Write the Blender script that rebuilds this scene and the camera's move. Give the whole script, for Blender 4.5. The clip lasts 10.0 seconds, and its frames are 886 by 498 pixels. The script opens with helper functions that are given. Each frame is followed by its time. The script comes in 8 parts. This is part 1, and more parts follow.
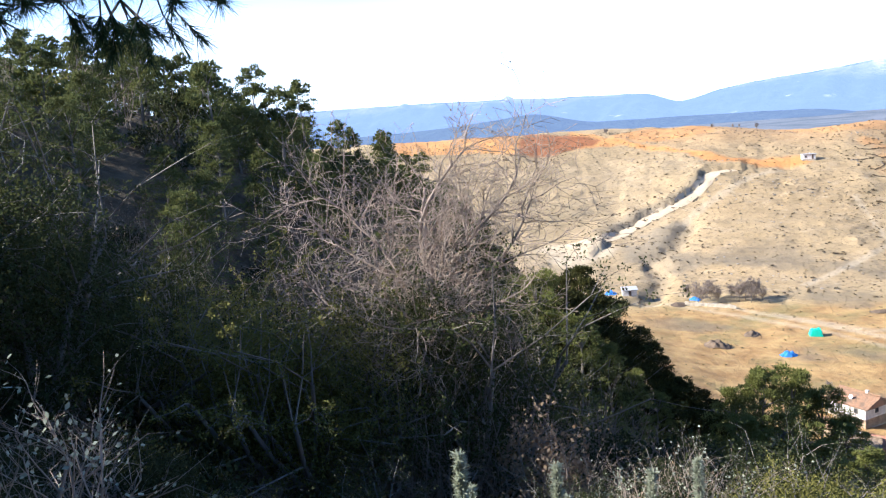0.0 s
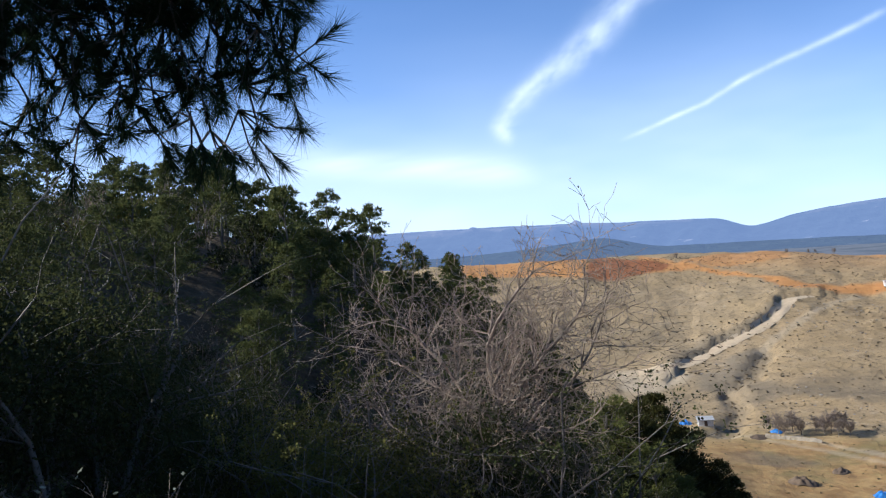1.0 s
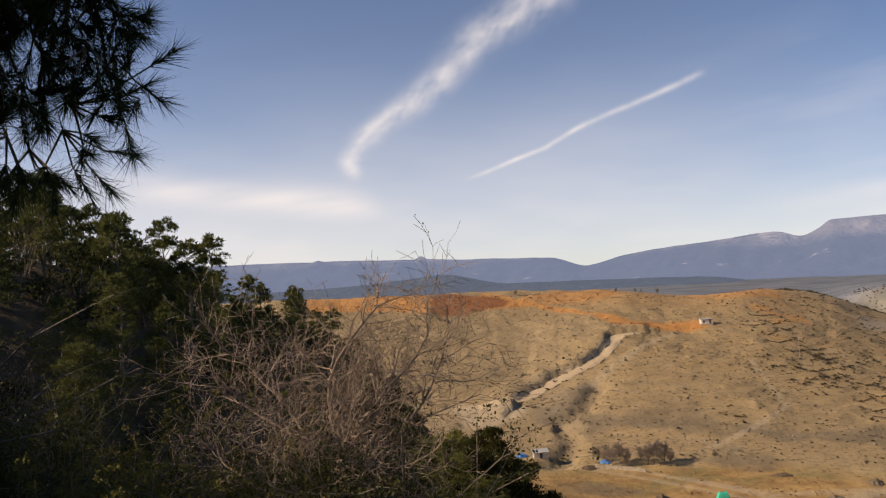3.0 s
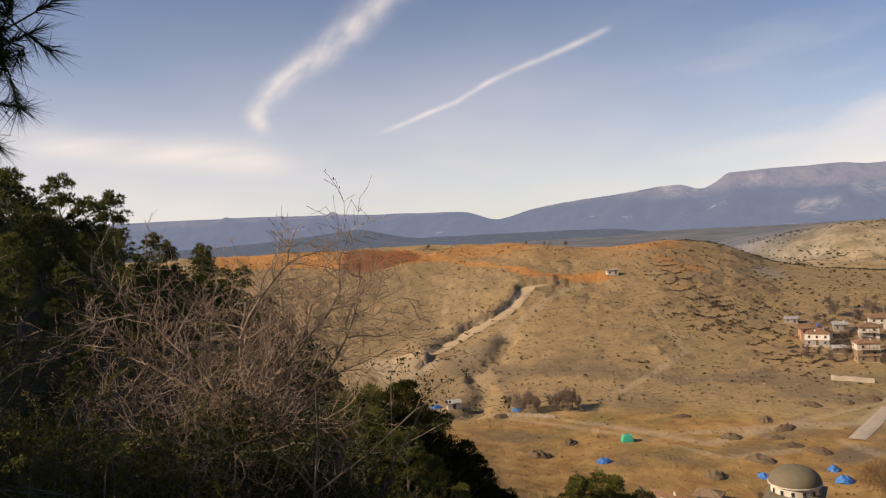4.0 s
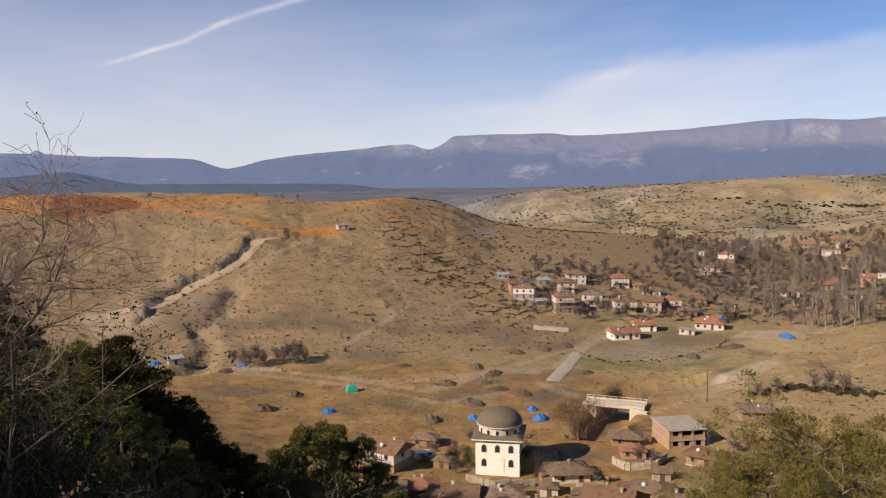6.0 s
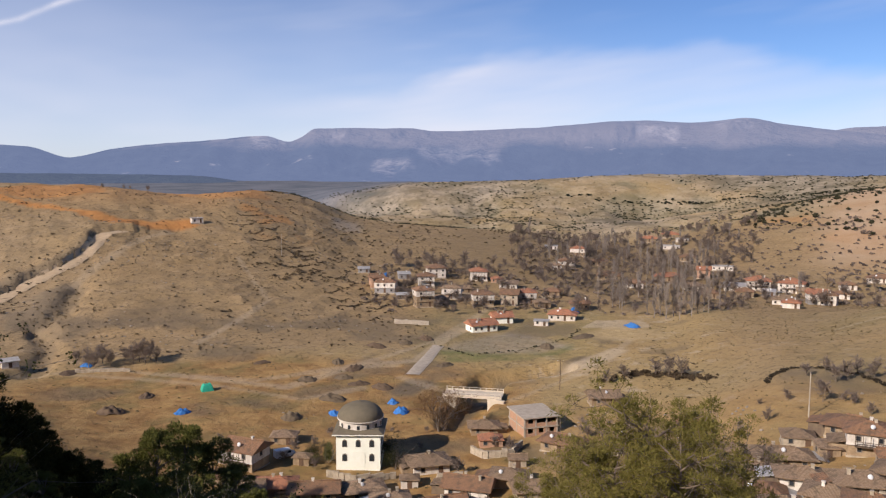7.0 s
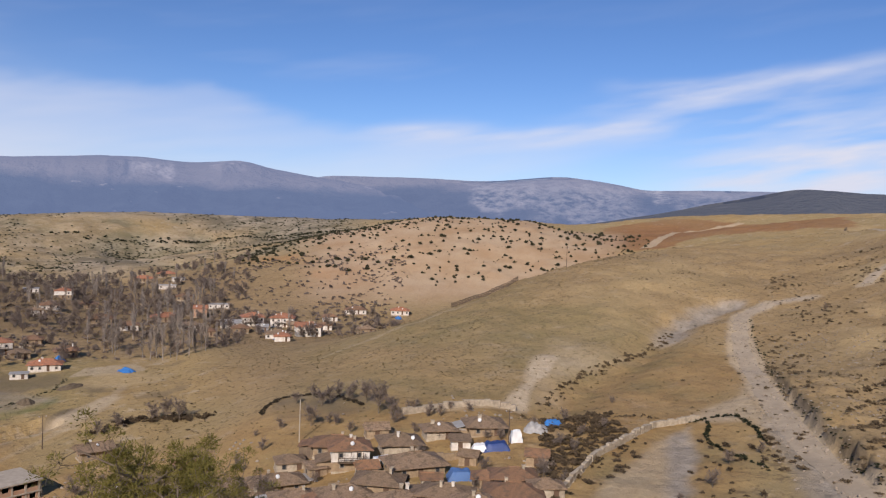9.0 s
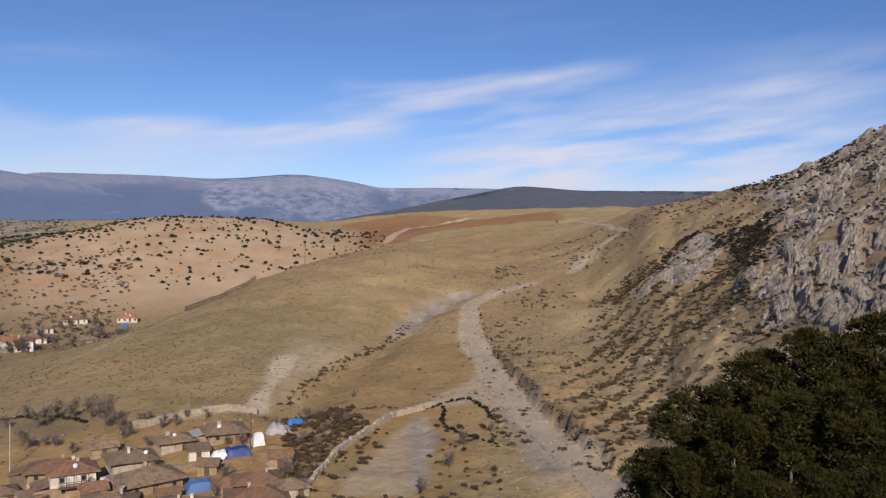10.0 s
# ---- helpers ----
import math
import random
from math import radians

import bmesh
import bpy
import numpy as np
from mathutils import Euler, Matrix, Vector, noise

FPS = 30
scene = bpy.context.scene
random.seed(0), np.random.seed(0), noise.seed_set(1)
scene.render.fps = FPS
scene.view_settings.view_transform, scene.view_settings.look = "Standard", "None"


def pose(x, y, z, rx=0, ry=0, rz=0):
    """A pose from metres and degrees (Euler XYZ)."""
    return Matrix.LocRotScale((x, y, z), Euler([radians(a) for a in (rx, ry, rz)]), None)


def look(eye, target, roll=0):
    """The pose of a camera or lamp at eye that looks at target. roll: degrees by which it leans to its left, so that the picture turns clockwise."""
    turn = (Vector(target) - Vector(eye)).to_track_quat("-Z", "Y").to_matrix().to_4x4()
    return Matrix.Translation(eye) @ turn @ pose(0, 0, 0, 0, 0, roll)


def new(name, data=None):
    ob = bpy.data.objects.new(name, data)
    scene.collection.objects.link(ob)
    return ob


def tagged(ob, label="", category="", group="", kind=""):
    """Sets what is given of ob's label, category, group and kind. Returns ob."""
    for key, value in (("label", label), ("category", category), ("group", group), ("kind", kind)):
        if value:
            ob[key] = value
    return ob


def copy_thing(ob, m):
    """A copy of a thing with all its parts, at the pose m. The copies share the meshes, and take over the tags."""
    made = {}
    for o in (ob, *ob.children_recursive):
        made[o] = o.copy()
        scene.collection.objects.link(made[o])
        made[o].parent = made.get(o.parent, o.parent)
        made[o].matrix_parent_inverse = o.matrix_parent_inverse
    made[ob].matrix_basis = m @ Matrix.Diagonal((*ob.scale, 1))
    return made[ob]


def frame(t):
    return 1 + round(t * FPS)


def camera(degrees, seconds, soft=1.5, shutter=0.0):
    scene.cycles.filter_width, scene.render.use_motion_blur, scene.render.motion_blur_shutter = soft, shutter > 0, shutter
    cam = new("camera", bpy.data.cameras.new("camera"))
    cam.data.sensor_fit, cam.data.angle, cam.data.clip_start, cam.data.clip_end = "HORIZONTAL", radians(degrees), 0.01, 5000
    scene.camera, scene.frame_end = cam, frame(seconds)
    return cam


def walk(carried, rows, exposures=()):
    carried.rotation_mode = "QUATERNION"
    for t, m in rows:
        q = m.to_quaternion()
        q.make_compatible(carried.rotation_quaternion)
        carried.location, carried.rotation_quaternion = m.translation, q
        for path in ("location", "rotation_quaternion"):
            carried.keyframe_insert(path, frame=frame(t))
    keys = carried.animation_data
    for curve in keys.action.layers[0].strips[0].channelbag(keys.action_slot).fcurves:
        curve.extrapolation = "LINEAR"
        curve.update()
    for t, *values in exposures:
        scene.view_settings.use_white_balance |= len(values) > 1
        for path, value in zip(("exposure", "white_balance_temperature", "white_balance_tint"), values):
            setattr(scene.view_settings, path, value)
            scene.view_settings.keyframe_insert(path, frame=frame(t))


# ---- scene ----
# 58 degree phone lens, turned by hand on a hillside above a village
EYE_Z = 68.0
cam = camera(58.2, 10.0, soft=1.22, shutter=0.0)
# seconds, bearing, tilt, lean
TURN = [
    (0, -8.78, -8.64, -4.39),
    (0.2, -9.72, -5.13, -4.64),
    (0.3, -12.33, -3.17, -4.33),
    (0.5, -15.14, 0.01, -3.78),
    (0.7, -15.48, 1.32, -3.94),
    (1, -12.98, 0.46, -3.90),
    (1.2, -9.71, 3.22, -3.58),
    (1.5, -6.89, 5.23, -2.78),
    (1.7, -4.67, 4.25, -3.03),
    (2, -2.35, 2.60, -2.84),
    (2.2, -2.74, 3.03, -2.67),
    (3.3, -0.22, 1.15, -3.15),
    (3.5, 1.63, 0.09, -3.40),
    (4, 4.33, -1.30, -3.57),
    (4.5, 8.11, -2.86, -3.35),
    (5, 14.44, -3.02, -2.35),
    (5.2, 16.00, -2.95, -1.72),
    (5.5, 18.95, -4.09, -2.01),
    (5.7, 20.92, -4.81, -1.57),
    (6.8, 30.48, -5.92, 0.40),
    (7, 33.42, -5.80, 0.25),
    (7.5, 42.86, -5.76, 0.66),
    (8, 50.03, -5.20, 1.73),
    (8.5, 59.02, -3.32, 1.65),
    (9, 68.54, -2.26, 2.08),
    (9.5, 81.19, -0.78, 2.01),
    (10, 87.22, -1.91, 1.18),
]


def held(yaw, tilt, lean):
    """Pose of a phone held about an arm's length in front of a turning body."""
    a, e = radians(yaw), radians(tilt)
    eye = Vector((0.15 * math.sin(a), 0.15 * math.cos(a), EYE_Z))
    way = Vector((math.cos(e) * math.sin(a), math.cos(e) * math.cos(a), math.sin(e)))
    return look(eye, eye + way, lean)


walk(cam, [(t, held(*r)) for t, *r in TURN],
     exposures=[(0.0, 1.78, 5450, 9), (0.3, 0.95, 5900, 8), (1.0, 0.65, 5400, 7), (1.6, 0.35, 5050, 9), (2.2, 0.28, 5800, 11),
                (3.3, 0.2, 8000, 17), (4.5, 0.22, 8150, 17), (5.7, 0.12, 7250, 17), (6.8, 0.15, 6500, 18), (8.0, 0.07, 6150, 17), (10.0, -0.1, 6200, 18)])

# ---- light: low winter sun from behind the left shoulder, pale sky ----
SUN_AZ, SUN_EL = -98.0, 30.0
world = bpy.data.worlds.new("world")
scene.world = world
world.use_nodes = True
wn, wl = world.node_tree.nodes, world.node_tree.links
sky = wn.new("ShaderNodeTexSky")
sky.sky_type = 'NISHITA'
sky.sun_disc = False
sky.sun_elevation, sky.sun_rotation = radians(SUN_EL), radians(SUN_AZ)
sky.altitude, sky.air_density, sky.dust_density, sky.ozone_density = 2200, 1.0, 0.3, 7.0
wl.new(sky.outputs[0], wn["Background"].inputs[0])
wn["Background"].inputs[1].default_value = 0.10
sun = new("sun", bpy.data.lights.new("sun", 'SUN'))
sun.data.energy, sun.data.angle, sun.data.color = 5.0, radians(0.5), (1.0, 0.91, 0.78)
_a, _e = radians(SUN_AZ), radians(SUN_EL)
sun.matrix_world = look((300 * math.cos(_e) * math.sin(_a), 300 * math.cos(_e) * math.cos(_a), 300 * math.sin(_e)), (0, 0, 0))


# ---- materials ----
def rgb(h):
    return (*h, 1.0)


class Nodes:
    """Short hand for one node material."""
    def __init__(self, name, rough=0.85, metal=0.0, spec=0.3):
        self.m = bpy.data.materials.new(name)
        self.m.use_nodes = True
        self.n, self.l = self.m.node_tree.nodes, self.m.node_tree.links
        self.b = self.n["Principled BSDF"]
        self.b.inputs["Roughness"].default_value = rough
        self.b.inputs["Metallic"].default_value = metal
        self.b.inputs["Specular IOR Level"].default_value = spec
        self.co = None

    def coord(self):
        if self.co is None:
            self.co = self.n.new("ShaderNodeTexCoord").outputs["Object"]
        return self.co

    def put(self, socket, v):
        if isinstance(v, bpy.types.NodeSocket):
            self.l.new(v, socket)
        elif isinstance(v, tuple) and len(v) == 3 and socket.type == 'RGBA':
            socket.default_value = rgb(v)
        else:
            socket.default_value = v

    def noise(self, scale, detail=4, rough=0.6, stretch=None, out="Fac"):
        t = self.n.new("ShaderNodeTexNoise")
        t.inputs["Scale"].default_value, t.inputs["Detail"].default_value, t.inputs["Roughness"].default_value = scale, detail, rough
        c = self.coord()
        if stretch:
            mp = self.n.new("ShaderNodeMapping")
            mp.inputs["Scale"].default_value = stretch
            self.l.new(c, mp.inputs[0])
            c = mp.outputs[0]
        self.l.new(c, t.inputs["Vector"])
        return t.outputs[out]

    def ramp(self, fac, lo, hi):
        r = self.n.new("ShaderNodeMapRange")
        r.inputs[1].default_value, r.inputs[2].default_value = lo, hi
        self.l.new(fac, r.inputs[0])
        return r.outputs[0]

    def mix(self, fac, a, b, mode='MIX'):
        x = self.n.new("ShaderNodeMix")
        x.data_type, x.blend_type = 'RGBA', mode
        self.put(x.inputs[0], fac)
        self.put(x.inputs[6], a)
        self.put(x.inputs[7], b)
        return x.outputs[2]

    def math(self, op, a, b=0.0):
        x = self.n.new("ShaderNodeMath")
        x.operation = op
        self.put(x.inputs[0], a)
        self.put(x.inputs[1], b)
        return x.outputs[0]

    def attr(self, name):
        a = self.n.new("ShaderNodeAttribute")
        a.attribute_name = name
        return a.outputs["Fac"]

    def rand(self):
        return self.n.new("ShaderNodeObjectInfo").outputs["Random"]

    def island(self):
        return self.n.new("ShaderNodeNewGeometry").outputs["Random Per Island"]

    def bump(self, h, strength=0.4, dist=0.05):
        x = self.n.new("ShaderNodeBump")
        x.inputs["Strength"].default_value, x.inputs["Distance"].default_value = strength, dist
        self.l.new(h, x.inputs["Height"])
        self.l.new(x.outputs[0], self.b.inputs["Normal"])

    def done(self, colour):
        self.put(self.b.inputs["Base Color"], colour)
        return self.m


def plain(name, a, b, scale=3.0, rough=0.85, metal=0.0, vary=0.25, bump=0.2):
    """Two mixed shades at two scales, a shift from one object to the next, and a fine grain."""
    k = Nodes(name, rough, metal)
    c = k.mix(k.ramp(k.noise(scale, 5), 0.3, 0.7), a, b)
    c = k.mix(k.math('MULTIPLY', k.ramp(k.noise(scale * 0.22, 3), 0.4, 0.75), 0.5), c, tuple(v * 0.55 for v in a))
    c = k.mix(k.math('MULTIPLY', k.rand(), vary), c, tuple(v * 0.45 for v in b))
    if bump:
        k.bump(k.noise(scale * 6, 3), bump, 0.02)
    return k.done(c)


def leafy(name, a, b, rough=0.6, light=0.0):
    """Foliage whose shade differs from clump to clump."""
    k = Nodes(name, max(rough, 0.75), 0.0, 0.08)
    c = k.mix(k.island(), a, b)
    c = k.mix(k.math('MULTIPLY', k.ramp(k.noise(0.35, 3), 0.35, 0.7), 0.6), c, tuple(v * 0.5 for v in a))
    c = k.mix(k.math('MULTIPLY', k.rand(), 0.3), c, tuple(v * 0.6 for v in b))
    k.done(c)
    tr = k.n.new("ShaderNodeBsdfTranslucent")
    k.l.new(c, tr.inputs[0])
    mx = k.n.new("ShaderNodeMixShader")
    mx.inputs[0].default_value = 0.35
    k.l.new(k.b.outputs[0], mx.inputs[1])
    k.l.new(tr.outputs[0], mx.inputs[2])
    k.l.new(mx.outputs[0], k.n["Material Output"].inputs[0])
    return k.m


def ground_material():
    k = Nodes("dry_hillside", 0.95, 0.0, 0.15)
    big, mid, fine, grit = k.noise(0.012, 4), k.noise(0.07, 5, 0.65), k.noise(0.5, 5, 0.7), k.noise(3.0, 3, 0.7)
    c = k.mix(k.ramp(mid, 0.3, 0.7), (0.45, 0.315, 0.14), (0.32, 0.215, 0.09))
    c = k.mix(k.math('MULTIPLY', k.ramp(big, 0.42, 0.62), 0.7), c, (0.34, 0.26, 0.125))
    # pale stony bare soil and dark tufts
    c = k.mix(k.math('MULTIPLY', k.ramp(k.noise(0.11, 6, 0.7), 0.55, 0.68), 0.7), c, (0.50, 0.40, 0.27))
    c = k.mix(k.math('MULTIPLY', k.ramp(fine, 0.54, 0.66), 0.6), c, (0.12, 0.085, 0.045))
    # broken contour lines across the slopes
    c = k.mix(k.math('MULTIPLY', k.ramp(k.noise(0.8, 4, 0.65, (0.33, 0.33, 3.0)), 0.55, 0.63), k.math('MULTIPLY', k.ramp(k.noise(0.02, 3), 0.45, 0.6), 0.6)), c, (0.17, 0.12, 0.065))
    dun = k.mix(k.ramp(k.noise(0.09, 6, 0.7), 0.35, 0.65), (0.35, 0.24, 0.125), (0.245, 0.168, 0.086))
    dun = k.mix(k.math('MULTIPLY', k.ramp(fine, 0.52, 0.64), 0.65), dun, (0.10, 0.07, 0.04))
    dun = k.mix(k.math('MULTIPLY', k.ramp(k.noise(0.14, 6, 0.75, (1, 1, 2.5)), 0.58, 0.68), 0.55), dun, (0.44, 0.33, 0.21))
    c = k.mix(k.attr("dun"), c, dun)
    c = k.mix(k.math('MULTIPLY', k.attr("green"), k.ramp(mid, 0.2, 0.6)), c, (0.125, 0.15, 0.05))
    brown = k.mix(k.ramp(k.noise(0.16, 5, 0.65), 0.35, 0.65), (0.25, 0.138, 0.052), (0.41, 0.255, 0.097))
    brown = k.mix(k.math('MULTIPLY', k.ramp(k.noise(0.05, 4), 0.5, 0.65), 0.6), brown, (0.145, 0.13, 0.05))
    c = k.mix(k.attr("brown"), c, brown)
    orange = k.mix(k.ramp(k.noise(0.2, 3, 0.6, (1, 0.2, 1)), 0.3, 0.7), (0.53, 0.25, 0.075), (0.43, 0.185, 0.055))
    c = k.mix(k.attr("orange"), c, orange)
    red = k.mix(k.ramp(k.noise(0.2, 3, 0.6, (1, 0.2, 1)), 0.3, 0.7), (0.28, 0.108, 0.042), (0.215, 0.078, 0.03))
    c = k.mix(k.attr("red"), c, red)
    # dark ground: wet patches, and shade painted on a bank and in folds
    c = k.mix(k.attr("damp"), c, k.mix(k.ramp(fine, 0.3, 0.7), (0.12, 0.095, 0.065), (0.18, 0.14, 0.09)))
    pale = k.mix(k.ramp(fine, 0.3, 0.7), (0.56, 0.45, 0.31), (0.42, 0.33, 0.21))
    c = k.mix(k.attr("pale"), c, pale)
    rock = k.mix(k.ramp(k.noise(0.35, 7, 0.78), 0.38, 0.62), (0.32, 0.24, 0.155), (0.15, 0.105, 0.07))
    rock = k.mix(k.math('MULTIPLY', k.ramp(k.noise(0.09, 5, 0.65), 0.50, 0.62), 0.75), rock, (0.43, 0.36, 0.27))
    c = k.mix(k.attr("rock"), c, rock)
    grey = k.mix(k.ramp(k.noise(0.025, 7, 0.72), 0.42, 0.58), (0.41, 0.335, 0.235), (0.175, 0.145, 0.095))
    grey = k.mix(k.math('MULTIPLY', k.ramp(k.noise(0.15, 5, 0.7), 0.52, 0.64), 0.7), grey, (0.15, 0.125, 0.085))
    c = k.mix(k.attr("grey"), c, grey)
    stone = k.mix(k.ramp(k.noise(0.25, 6, 0.72), 0.35, 0.65), (0.40, 0.35, 0.29), (0.24, 0.21, 0.17))
    c = k.mix(k.attr("stone"), c, stone)
    ochre = k.mix(k.ramp(k.noise(0.4, 6, 0.7), 0.35, 0.65), (0.54, 0.40, 0.20), (0.40, 0.285, 0.14))
    c = k.mix(k.attr("ochre"), c, ochre)
    pink = k.mix(k.ramp(k.noise(0.03, 5, 0.65), 0.35, 0.65), (0.50, 0.365, 0.235), (0.42, 0.27, 0.15))
    c = k.mix(k.attr("pink"), c, pink)
    # far plain: distance haze put into its blue-grey base colour
    hazy_plain = k.mix(k.ramp(k.noise(0.008, 5, 0.65), 0.42, 0.6), (0.17, 0.175, 0.19), (0.10, 0.115, 0.13))
    c = k.mix(k.attr("plain"), c, hazy_plain)
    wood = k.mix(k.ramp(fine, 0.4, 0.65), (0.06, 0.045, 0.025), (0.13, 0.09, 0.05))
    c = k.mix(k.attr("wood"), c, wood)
    c = k.mix(k.math('MULTIPLY', k.ramp(grit, 0.5, 0.8), 0.35), c, (0.10, 0.08, 0.05))
    k.bump(k.math('ADD', fine, k.math('MULTIPLY', mid, 2.0)), 0.6, 0.8)
    return k.done(c)


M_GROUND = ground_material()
M_ROAD = plain("gravel_road", (0.50, 0.40, 0.28), (0.39, 0.31, 0.21), 0.5, 0.95, vary=0.1)
M_TRACK = plain("earth_track", (0.56, 0.42, 0.26), (0.44, 0.32, 0.19), 0.5, 0.95, vary=0.1)
M_CONCRETE = plain("concrete", (0.52, 0.44, 0.34), (0.38, 0.32, 0.245), 0.8)


# ---- ground: one sheet, from the slope underfoot to the horizon ----
def pchip(x, y, q):
    """Monotone smooth curve through knots."""
    x, y = np.asarray(x, float), np.asarray(y, float)
    h, s = np.diff(x), np.diff(y) / np.diff(x)
    m = np.zeros(len(x))
    ok = s[1:] * s[:-1] > 0
    m[1:-1][ok] = 2 * (s[1:] * s[:-1])[ok] / (s[1:] + s[:-1])[ok]
    m[0], m[-1] = s[0], s[-1]
    i = np.clip(np.searchsorted(x, q) - 1, 0, len(x) - 2)
    t = (q - x[i]) / h[i]
    return (y[i] * (1 + 2 * t) * (1 - t) ** 2 + m[i] * h[i] * t * (1 - t) ** 2
            + y[i + 1] * t * t * (3 - 2 * t) + m[i + 1] * h[i] * t * t * (t - 1))


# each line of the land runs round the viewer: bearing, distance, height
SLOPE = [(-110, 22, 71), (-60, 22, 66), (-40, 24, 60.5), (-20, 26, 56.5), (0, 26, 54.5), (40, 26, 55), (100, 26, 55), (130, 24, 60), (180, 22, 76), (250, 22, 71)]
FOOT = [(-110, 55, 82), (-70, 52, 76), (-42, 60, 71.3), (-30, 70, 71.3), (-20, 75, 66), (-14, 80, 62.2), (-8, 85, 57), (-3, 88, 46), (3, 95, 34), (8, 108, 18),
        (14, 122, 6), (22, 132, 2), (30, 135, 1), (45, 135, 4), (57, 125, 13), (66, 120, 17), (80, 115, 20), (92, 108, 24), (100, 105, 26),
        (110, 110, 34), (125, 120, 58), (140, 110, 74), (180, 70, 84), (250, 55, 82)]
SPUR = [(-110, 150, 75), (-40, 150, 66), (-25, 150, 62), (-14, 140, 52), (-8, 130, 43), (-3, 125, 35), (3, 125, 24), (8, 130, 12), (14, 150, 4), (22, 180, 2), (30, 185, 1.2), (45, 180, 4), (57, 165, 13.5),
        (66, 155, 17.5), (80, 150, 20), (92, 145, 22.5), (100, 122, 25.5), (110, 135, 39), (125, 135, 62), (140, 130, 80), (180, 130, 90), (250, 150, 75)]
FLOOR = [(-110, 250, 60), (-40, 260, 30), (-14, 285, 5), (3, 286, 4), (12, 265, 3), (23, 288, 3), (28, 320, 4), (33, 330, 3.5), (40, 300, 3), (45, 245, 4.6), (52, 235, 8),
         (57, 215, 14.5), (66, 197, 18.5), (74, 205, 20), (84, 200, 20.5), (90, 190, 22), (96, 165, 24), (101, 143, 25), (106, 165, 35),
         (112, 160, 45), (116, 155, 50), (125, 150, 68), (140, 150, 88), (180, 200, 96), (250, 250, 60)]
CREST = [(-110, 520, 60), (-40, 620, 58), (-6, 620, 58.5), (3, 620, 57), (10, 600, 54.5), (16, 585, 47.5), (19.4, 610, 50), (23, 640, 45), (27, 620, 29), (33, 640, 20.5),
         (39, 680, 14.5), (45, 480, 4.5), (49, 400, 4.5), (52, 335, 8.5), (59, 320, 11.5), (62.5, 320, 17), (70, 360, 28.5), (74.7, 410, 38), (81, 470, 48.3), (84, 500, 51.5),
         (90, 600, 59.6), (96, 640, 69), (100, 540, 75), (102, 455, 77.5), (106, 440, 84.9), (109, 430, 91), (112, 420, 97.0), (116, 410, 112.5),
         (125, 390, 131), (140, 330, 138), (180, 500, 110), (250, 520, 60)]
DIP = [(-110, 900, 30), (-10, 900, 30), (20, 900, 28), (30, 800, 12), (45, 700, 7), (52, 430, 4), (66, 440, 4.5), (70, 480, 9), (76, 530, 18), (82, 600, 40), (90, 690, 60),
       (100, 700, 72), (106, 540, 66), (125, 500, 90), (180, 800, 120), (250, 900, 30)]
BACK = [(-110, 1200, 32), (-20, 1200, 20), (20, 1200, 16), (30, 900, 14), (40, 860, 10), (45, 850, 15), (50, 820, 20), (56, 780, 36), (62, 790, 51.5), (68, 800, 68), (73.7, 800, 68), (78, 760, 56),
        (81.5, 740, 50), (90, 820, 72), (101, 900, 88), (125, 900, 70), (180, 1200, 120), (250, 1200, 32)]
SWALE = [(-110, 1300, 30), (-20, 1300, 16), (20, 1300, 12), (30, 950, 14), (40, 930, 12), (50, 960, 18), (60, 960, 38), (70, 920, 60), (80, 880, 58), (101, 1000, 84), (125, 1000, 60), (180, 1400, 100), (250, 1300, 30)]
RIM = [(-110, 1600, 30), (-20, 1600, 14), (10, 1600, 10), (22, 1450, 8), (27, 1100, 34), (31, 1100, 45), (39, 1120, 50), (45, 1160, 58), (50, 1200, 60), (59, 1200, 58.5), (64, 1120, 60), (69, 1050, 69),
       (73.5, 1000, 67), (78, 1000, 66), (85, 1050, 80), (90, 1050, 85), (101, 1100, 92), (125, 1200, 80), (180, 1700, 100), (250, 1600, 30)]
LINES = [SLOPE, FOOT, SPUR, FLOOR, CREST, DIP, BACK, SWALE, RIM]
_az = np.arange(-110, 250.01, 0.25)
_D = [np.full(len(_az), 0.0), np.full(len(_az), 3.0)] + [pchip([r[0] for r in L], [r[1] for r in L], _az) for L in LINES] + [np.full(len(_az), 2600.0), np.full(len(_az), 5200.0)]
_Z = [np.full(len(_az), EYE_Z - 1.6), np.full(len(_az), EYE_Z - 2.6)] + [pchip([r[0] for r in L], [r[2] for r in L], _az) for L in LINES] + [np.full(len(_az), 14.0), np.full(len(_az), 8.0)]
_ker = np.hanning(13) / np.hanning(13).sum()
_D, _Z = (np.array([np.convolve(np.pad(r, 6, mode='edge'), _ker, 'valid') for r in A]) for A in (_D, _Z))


def hash2(i, j, s):
    n = (i * 374761393 + j * 668265263 + s * 974711) & 0x7fffffff
    n = ((n ^ (n >> 13)) * 1274126177) & 0x7fffffff
    return ((n ^ (n >> 16)) & 0xffff) / 65535.0


def vnoise(x, y, s=0):
    i, j = np.floor(x).astype(np.int64), np.floor(y).astype(np.int64)
    u, v = x - i, y - j
    u, v = u * u * (3 - 2 * u), v * v * (3 - 2 * v)
    a, b, c, e = hash2(i, j, s), hash2(i + 1, j, s), hash2(i, j + 1, s), hash2(i + 1, j + 1, s)
    return (a * (1 - u) + b * u) * (1 - v) + (c * (1 - u) + e * u) * v - 0.5


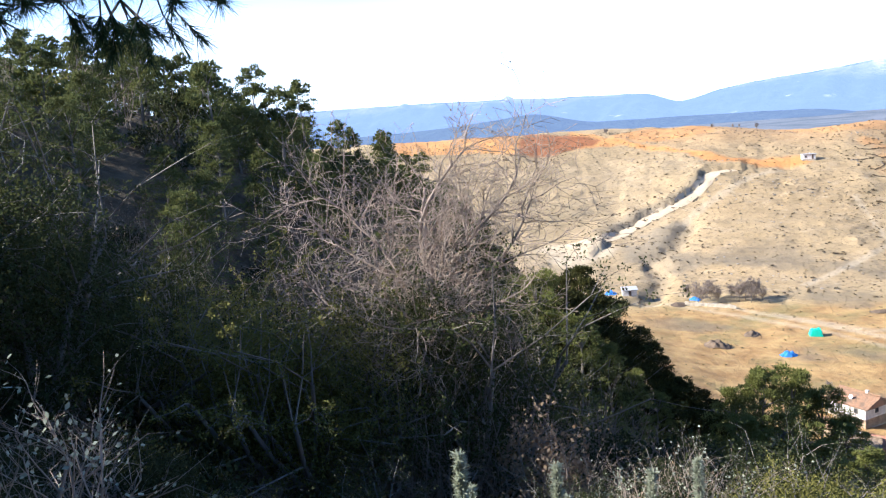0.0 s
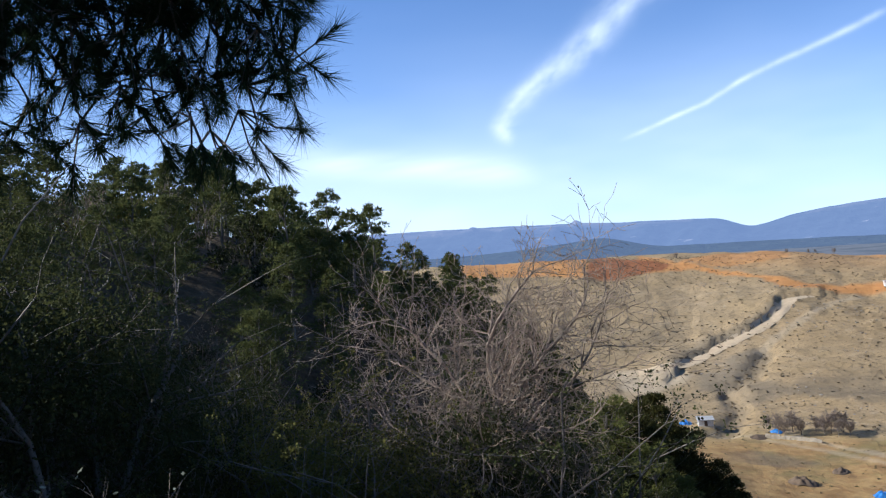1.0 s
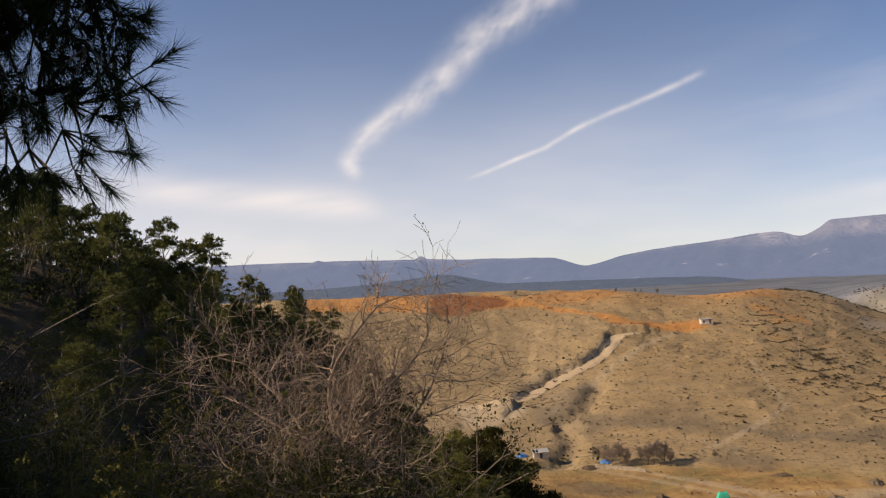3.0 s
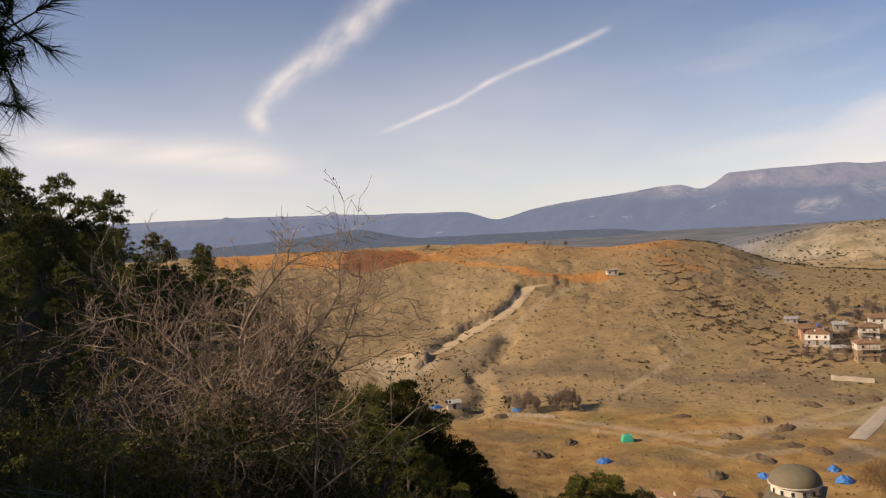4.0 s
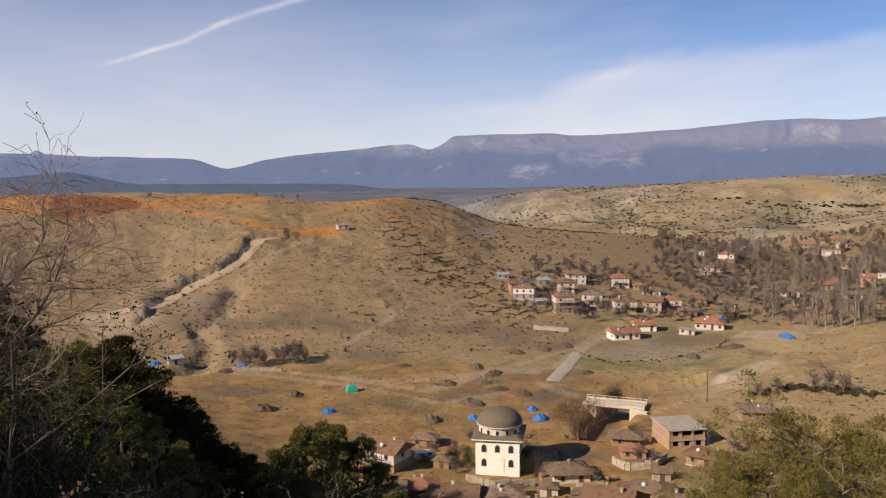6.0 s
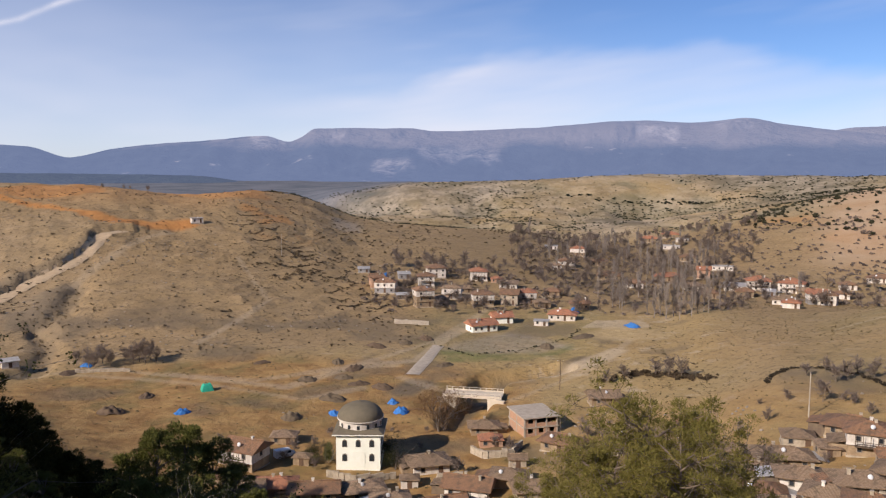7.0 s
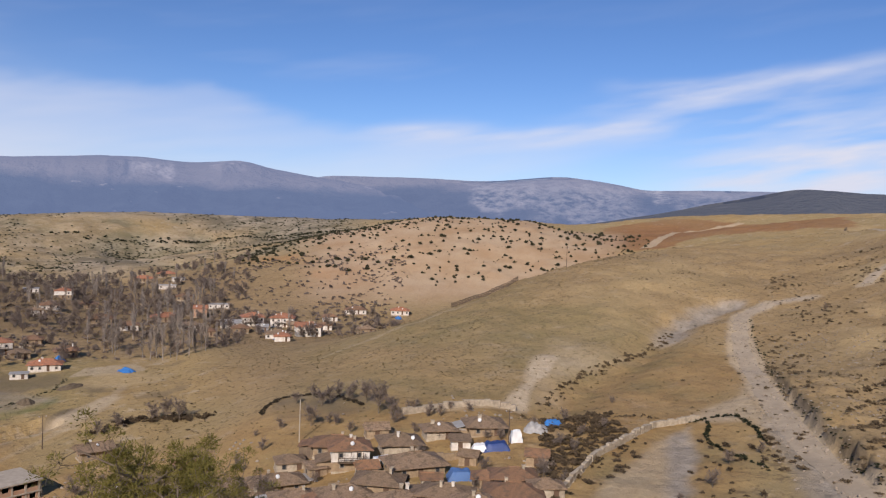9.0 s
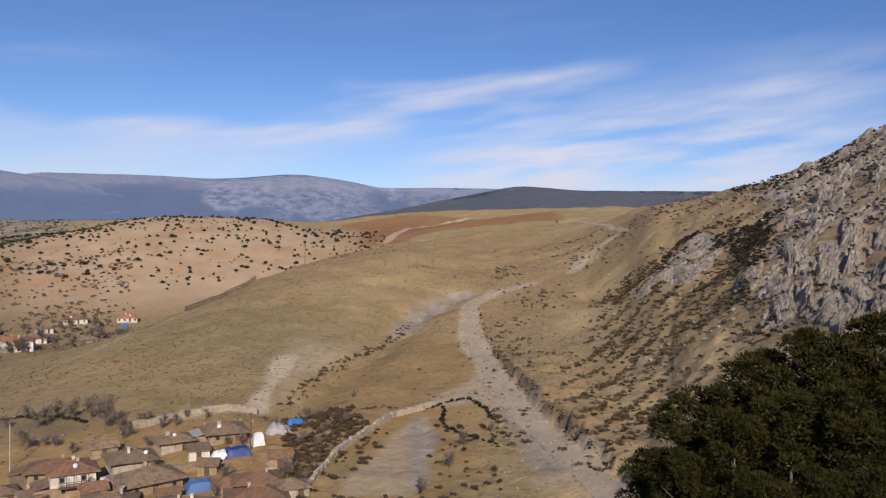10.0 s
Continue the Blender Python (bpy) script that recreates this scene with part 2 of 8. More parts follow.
def fbm(x, y, size, octaves=4, s=0):
    out, amp = 0.0, 1.0
    for o in range(octaves):
        out = out + amp * vnoise(x / size, y / size, s + o)
        size, amp = size * 0.47, amp * 0.5
    return out


def step(a, b, v):
    t = np.clip((v - a) / (b - a), 0, 1)
    return t * t * (3 - 2 * t)


def polar(x, y):
    az = np.degrees(np.arctan2(x, y))
    az = np.where(az < -110, az + 360, az)
    return az, np.hypot(x, y)


def rock_mask(az, d):
    return step(95, 103, az + 6 * fbm(az, d / 20, 4, 3, 77)) * step(125, 165, d) * (1 - step(600, 720, d))


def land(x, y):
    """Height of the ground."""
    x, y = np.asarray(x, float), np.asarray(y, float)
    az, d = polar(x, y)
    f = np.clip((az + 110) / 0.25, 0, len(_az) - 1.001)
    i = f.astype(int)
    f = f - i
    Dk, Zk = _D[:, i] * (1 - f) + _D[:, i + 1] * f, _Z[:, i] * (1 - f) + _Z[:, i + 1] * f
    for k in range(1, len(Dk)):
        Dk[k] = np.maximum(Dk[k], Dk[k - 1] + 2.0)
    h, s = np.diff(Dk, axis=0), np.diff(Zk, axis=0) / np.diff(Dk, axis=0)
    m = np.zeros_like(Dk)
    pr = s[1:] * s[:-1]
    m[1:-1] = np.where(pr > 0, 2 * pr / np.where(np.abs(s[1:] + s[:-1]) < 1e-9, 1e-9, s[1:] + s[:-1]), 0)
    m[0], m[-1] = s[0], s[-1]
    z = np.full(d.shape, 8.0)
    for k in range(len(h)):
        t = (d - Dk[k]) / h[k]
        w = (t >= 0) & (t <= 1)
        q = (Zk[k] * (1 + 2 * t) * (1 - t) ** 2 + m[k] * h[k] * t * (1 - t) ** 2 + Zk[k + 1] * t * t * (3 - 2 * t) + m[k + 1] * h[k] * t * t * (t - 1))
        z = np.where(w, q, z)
    hilly = step(4, 22, np.abs(z - 6)) * step(15, 60, d)
    z = z + hilly * (3.2 * fbm(x, y, 75, 5, 3) * step(150, 500, d) + 1.3 * fbm(x, y, 14, 4, 9))
    # one washed-out gully on the bare hill, faint ones elsewhere
    gul = 1 - np.abs(2 * fbm(az * 9, d / 14, 22, 3, 21))
    z = z - 0.25 * step(0.72, 1.0, gul) * hilly * step(250, 400, d) * (1 - step(900, 1300, d))
    z = z - 2.6 * np.exp(-((near_line(x, y, GULLY) + 3 * fbm(x, y, 14, 3, 66)) / 4.5) ** 2)
    # hill road cut into the slope: a bank on its upper side
    s = side_of(x, y, HILLROAD[2:])
    z = z + (2.4 + 1.6 * fbm(x, y, 9, 3, 63)) * step(2.6, 4.2, s + 1.2 * fbm(x, y, 5, 2, 64)) * (1 - step(6, 24, s))
    z = z - 4.0 * np.exp(-(near_line(x, y, [(76.4, 206), (79.9, 242), (83.1, 282), (85.5, 327), (88, 360)]) / 9.0) ** 2)
    z = z - 5.0 * np.exp(-(near_line(x, y, [(34.6, 204), (35.6, 222), (37.0, 246), (41.8, 258)]) / 5.2) ** 4)
    # folds of the hills up the valley and ribs on the bare hill
    z = z - 34.0 * np.abs(fbm(x, y, 150, 4, 57)) * step(660, 800, d) * (1 - step(1000, 1130, d)) * step(20, 27, az) * (1 - step(50, 60, az))
    bare = step(285, 330, d) * (1 - step(480, 560, d)) * step(-14, -8, az) * (1 - step(26, 32, az))
    z = z - 4.0 * np.abs(fbm(x, y, 55, 4, 58)) * bare
    z = z + 0.32 * np.sin(z * 2.9 + 5 * fbm(x, y, 60, 3, 62)) * bare
    # bank cut above the gravel road
    s = np.radians(az - np.interp(d, [138, 156, 191, 236, 294, 340], [98.5, 96.3, 93, 90.9, 89.3, 89.2])) * d
    bank = step(122, 140, d) * (1 - step(215, 270, d))
    z = z + bank * (3.0 + 2.0 * fbm(x, y, 7, 3, 59)) * step(3.8, 5.6, s + 1.6 * fbm(x, y, 4, 3, 60)) * (1 - step(7, 30, s))
    rk = rock_mask(az, d)
    u, v = np.radians(az) * 260, d / 1.6
    rid = np.abs(fbm(u, v, 24, 5, 31))
    z = z + rk * (3.0 * (0.25 - rid) + 1.0 * fbm(u, v, 6, 4, 41)) * step(150, 200, d)
    return z + 0.25 * fbm(x, y, 5, 3, 51) * step(3, 12, d)


def spot(az, d):
    return d * math.sin(radians(az)), d * math.cos(radians(az))


def ground_at(x, y):
    return float(land(np.array([x]), np.array([y]))[0])


def near_line(x, y, pts):
    """Distance to a line of (bearing, distance) points, and how far along it."""
    best = np.full(np.shape(x), 1e9)
    P = [spot(a, d) for a, d in pts]
    for (ax, ay), (bx, by) in zip(P, P[1:]):
        ux, uy = bx - ax, by - ay
        t = np.clip(((x - ax) * ux + (y - ay) * uy) / (ux * ux + uy * uy), 0, 1)
        best = np.minimum(best, np.hypot(x - ax - t * ux, y - ay - t * uy))
    return best


def side_of(x, y, pts):
    """Distance to a line of (bearing, distance) points, positive on its left, far off beyond its ends."""
    best, sign = np.full(np.shape(x), 1e9), np.full(np.shape(x), 1.0)
    P = [spot(a, d) for a, d in pts]
    for (ax, ay), (bx, by) in zip(P, P[1:]):
        ux, uy = bx - ax, by - ay
        t = np.clip(((x - ax) * ux + (y - ay) * uy) / (ux * ux + uy * uy), 0, 1)
        q = np.hypot(x - ax - t * ux, y - ay - t * uy)
        near = q < best
        best = np.where(near, q, best)
        sign = np.where(near, np.sign(ux * (y - ay) - uy * (x - ax)), sign)
    return best * sign


GRAVEL = [(100.6, 124), (98.5, 138), (96.3, 156), (93, 191), (90.9, 236), (89.3, 294), (89.2, 340), (91, 362), (93.4, 372)]
UPPER = [(96.6, 385), (97.0, 398), (97.9, 412), (99.2, 420)]
PLATEAU = [(100.6, 400), (99.1, 457), (97.5, 550), (96.6, 620)]
FARTRACK = [(82.8, 700), (83.3, 735), (83.8, 779), (84.6, 868), (87.8, 946), (89.0, 976)]
HILLROAD = [(0.2, 362), (1.86, 362), (3.17, 365), (4.36, 382), (6.04, 397), (8.14, 409), (9.2, 422), (9.81, 432), (9.85, 443), (10.3, 449), (11.6, 455)]
TRACK = [(3.3, 560), (4.7, 538), (7.15, 518), (9.16, 494), (10.9, 474), (12.8, 473), (15.2, 478)]
GULLY = [(8.6, 385), (8.0, 362), (7.35, 348), (5.87, 340), (6.6, 312), (5.9, 284), (5.3, 276)]
REDFIELD = [(80.2, 714), (81.8, 693), (83.8, 702), (86.2, 745), (90.7, 758), (95.9, 738), (95, 900), (91.9, 960), (84.6, 1000), (79.7, 920), (79.0, 807)]
YARD = [(79.7, 137), (81.6, 152), (84.0, 179), (86.4, 198), (86.6, 166), (85.8, 142), (85.0, 134)]


def inside(x, y, pts):
    """True inside a closed outline of (bearing, distance) points."""
    P = [spot(a, d) for a, d in pts]
    res = np.zeros(np.shape(x), bool)
    for (ax, ay), (bx, by) in zip(P, P[1:] + P[:1]):
        hit = ((ay > y) != (by > y)) & (x < (bx - ax) * (y - ay) / (by - ay + 1e-12) + ax)
        res ^= hit
    return res


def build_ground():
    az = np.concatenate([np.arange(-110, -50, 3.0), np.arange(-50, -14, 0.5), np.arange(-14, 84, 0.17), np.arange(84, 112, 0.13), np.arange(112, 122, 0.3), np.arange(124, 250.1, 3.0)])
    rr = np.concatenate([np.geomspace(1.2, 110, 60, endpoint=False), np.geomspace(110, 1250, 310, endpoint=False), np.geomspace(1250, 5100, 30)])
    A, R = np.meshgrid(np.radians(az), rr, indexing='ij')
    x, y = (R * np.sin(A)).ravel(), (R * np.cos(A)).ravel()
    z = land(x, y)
    n, m = len(az), len(rr)
    i, j = np.meshgrid(np.arange(n - 1), np.arange(m - 1), indexing='ij')
    q = (i * m + j).ravel()
    faces = np.stack([q, q + 1, q + m + 1, q + m], 1)
    cap = len(x)
    co = np.vstack([np.stack([x, y, z], 1), [[0, 0, EYE_Z - 1.62]]])
    tri = np.stack([np.full(n - 1, cap), np.arange(n - 1) * m, np.arange(1, n) * m], 1)
    me = bpy.data.meshes.new("ground")
    me.vertices.add(len(co))
    me.vertices.foreach_set("co", co.ravel())
    nl = len(faces) * 4 + len(tri) * 3
    me.loops.add(nl)
    me.loops.foreach_set("vertex_index", np.concatenate([faces.ravel(), tri.ravel()]).astype(np.int32))
    me.polygons.add(len(faces) + len(tri))
    me.polygons.foreach_set("loop_start", np.concatenate([np.arange(len(faces)) * 4, len(faces) * 4 + np.arange(len(tri)) * 3]).astype(np.int32))
    me.polygons.foreach_set("use_smooth", np.ones(len(faces) + len(tri), bool))
    me.update()
    me.validate()
    a, d = polar(x, y)
    wob = 6 * fbm(x, y, 25, 3, 61)
    el = np.degrees(np.arctan2(z - EYE_Z, d))
    def plot(pts, soft=4.0, ragged=5.0):
        """1 inside an outline of (bearing, distance) points, fading over a few metres of ragged edge."""
        q = near_line(x, y, pts + pts[:1])
        q = np.where(inside(x, y, pts), q, -q) + ragged * fbm(x, y, 18, 4, 93)
        return step(-soft / 2, soft / 2, q)

    red = 0.95 * plot([(-2.9, 521), (-2.5, 645), (0.7, 585), (2.9, 553), (2.3, 536), (0.7, 526), (-0.3, 517)], 3, 1)
    red = np.maximum(red, 0.62 * plot(REDFIELD, 8, 14) * (0.85 + 0.5 * fbm(x, y, 90, 3, 86)))
    orange = 0.85 * plot([(-12, 540), (-12, 660), (-2.6, 650), (-2.95, 521), (-6, 533)], 3, 2)
    orange = np.maximum(orange, 0.85 * plot([(0.7, 645), (3.3, 563), (4.4, 536), (2.9, 534), (1.5, 529), (0.7, 526)], 3, 2))
    orange = np.maximum(orange, 0.95 * (1 - step(2.5 + 4.5 * step(8, 12, a), 5 + 7 * step(8, 12, a), near_line(x, y, TRACK) + wob * 0.3)))
    orange = np.maximum(orange, 0.7 * plot([(3.3, 567), (5.6, 612), (10, 645), (10.7, 559), (8.8, 546), (5.6, 542)], 6, 3))
    orange = np.maximum(orange, 0.6 * plot([(13.5, 610), (21, 630), (21, 565), (17, 538), (15.2, 570)], 8, 6))
    orange = np.maximum(orange, 0.55 * step(18.6, 19.6, a) * (1 - step(23.5, 25, a)) * step(455, 475, d) * (1 - step(535, 560, d)) * step(0.0, 0.35, fbm(x, y, 16, 4, 88)))
    orange = np.maximum(orange, 0.25 * step(4.5, 8, a) * (1 - step(16, 26, a)) * step(500, 560, d + wob * 2) * (1 - step(690, 720, d)))
    orange = np.maximum(orange, 0.45 * step(0.1, 0.4, fbm(x, y, 40, 4, 87)) * step(53, 56, a) * (1 - step(61, 64, a)) * step(560, 600, d) * (1 - step(660, 700, d)))
    pale = 0.8 * (1 - step(3, 5.5, np.minimum(near_line(x, y, GRAVEL), near_line(x, y, UPPER)) + wob * 0.3))
    pale = np.maximum(pale, 1.0 * (1 - step(2.5, 5.5, near_line(x, y, [(74.2, 212), (75.2, 232), (76.4, 258)]) + wob * 0.7)))
    pale = np.maximum(pale, 0.5 * plot([(74.0, 211), (75.2, 232), (76.3, 256), (77.1, 282), (79.9, 275), (81.5, 272), (78.3, 247), (76, 223)], 12, 10) * (0.6 + 0.9 * fbm(x, y, 12, 4, 92)))
    pale = np.maximum(pale, 0.7 * plot([(84, 202), (86.5, 206), (88.1, 219), (89.9, 240), (91.4, 209), (92.4, 190), (90.1, 203), (87.3, 200)], 5, 4))
    pale = np.maximum(pale, 0.5 * plot([(-1.4, 366), (2.7, 363), (3.4, 349), (0.9, 333), (-1.1, 338)], 8, 10))
    pale = np.maximum(pale, 0.45 * (1 - step(1.2, 3.2, near_line(x, y, [(14, 260), (22, 238), (27, 262), (31.5, 268), (33.5, 300), (36, 330)]) + wob * 0.2)))
    pale = np.maximum(pale, 0.7 * (1 - step(2, 6, near_line(x, y, [(41, 250), (44, 262), (46, 280)]) + wob * 0.5)))
    pale = np.maximum(pale, 0.4 * (1 - step(0.5, 2.2, near_line(x, y, [(8, 287), (13, 262), (20, 247), (26, 258), (30, 262)]) + wob * 0.2)))
    pale = np.maximum(pale, 0.3 * (1 - step(1.5, 4, near_line(x, y, [(8.1, 386), (10.6, 415), (12.7, 445), (14.4, 462)]) + wob * 0.4)))
    pale = np.maximum(pale, 0.7 * step(67, 70, a) * (1 - step(86, 88, a)) * (1 - step(1.5, 4, np.abs(near_line(x, y, [(66, 198), (74, 208)]) + wob * 0.2))))
    brown = step(-2, 4, a) * (1 - step(38, 42, a)) * step(120, 150, d) * (1 - step(268, 296, d + wob * 3 + 1.5 * np.abs(a - 18)))
    brown = np.maximum(brown, 0.5 * step(38, 42, a) * step(112, 130, d) * (1 - step(200, 225, d + wob)) * (1 - step(88, 92, a)))
    brown = np.maximum(brown, 0.45 * plot([(76.4, 216), (80.8, 206), (84.8, 217), (89.7, 222), (89.2, 278), (86.4, 289), (83.9, 289), (81.5, 266), (78.3, 239)], 10, 8))
    green = 0.8 * plot([(33.3, 282), (36.6, 277), (40.7, 280), (42.7, 291), (42.8, 282), (39.9, 270), (36.6, 266), (33.7, 266)], 4, 3)
    green = np.maximum(green, 0.28 * step(30, 33, a) * (1 - step(43, 47, a)) * step(262, 275, d) * (1 - step(345, 380, d)))
    green = np.maximum(green, 0.25 * step(56, 62, a) * (1 - step(80, 92, a)) * step(190, 215, d) * (1 - step(330, 460, d)) * step(-0.35, 0.3, fbm(x, y, 60, 3, 5)))
    dun = 0.8 * step(-16, -10, a) * (1 - step(34, 46, a)) * step(262, 300, d + wob * 2) * (1 - step(620, 680, d))
    dun = np.maximum(dun, 0.75 * step(27, 31, a) * (1 - step(60, 66, a)) * step(340, 375, d + wob * 3) * (1 - step(640, 720, d + wob * 5)))
    dun = np.maximum(dun, 0.55 * step(50, 56, a) * (1 - step(97, 101, a)) * step(190, 215, d) * (1 - step(470, 560, d)))
    dun = np.maximum(dun, 0.5 * step(92, 97, a) * (1 - step(108, 112, a)) * step(120, 160, d) * (1 - step(420, 520, d)))
    rock = (rock_mask(a, d) * (0.12 + 0.6 * step(106.5, 109.5, a + 6 * fbm(np.radians(a) * 260, d / 1.6, 30, 3, 33))))
    stone = 0.85 * plot([(83.9, 299), (84.9, 332), (86.3, 353), (87.9, 369), (89.6, 367), (88, 352), (86.3, 325), (85.1, 302)], 8, 9)
    stone = np.maximum(stone, 0.6 * plot([(91.0, 208), (92.6, 190), (94.7, 173), (97.9, 150), (99.7, 134), (98, 130), (94.7, 139), (92.3, 167)], 4, 3))
    stone = np.maximum(stone, 0.75 * plot(YARD, 4, 6) * step(84.2, 85.6, a + wob * 0.1))
    stone = np.maximum(stone, 0.5 * step(25, 26, a) * (1 - step(27, 28, a)) * step(530, 545, d + wob) * (1 - step(565, 590, d)))
    stone = np.maximum(stone, 0.35 * plot([(35.3, 296), (38.2, 312), (40.7, 303), (42.3, 288), (40.7, 281), (36.2, 280), (33.7, 286)], 6, 5))
    pale = np.maximum(pale, 0.55 * plot(YARD, 3, 2))
    pale = np.maximum(pale, 0.6 * inside(x, y, [(43.5, 322), (47, 316), (48.4, 326), (47.5, 340), (44.5, 336)]))
    for pts in ([(5, 280), (12, 258), (18, 240), (23, 226), (27.5, 236)], [(21, 250), (27, 262), (30.4, 280), (33, 298), (37, 366)], [(30.4, 247), (33.3, 233), (36, 235), (40, 244)],
                [(16, 300), (19, 330), (21, 360), (19, 420)], [(60, 300), (66, 330), (72, 372)], [(38.5, 222), (42, 240), (45, 262), (47, 300)]):
        pale = np.maximum(pale, 0.35 * (1 - step(0.6, 2.4, near_line(x, y, pts) + wob * 0.25)))
    damp = 0.9 * (1 - step(2, 7, near_line(x, y, [(30.6, 232), (31.6, 240)]) + wob * 0.5))
    damp = np.maximum(damp, 0.8 * (1 - step(1, 3.5, near_line(x, y, [(34.6, 214), (35.6, 227), (37.8, 250), (41.8, 258), (43.5, 270)]) + wob * 0.3)))
    damp = np.maximum(damp, 0.6 * step(-0.12, 0.25, fbm(x, y, 18, 3, 67)) * step(76.5, 77.5, a) * (1 - step(84.5, 85.5, a)) * step(145, 152, d) * (1 - step(196, 204, d)) * (1 - np.clip(pale * 3, 0, 1)))
    damp = np.maximum(damp, 0.55 * step(0.10, 0.3, fbm(x, y, 30, 4, 68)) * step(4, 8, a) * (1 - step(50, 54, a)) * step(150, 180, d) * (1 - step(330, 380, d)))
    # scrub and shade of the bank above the hill road, put into the colour
    damp = np.maximum(damp, 0.6 * (1 - step(2, 7, near_line(x, y, [(2.9, 373), (4.4, 390), (6.1, 405), (8.2, 418), (9.2, 434)]) + wob * 0.4)))
    # darker ground: hollow by the gully, garden plot, gully floor
    damp = np.maximum(damp, 0.65 * plot([(3.9, 352), (5.5, 365), (7.7, 387), (8.5, 390), (8, 359), (7.1, 345), (5.9, 338), (4.2, 341)], 8, 9))
    damp = np.maximum(damp, 0.6 * plot([(56.5, 220), (57.5, 229), (59.2, 230), (60.9, 228), (62.2, 222), (64, 212), (63, 202), (57, 208)], 3, 3) * (0.75 + 0.9 * fbm(x, y, 9, 3, 85)))
    damp = np.maximum(damp, 0.45 * (1 - step(2, 6, near_line(x, y, GULLY) + wob * 0.5)))
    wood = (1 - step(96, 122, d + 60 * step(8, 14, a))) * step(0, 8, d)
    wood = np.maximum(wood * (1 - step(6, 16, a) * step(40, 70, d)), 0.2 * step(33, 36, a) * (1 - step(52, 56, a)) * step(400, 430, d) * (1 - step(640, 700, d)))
    grey = step(650, 740, d + wob * 6) * step(19, 26, a) * (1 - step(60, 66, a)) * (0.65 + 0.7 * fbm(x, y, 120, 3, 48))
    grey = np.maximum(grey, 0.16 * step(-16, -8, a) * (1 - step(5, 12, a)) * step(290, 330, d + wob) * (1 - step(480, 520, d + wob)))
    ochre = plot([(104.7, 124), (104, 178), (105, 202), (106.4, 224), (108.6, 192), (107.2, 176), (105.8, 164), (107, 130)], 8, 8) * (0.95 + 0.5 * fbm(x, y, 12, 3, 49))
    ochre = np.maximum(ochre, 0.7 * plot([(43.9, 310), (45.5, 321), (47.5, 322), (49.8, 311), (50, 299), (47.1, 298), (44.7, 300)], 6, 6))
    ochre = np.maximum(ochre, 0.5 * plot([(77.4, 359), (81, 398), (84.3, 450), (87.3, 445), (85.5, 357), (81.1, 312)], 40, 30))
    ochre = np.maximum(ochre, 0.6 * step(94, 97, a) * (1 - step(101, 104, a)) * step(0.0, 0.3, fbm(x, y, 26, 3, 50)))
    pink = 0.85 * step(57, 61, a) * (1 - step(80, 82, a)) * step(490, 560, d + wob * 3) * (1 - step(830, 900, d))
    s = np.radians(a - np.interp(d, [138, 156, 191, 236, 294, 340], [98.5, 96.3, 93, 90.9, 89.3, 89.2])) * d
    # darker band along the face of the gravel road's cut
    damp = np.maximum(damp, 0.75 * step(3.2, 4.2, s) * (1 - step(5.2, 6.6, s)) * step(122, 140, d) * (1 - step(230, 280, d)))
    # hill folds darkened in colour, for their scrub and for missing relief shade
    fold = step(20, 27, a) * (1 - step(58, 64, a)) * step(660, 740, d) * step(0.10, 0.26, np.abs(fbm(x, y, 150, 4, 57)))
    green, damp = np.maximum(green, 0.8 * fold), np.maximum(damp, 0.5 * fold)
    # "plain" marks the far ground that takes the haze colour
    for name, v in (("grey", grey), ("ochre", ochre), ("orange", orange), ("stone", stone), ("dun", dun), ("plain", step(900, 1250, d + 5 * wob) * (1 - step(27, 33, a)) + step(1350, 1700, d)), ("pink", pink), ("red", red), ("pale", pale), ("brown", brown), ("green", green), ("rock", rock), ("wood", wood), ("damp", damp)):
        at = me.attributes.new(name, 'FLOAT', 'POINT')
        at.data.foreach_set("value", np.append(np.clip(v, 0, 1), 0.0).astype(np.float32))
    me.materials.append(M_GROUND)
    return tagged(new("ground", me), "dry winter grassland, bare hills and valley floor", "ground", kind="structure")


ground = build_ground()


def smooth_line(pts, gap):
    """Plan points along a smooth line through (bearing, distance) knots."""
    P = np.array([spot(a, d) for a, d in pts])
    s = np.concatenate([[0], np.cumsum(np.hypot(*np.diff(P, axis=0).T))])
    q = np.linspace(0, s[-1], max(3, int(s[-1] / gap)))
    return np.stack([np.interp(q, s, P[:, 0]), np.interp(q, s, P[:, 1])], 1)


def strip(name, pts, width, lift, material, label, category="road", gap=4.0, ragged=1.3):
    """A lane laid over the ground, with a slightly crowned, ragged edged surface."""
    L = smooth_line(pts, gap)
    for _ in range(6):
        L[1:-1] = (L[:-2] + 2 * L[1:-1] + L[2:]) / 4
    t = np.gradient(L, axis=0)
    t /= np.hypot(*t.T)[:, None]
    side = np.stack([t[:, 1], -t[:, 0]], 1)
    us = np.linspace(-0.5, 0.5, 7)
    bm, rows = bmesh.new(), []
    for k in range(len(L)):
        w = width * (1 + ragged * 0.25 * float(vnoise(np.array([k * 0.37]), np.array([3.1]))[0]))
        row = []
        for u in us:
            x, y = L[k] + side[k] * (u * w)
            row.append(bm.verts.new((x, y, ground_at(x, y) + lift * (1 - 6 * max(0, abs(u) - 0.4)))))
        rows.append(row)
    for a, b in zip(rows, rows[1:]):
        for p in range(len(us) - 1):
            bm.faces.new((a[p], a[p + 1], b[p + 1], b[p]))
    me = bpy.data.meshes.new(name)
    bm.to_mesh(me)
    bm.free()
    me.materials.append(material)
    me.shade_smooth()
    return tagged(new(name, me), label, category, kind="structure")


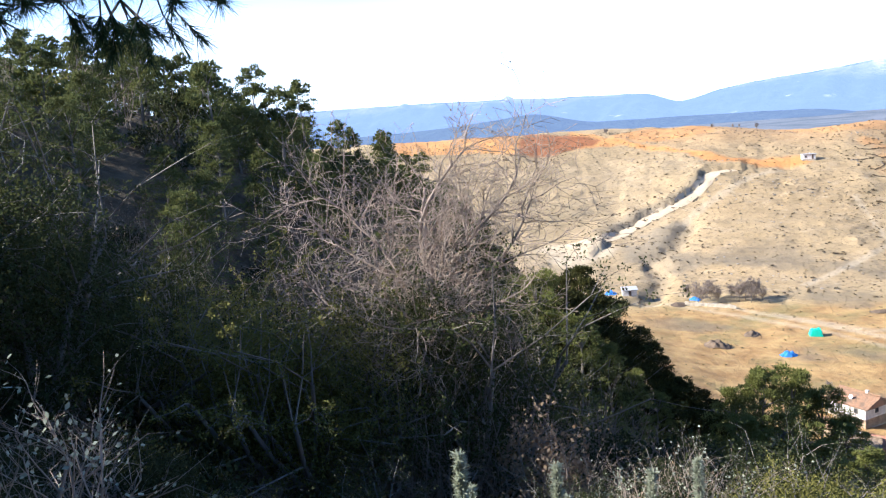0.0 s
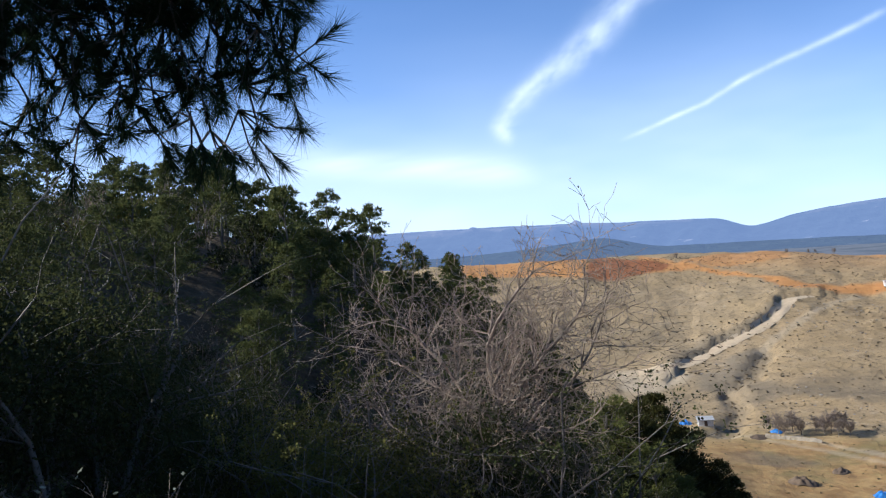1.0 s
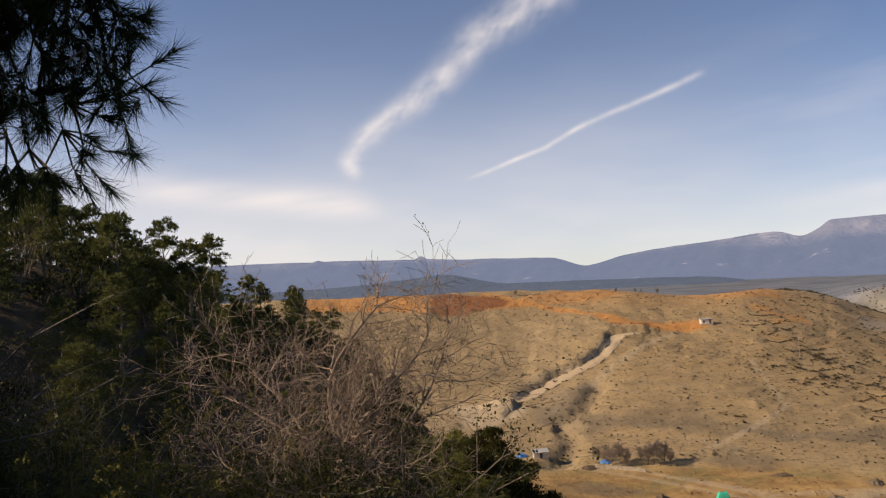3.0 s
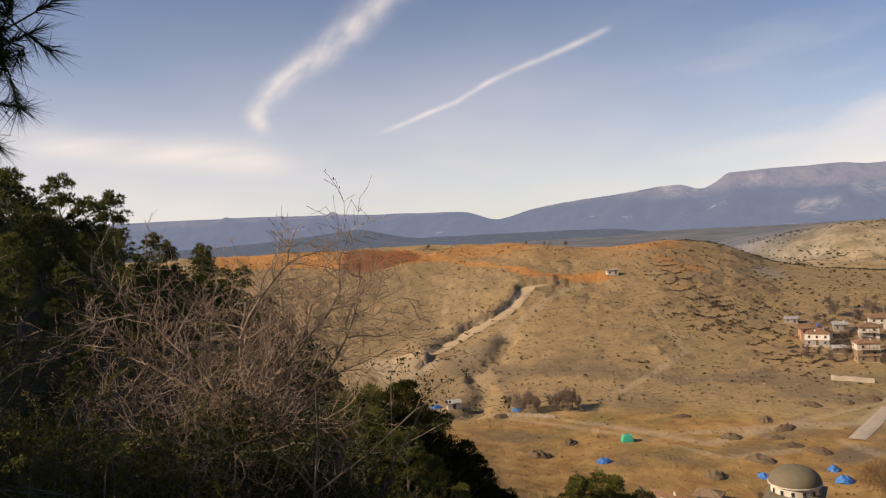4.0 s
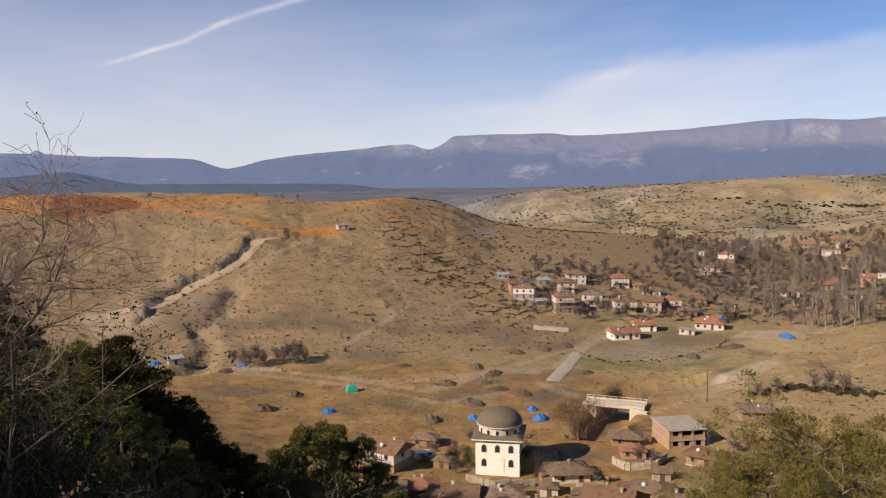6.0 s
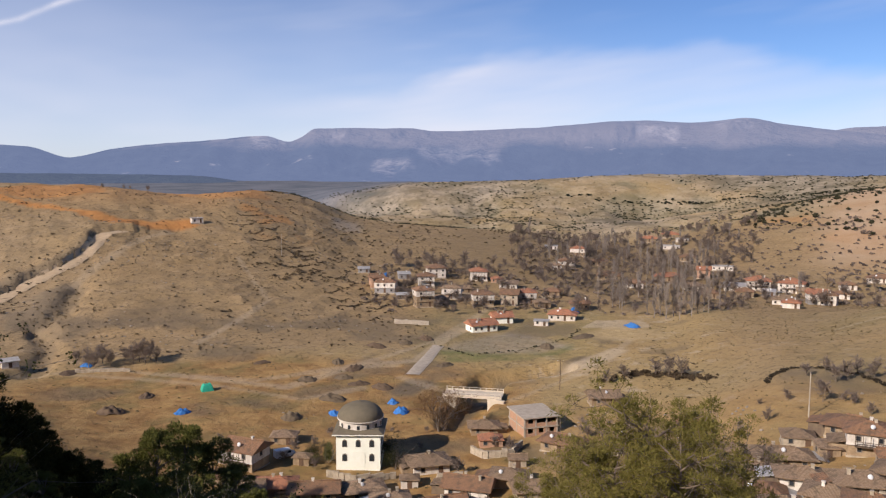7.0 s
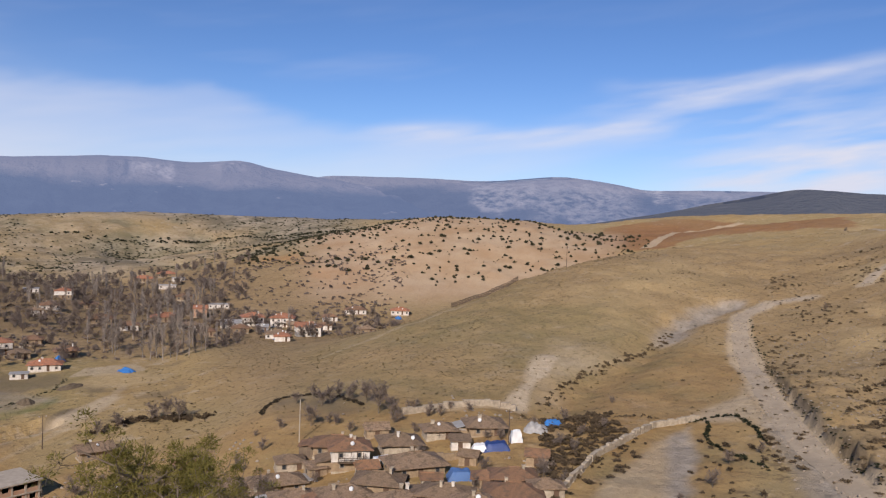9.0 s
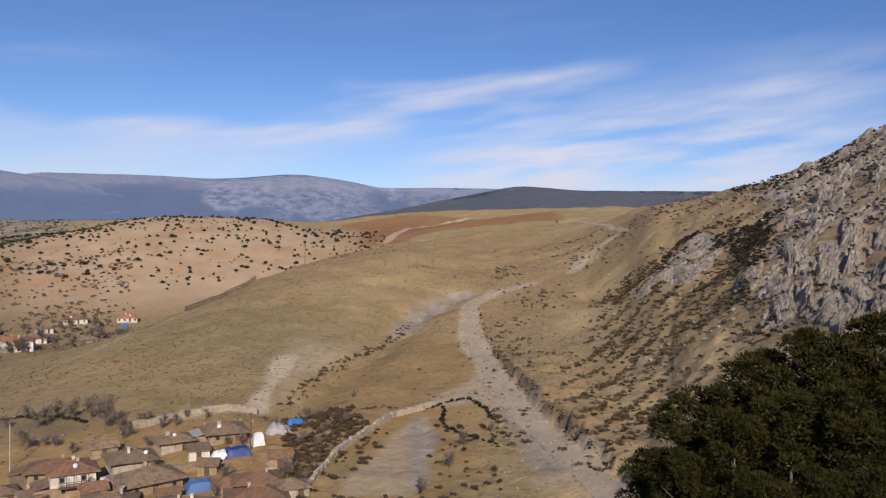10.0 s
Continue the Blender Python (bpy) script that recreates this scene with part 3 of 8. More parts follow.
strip("road_1", GRAVEL, 5.6, 0.14, M_ROAD, "pale unpaved gravel road winding up the hillside")
strip("road_2", UPPER, 4.6, 0.14, M_ROAD, "pale unpaved gravel road high on the slope")
strip("road_3", HILLROAD, 6.4, 0.3, M_TRACK, "pale unpaved road curving up a bare hill")
strip("road_4", PLATEAU, 2.4, 0.15, M_ROAD, "pale farm track on the plateau")
strip("road_6", FARTRACK, 9.0, 0.4, M_TRACK, "pale farm track over the red plateau field")
strip("road_5", [(31.2, 250), (32.2, 268), (33.1, 289)], 4.2, 0.25, M_CONCRETE, "straight grey concrete lane in the valley", gap=3)


# ---- limestone crag that stands out of the hillside ----
def cells(u, v, size, seed):
    """Broken blocks: for each point its block's number, the offset from the block's middle, and how near the joint is."""
    i, j = np.floor(u / size).astype(np.int64), np.floor(v / size).astype(np.int64)
    b1, b2 = np.full(u.shape, 1e9), np.full(u.shape, 1e9)
    du, dv, r1, r2 = (np.zeros(u.shape) for _ in range(4))
    for a in (-1, 0, 1):
        for b in (-1, 0, 1):
            cu = (i + a + 0.15 + 0.7 * hash2(i + a, j + b, seed)) * size
            cv = (j + b + 0.15 + 0.7 * hash2(i + a, j + b, seed + 1)) * size
            q = np.hypot(u - cu, v - cv)
            near = q < b1
            b2 = np.where(near, b1, np.minimum(b2, q))
            b1 = np.where(near, q, b1)
            du, dv = np.where(near, u - cu, du), np.where(near, v - cv, dv)
            r1 = np.where(near, hash2(i + a, j + b, seed + 2), r1)
            r2 = np.where(near, hash2(i + a, j + b, seed + 3), r2)
    return r1, r2, du / size, dv / size, (b2 - b1) / size


def crag_material():
    k = Nodes("weathered_limestone", 0.92, 0.0, 0.2)
    c = k.mix(k.ramp(k.noise(0.22, 7, 0.75, (1, 1, 0.6)), 0.36, 0.62), (0.49, 0.425, 0.335), (0.28, 0.235, 0.18))
    c = k.mix(k.math('MULTIPLY', k.ramp(k.noise(0.07, 5, 0.65), 0.5, 0.64), 0.45), c, (0.35, 0.265, 0.17))
    c = k.mix(k.math('MULTIPLY', k.ramp(k.noise(0.55, 7, 0.8, (1, 1, 0.7)), 0.52, 0.62), 0.7), c, (0.12, 0.098, 0.075))
    k.bump(k.noise(0.8, 7, 0.75), 1.0, 1.2)
    return k.done(c)


def build_crag(name, outline, a0, a1, d0, d1, label, high, seed):
    az, rr = np.arange(a0, a1, 0.07), np.geomspace(d0, d1, int(math.log(d1 / d0) / 0.0042))
    A, D = np.meshgrid(az, rr, indexing='ij')
    a, d = A.ravel(), D.ravel()
    x, y = d * np.sin(np.radians(a)), d * np.cos(np.radians(a))
    u, v = np.radians(a) * 250, d / 1.35
    u, v = u + 5 * fbm(u, v, 16, 3, seed), v + 5 * fbm(u, v, 16, 3, seed + 1)
    P = [spot(*p) for p in outline]
    edge = np.full(x.shape, 1e9)
    for (ax, ay), (bx, by) in zip(P, P[1:] + P[:1]):
        t = np.clip(((x - ax) * (bx - ax) + (y - ay) * (by - ay)) / ((bx - ax) ** 2 + (by - ay) ** 2), 0, 1)
        edge = np.minimum(edge, np.hypot(x - ax - t * (bx - ax), y - ay - t * (by - ay)))
    edge = np.where(inside(x, y, outline), edge, -edge)
    body = np.clip((edge + 26 * fbm(u, v, 22, 4, seed + 2)) / 12.0, -1.5, 1.0)
    r, q, du, dv, j = cells(u, v * 0.95, 7.0, seed + 3)
    h = (r - 0.35) * high + high * ((q - 0.5) * du + (r - 0.3) * dv * 0.8) - high * 0.35 * (1 - step(0.0, 0.16, j))
    r, q, du, dv, j = cells(u, v * 1.1, 3.4, seed + 7)
    h = h + high * 0.38 * ((r - 0.5) + 1.4 * (q - 0.5) * du + (r - 0.4) * dv) - high * 0.16 * (1 - step(0.0, 0.2, j))
    r, q, du, dv, j = cells(u, v, 1.5, seed + 11)
    h = h + high * 0.24 * (r - 0.5) - high * 0.10 * (1 - step(0.0, 0.25, j))
    ribs = np.abs(fbm(u, v * 0.7, 9, 4, seed + 15))
    h = h - high * 0.8 * ribs
    z = land(x, y) + np.where(body > 0, 0.6 + (h + high * 0.12) * (0.35 + 0.65 * body), -0.2 + 2.2 * body + 0.25 * h)
    co = np.stack([x, y, z], 1)
    n, m = len(az), len(rr)
    i, jj = np.meshgrid(np.arange(n - 1), np.arange(m - 1), indexing='ij')
    k = (i * m + jj).ravel()
    faces = np.stack([k, k + 1, k + m + 1, k + m], 1)
    faces = faces[body[faces].max(axis=1) > -0.45]
    used = np.unique(faces)
    back = np.zeros(len(co), np.int64)
    back[used] = np.arange(len(used))
    me = bpy.data.meshes.new(name)
    me.from_pydata(co[used].tolist(), [], back[faces].tolist())
    me.materials.append(crag_material())
    return tagged(new(name, me), label, "crag", kind="structure")


build_crag("rock_face", [(116.1, 400), (112, 400), (110.6, 402), (109.9, 338), (109.1, 293), (108.9, 246), (107.5, 223), (108.6, 196), (109.7, 178), (111.1, 172), (121, 170), (121, 410)], 103, 121.5, 140, 425,
           "broken grey limestone crag on a steep hillside", 2.9, 101)
build_crag("rock_rib", [(102.4, 288), (104.9, 320), (106.2, 322), (106.3, 303), (104.3, 281), (103, 283)], 100, 108, 250, 345, "low rib of pale broken rock on a brown slope", 2.2, 131)


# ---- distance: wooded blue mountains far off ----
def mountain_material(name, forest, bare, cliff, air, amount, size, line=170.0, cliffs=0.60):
    """Woods below, bare slopes above a ragged line, broken cliffs, and blue air haze glowing from the surface."""
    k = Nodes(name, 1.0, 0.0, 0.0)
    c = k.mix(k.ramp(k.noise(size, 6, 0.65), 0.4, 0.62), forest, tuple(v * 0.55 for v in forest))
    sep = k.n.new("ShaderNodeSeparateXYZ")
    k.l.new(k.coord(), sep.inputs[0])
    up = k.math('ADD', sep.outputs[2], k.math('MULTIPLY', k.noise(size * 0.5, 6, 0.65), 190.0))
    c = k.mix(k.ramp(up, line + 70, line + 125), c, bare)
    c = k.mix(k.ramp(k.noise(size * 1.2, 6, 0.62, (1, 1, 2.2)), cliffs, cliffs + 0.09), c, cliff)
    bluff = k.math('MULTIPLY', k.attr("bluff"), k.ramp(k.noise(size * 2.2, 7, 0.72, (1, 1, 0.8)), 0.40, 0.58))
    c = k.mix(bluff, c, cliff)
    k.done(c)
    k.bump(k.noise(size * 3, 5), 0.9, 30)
    # distance haze: the slope itself emits a share of air blue
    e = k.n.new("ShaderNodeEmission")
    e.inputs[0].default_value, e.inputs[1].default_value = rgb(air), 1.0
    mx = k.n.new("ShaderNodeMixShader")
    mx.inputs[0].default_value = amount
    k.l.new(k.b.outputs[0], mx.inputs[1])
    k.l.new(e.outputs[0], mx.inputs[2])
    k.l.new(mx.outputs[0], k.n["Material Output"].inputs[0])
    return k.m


def range_of_hills(name, crest, dist, depth, base, rough, material, label, seed, bluffs=()):
    """A ridge seen from far off, crest given as bearing and rise above the eye's level in degrees."""
    az = np.arange(crest[0][0], crest[-1][0], 0.12)
    el = pchip([c[0] for c in crest], [c[1] for c in crest], az)
    el = el + 0.05 * fbm(az, az * 0 + seed, 1.6, 4, seed)
    top = EYE_Z + dist * np.tan(np.radians(el))
    vs, nrow = [], 26
    for k in range(nrow):
        f = k / (nrow - 1)
        d = dist - depth * f
        spur = fbm(az * 1.0 + 3.0 * f, az * 0 + f * 3.0, 4.5, 4, seed + 5)
        z = base + (top - base) * (1 - f) ** 1.25 + rough * (top - base) * spur * math.sin(math.pi * min(1, f * 1.15)) * (1 if k else 0)
        d = d + spur * depth * 0.25 * (1 if k else 0)
        vs.append(np.stack([d * np.sin(np.radians(az)), d * np.cos(np.radians(az)), z], 1))
    # far side, so that the ridge has a body
    vs.insert(0, np.stack([(dist + 700) * np.sin(np.radians(az)), (dist + 700) * np.cos(np.radians(az)), base + (top - base) * 0.8], 1))
    n, m = len(vs), len(az)
    i, j = np.meshgrid(np.arange(n - 1), np.arange(m - 1), indexing='ij')
    q = (i * m + j).ravel()
    me = bpy.data.meshes.new(name)
    me.from_pydata(np.vstack(vs).tolist(), [], np.stack([q, q + m, q + m + 1, q + 1], 1).tolist())
    # bare bluffs: bearing, half width, lower and upper share of the height, strength
    B, H = np.tile(az, n), np.concatenate([np.zeros(m)] + [np.clip((r[:, 2] - base) / (top - base), 0, 1) for r in vs[1:]])
    bluff = np.zeros(n * m)
    for a, w, lo, hi, k in bluffs:
        bluff = np.maximum(bluff, k * (1 - step(w * 0.6, w, np.abs(B - a) + 1.2 * fbm(B, H * 6, 1.5, 3, seed))) * step(lo - 0.08, lo + 0.08, H + 0.25 * fbm(B, H * 6, 1.1, 4, seed + 2)) * (1 - step(hi - 0.05, hi + 0.05, H)))
    at = me.attributes.new("bluff", 'FLOAT', 'POINT')
    at.data.foreach_set("value", bluff.astype(np.float32))
    me.materials.append(material)
    me.shade_smooth()
    return tagged(new(name, me), label, "mountain", kind="structure")


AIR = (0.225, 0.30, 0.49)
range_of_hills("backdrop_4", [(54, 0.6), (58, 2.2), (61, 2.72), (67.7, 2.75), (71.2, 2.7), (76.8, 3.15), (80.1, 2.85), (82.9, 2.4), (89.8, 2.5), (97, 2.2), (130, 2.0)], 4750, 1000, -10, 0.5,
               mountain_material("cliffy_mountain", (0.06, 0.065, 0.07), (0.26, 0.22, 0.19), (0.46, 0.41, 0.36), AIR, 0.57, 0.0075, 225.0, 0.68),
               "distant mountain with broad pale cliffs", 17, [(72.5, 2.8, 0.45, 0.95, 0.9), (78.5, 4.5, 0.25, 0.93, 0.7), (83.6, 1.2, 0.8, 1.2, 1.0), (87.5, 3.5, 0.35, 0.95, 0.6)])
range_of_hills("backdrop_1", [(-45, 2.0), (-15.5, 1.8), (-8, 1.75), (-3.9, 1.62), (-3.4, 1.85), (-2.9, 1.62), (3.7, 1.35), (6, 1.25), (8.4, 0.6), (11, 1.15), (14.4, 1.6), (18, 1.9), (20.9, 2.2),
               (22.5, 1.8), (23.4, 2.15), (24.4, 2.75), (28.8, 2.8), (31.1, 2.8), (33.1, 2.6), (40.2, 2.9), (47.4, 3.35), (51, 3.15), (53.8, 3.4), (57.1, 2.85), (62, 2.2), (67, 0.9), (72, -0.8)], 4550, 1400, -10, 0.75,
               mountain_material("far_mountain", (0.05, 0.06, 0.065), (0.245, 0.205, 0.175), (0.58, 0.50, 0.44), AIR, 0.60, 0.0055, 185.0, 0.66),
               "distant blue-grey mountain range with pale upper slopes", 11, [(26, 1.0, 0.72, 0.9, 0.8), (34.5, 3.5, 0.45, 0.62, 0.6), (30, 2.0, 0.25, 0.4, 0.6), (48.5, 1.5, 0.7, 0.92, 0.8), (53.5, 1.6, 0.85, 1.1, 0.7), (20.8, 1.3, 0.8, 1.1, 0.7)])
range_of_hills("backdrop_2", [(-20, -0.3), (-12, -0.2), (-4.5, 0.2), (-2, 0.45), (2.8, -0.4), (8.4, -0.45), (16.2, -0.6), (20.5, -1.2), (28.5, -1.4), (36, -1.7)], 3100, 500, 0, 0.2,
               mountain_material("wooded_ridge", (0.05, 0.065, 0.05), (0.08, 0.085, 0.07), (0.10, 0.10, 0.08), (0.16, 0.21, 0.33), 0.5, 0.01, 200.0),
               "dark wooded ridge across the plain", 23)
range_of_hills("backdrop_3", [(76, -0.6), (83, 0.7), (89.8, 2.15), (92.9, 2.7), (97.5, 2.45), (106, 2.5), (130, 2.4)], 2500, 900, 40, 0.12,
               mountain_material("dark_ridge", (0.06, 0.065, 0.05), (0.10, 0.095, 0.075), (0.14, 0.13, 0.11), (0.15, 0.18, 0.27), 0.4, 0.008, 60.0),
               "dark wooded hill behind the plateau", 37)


# ---- high thin cloud, two vapour trails and a glowing skyline haze ----
def build_cloud():
    az = np.concatenate([np.arange(-60, -14, 0.4), np.arange(-14, 20, 0.16), np.arange(20, 140, 0.4)])
    el = np.concatenate([np.arange(0.2, 24, 0.14), np.arange(24, 60, 2.0)])
    A, E = np.meshgrid(az, el, indexing='ij')
    a, e = A.ravel(), E.ravel()

    def trail(pts, w0, w1):
        x, y = np.array([p[0] for p in pts], float), np.array([p[1] for p in pts], float)
        best, along = np.full(a.shape, 1e9), np.zeros(a.shape)
        ja = a + 0.4 * fbm(a, e, 4.0, 4, 91)
        for k in range(len(x) - 1):
            ux, uy = x[k + 1] - x[k], y[k + 1] - y[k]
            t = np.clip(((ja - x[k]) * ux + (e - y[k]) * uy) / (ux * ux + uy * uy), 0, 1)
            dd = np.hypot(ja - x[k] - t * ux, e - y[k] - t * uy)
            along = np.where(dd < best, (k + t) / (len(x) - 1), along)
            best = np.minimum(best, dd)
        w = w0 + (w1 - w0) * along
        return np.exp(-(best / w) ** 2) * step(0, 0.12, along) * (1 - step(0.93, 1.0, along))
    lift = e - 0.13 * a
    wisp = fbm(a * 0.14, lift * 0.9, 2.2, 4, 71)
    broad = fbm(a * 0.3, e, 6.0, 4, 81)
    v = 0.74 * TRAIL_A[0] * trail(TRAIL_A[1], 0.45, 1.25) * (0.9 + 0.75 * fbm(a + 0.6 * e, 1.6 * e - a, 1.3, 3, 15)) + TRAIL_B[0] * trail(TRAIL_B[1], 0.13, 0.2) * (0.95 + 0.9 * fbm(a, e, 1.2, 3, 16))
    # low glowing haze along the skyline, thicker left to brighten the sky there
    left = 1 - step(10, 60, a)
    v = v + (0.25 + 0.50 * left) * np.exp(-(e / (5.5 + 4.5 * left)) ** 2) * (0.8 + 0.5 * broad) + 0.05 * left
    # bank of cirrus under a ragged upper edge, then streaks that climb to the right
    ragged = 1.1 * fbm(a * 0.35, lift, 2.4, 4, 73)
    top = np.interp(a, [18, 30, 36.5, 44, 52, 56, 63, 72, 80, 90], [4.2, 4.9, 7.3, 7.6, 7.9, 6.6, 6.1, 6.5, 7.2, 8.2])
    bank = step(16, 34, a) * (1 - step(62, 86, a)) * (1 - step(-0.7, 0.9, e - top + ragged))
    v = v + 0.40 * bank * np.clip(0.95 + 0.8 * wisp, 0, 2)

    def streak(a0, e0, a1, e1, w, fade):
        mid = e0 + (e1 - e0) * (a - a0) / (a1 - a0) - 0.5 * np.sin(np.pi * np.clip((a - a0) / (a1 - a0), 0, 1))
        below = e - mid + 0.5 * ragged
        return np.exp(-np.where(below > 0, below / w, below / (w * 2.6)) ** 2) * step(a0, a0 + fade, a) * (1 - step(a1 - fade, a1 + 4, a))
    fibre = np.clip(0.85 + 1.6 * fbm(a * 0.22, lift * 1.7, 1.6, 4, 75), 0.1, 2)
    v = v + 0.42 * streak(60, 6.0, 92, 7.9, 0.45, 9) * fibre + 0.46 * streak(76, 7.9, 102, 11.6, 0.6, 9) * fibre + 0.26 * streak(78, 9.7, 92, 10.6, 0.3, 5) * fibre
    v = v + 0.40 * streak(84, 5.5, 118, 10.6, 1.5, 10) * fibre + 0.45 * streak(80, 3.6, 118, 6.6, 1.6, 12) * fibre
    v = v + 0.30 * np.exp(-((e - 6.2 + 0.10 * (a + 12)) / 1.0) ** 2) * (1 - step(-9, -5, a)) * step(-28, -20, a) * np.clip(1 + 1.5 * wisp, 0, 2)
    v = v + 0.12 * step(0.0, 0.6, wisp + 0.3 * broad) * np.exp(-((e - 9) / 6) ** 2) * step(10, 30, a)
    R = 4800
    co = np.stack([R * np.cos(np.radians(e)) * np.sin(np.radians(a)), R * np.cos(np.radians(e)) * np.cos(np.radians(a)), EYE_Z + R * np.sin(np.radians(e))], 1)
    n, m = len(az), len(el)
    i, j = np.meshgrid(np.arange(n - 1), np.arange(m - 1), indexing='ij')
    q = (i * m + j).ravel()
    me = bpy.data.meshes.new("cloud")
    me.from_pydata(co.tolist(), [], np.stack([q, q + 1, q + m + 1, q + m], 1).tolist())
    at = me.attributes.new("veil", 'FLOAT', 'POINT')
    at.data.foreach_set("value", np.clip(v, 0, 0.97).astype(np.float32))
    me.shade_smooth()
    k = Nodes("thin_cloud")
    # the sheet emits its brightness instead of scattering sunlight
    e_ = k.n.new("ShaderNodeEmission")
    e_.inputs[0].default_value, e_.inputs[1].default_value = (0.74, 0.76, 0.81, 1), 1.0
    tr = k.n.new("ShaderNodeBsdfTransparent")
    mx = k.n.new("ShaderNodeMixShader")
    k.l.new(k.attr("veil"), mx.inputs[0])
    k.l.new(tr.outputs[0], mx.inputs[1])
    k.l.new(e_.outputs[0], mx.inputs[2])
    k.l.new(mx.outputs[0], k.n["Material Output"].inputs[0])
    me.materials.append(k.m)
    return tagged(new("cloud", me), "thin white cirrus, two vapour trails and glowing skyline haze", "cloud", kind="stuff")


TRAIL_A = (0.6, [(-7.2, 7.2), (-8.3, 8.8), (-7.2, 10.2), (-5.1, 11.9), (-3.0, 13.0), (-1.3, 14.4), (1.3, 17.0), (4.7, 18.6), (9.7, 21.1)])
TRAIL_B = (0.36, [(-0.5, 7.0), (2.9, 8.1), (5.8, 9.1), (8.4, 10.3), (11.5, 11.4), (14.3, 12.3), (17.6, 13.4)])
build_cloud()


# ---- small building blocks ----
def box(bm, cx, cy, cz, sx, sy, sz, turn=0.0):
    """A block: centre of its foot, and its size."""
    m = Matrix.Translation((cx, cy, cz + sz / 2)) @ Matrix.Rotation(turn, 4, 'Z') @ Matrix.Diagonal((sx, sy, sz, 1))
    return bmesh.ops.create_cube(bm, size=1.0, matrix=m)["verts"]


def tube(bm, a, b, r0, r1, sides=6):
    """A tapered limb from a to b."""
    a, b = Vector(a), Vector(b)
    way = b - a
    if way.length < 1e-5:
        return
    q = way.to_track_quat('Z', 'Y').to_matrix()
    ring = []
    for p, r in ((a, r0), (b, r1)):
        ring.append([bm.verts.new(p + q @ Vector((r * math.cos(2 * math.pi * k / sides), r * math.sin(2 * math.pi * k / sides), 0))) for k in range(sides)])
    for k in range(sides):
        bm.faces.new((ring[0][k], ring[0][(k + 1) % sides], ring[1][(k + 1) % sides], ring[1][k]))
    if sides > 3:
        bm.faces.new(ring[1])


def finish(name, bm, material, smooth=False):
    me = bpy.data.meshes.new(name)
    bmesh.ops.recalc_face_normals(bm, faces=bm.faces)
    bm.to_mesh(me)
    bm.free()
    me.materials.append(material)
    if smooth:
        me.shade_smooth()
    return me


def part(name, bm, material, parent, label="", smooth=False):
    ob = new(name, finish(name, bm, material, smooth))
    ob.parent = parent
    return tagged(ob, label)


def shared(name, me, parent, loc=(0, 0, 0), turn=0.0, label=""):
    ob = new(name, me)
    ob.parent, ob.location, ob.rotation_euler = parent, loc, (0, 0, turn)
    return tagged(ob, label)


def thing(name, az, d, turn, label, category, group="", drop=0.0):
    """An Empty on the ground; turn 0 faces the viewer."""
    ob = new(name)
    x, y = spot(az, d)
    ob.location = (x, y, ground_at(x, y) - drop)
    ob.rotation_euler = (0, 0, radians(-az + turn))
    ob.empty_display_size = 1
    return tagged(ob, label, category, group)


def wall_paint(name, a, b, dirt):
    k = Nodes(name, 0.9)
    c = k.mix(k.ramp(k.noise(1.2, 5), 0.35, 0.65), a, b)
    c = k.mix(k.math('MULTIPLY', k.ramp(k.noise(0.5, 5, 0.7, (1, 1, 0.4)), 0.52, 0.7), 0.7), c, dirt)
    c = k.mix(k.math('MULTIPLY', k.rand(), 0.25), c, dirt)
    k.bump(k.noise(9, 3), 0.3, 0.02)
    return k.done(c)


def tile_roof(name, a, b, c_):
    k = Nodes(name, 0.85)
    c = k.mix(k.ramp(k.noise(2.6, 5, 0.75), 0.42, 0.58), a, b)
    c = k.mix(k.ramp(k.noise(0.8, 5, 0.7), 0.5, 0.6), c, c_)
    c = k.mix(k.math('MULTIPLY', k.ramp(k.noise(4.5, 4, 0.8), 0.58, 0.68), 0.45), c, tuple(v * 0.4 for v in c_))
    c = k.mix(k.math('MULTIPLY', k.rand(), 0.45), c, tuple(v * 0.8 for v in c_))
    w = k.n.new("ShaderNodeTexWave")
    w.inputs["Scale"].default_value, w.inputs["Distortion"].default_value = 1.6, 0.6
    k.l.new(k.coord(), w.inputs["Vector"])
    c = k.mix(k.math('MULTIPLY', w.outputs["Fac"], 0.3), c, tuple(v * 0.35 for v in a))
    k.bump(w.outputs["Fac"], 0.8, 0.08)
    return k.done(c)


M_WHITE = wall_paint("white_plaster", (0.74, 0.69, 0.60), (0.58, 0.52, 0.44), (0.40, 0.34, 0.27))
M_CREAM = wall_paint("cream_paint", (0.87, 0.88, 0.77), (0.84, 0.85, 0.72), (0.78, 0.77, 0.64))
M_MUD = wall_paint("mud_plaster", (0.38, 0.28, 0.17), (0.26, 0.185, 0.11), (0.17, 0.12, 0.075))
M_STONE = wall_paint("rubble_stone", (0.50, 0.42, 0.31), (0.34, 0.28, 0.20), (0.18, 0.145, 0.105))
M_BRICK = wall_paint("hollow_brick", (0.47, 0.27, 0.165), (0.40, 0.225, 0.135), (0.40, 0.30, 0.22))
M_GREY = wall_paint("bare_cement", (0.36, 0.34, 0.32), (0.27, 0.26, 0.25), (0.18, 0.17, 0.16))
M_SHED = wall_paint("dark_boards", (0.14, 0.10, 0.07), (0.19, 0.14, 0.09), (0.09, 0.07, 0.05))
M_TIMBER = plain("weathered_timber", (0.16, 0.11, 0.07), (0.09, 0.065, 0.045), 2.0)
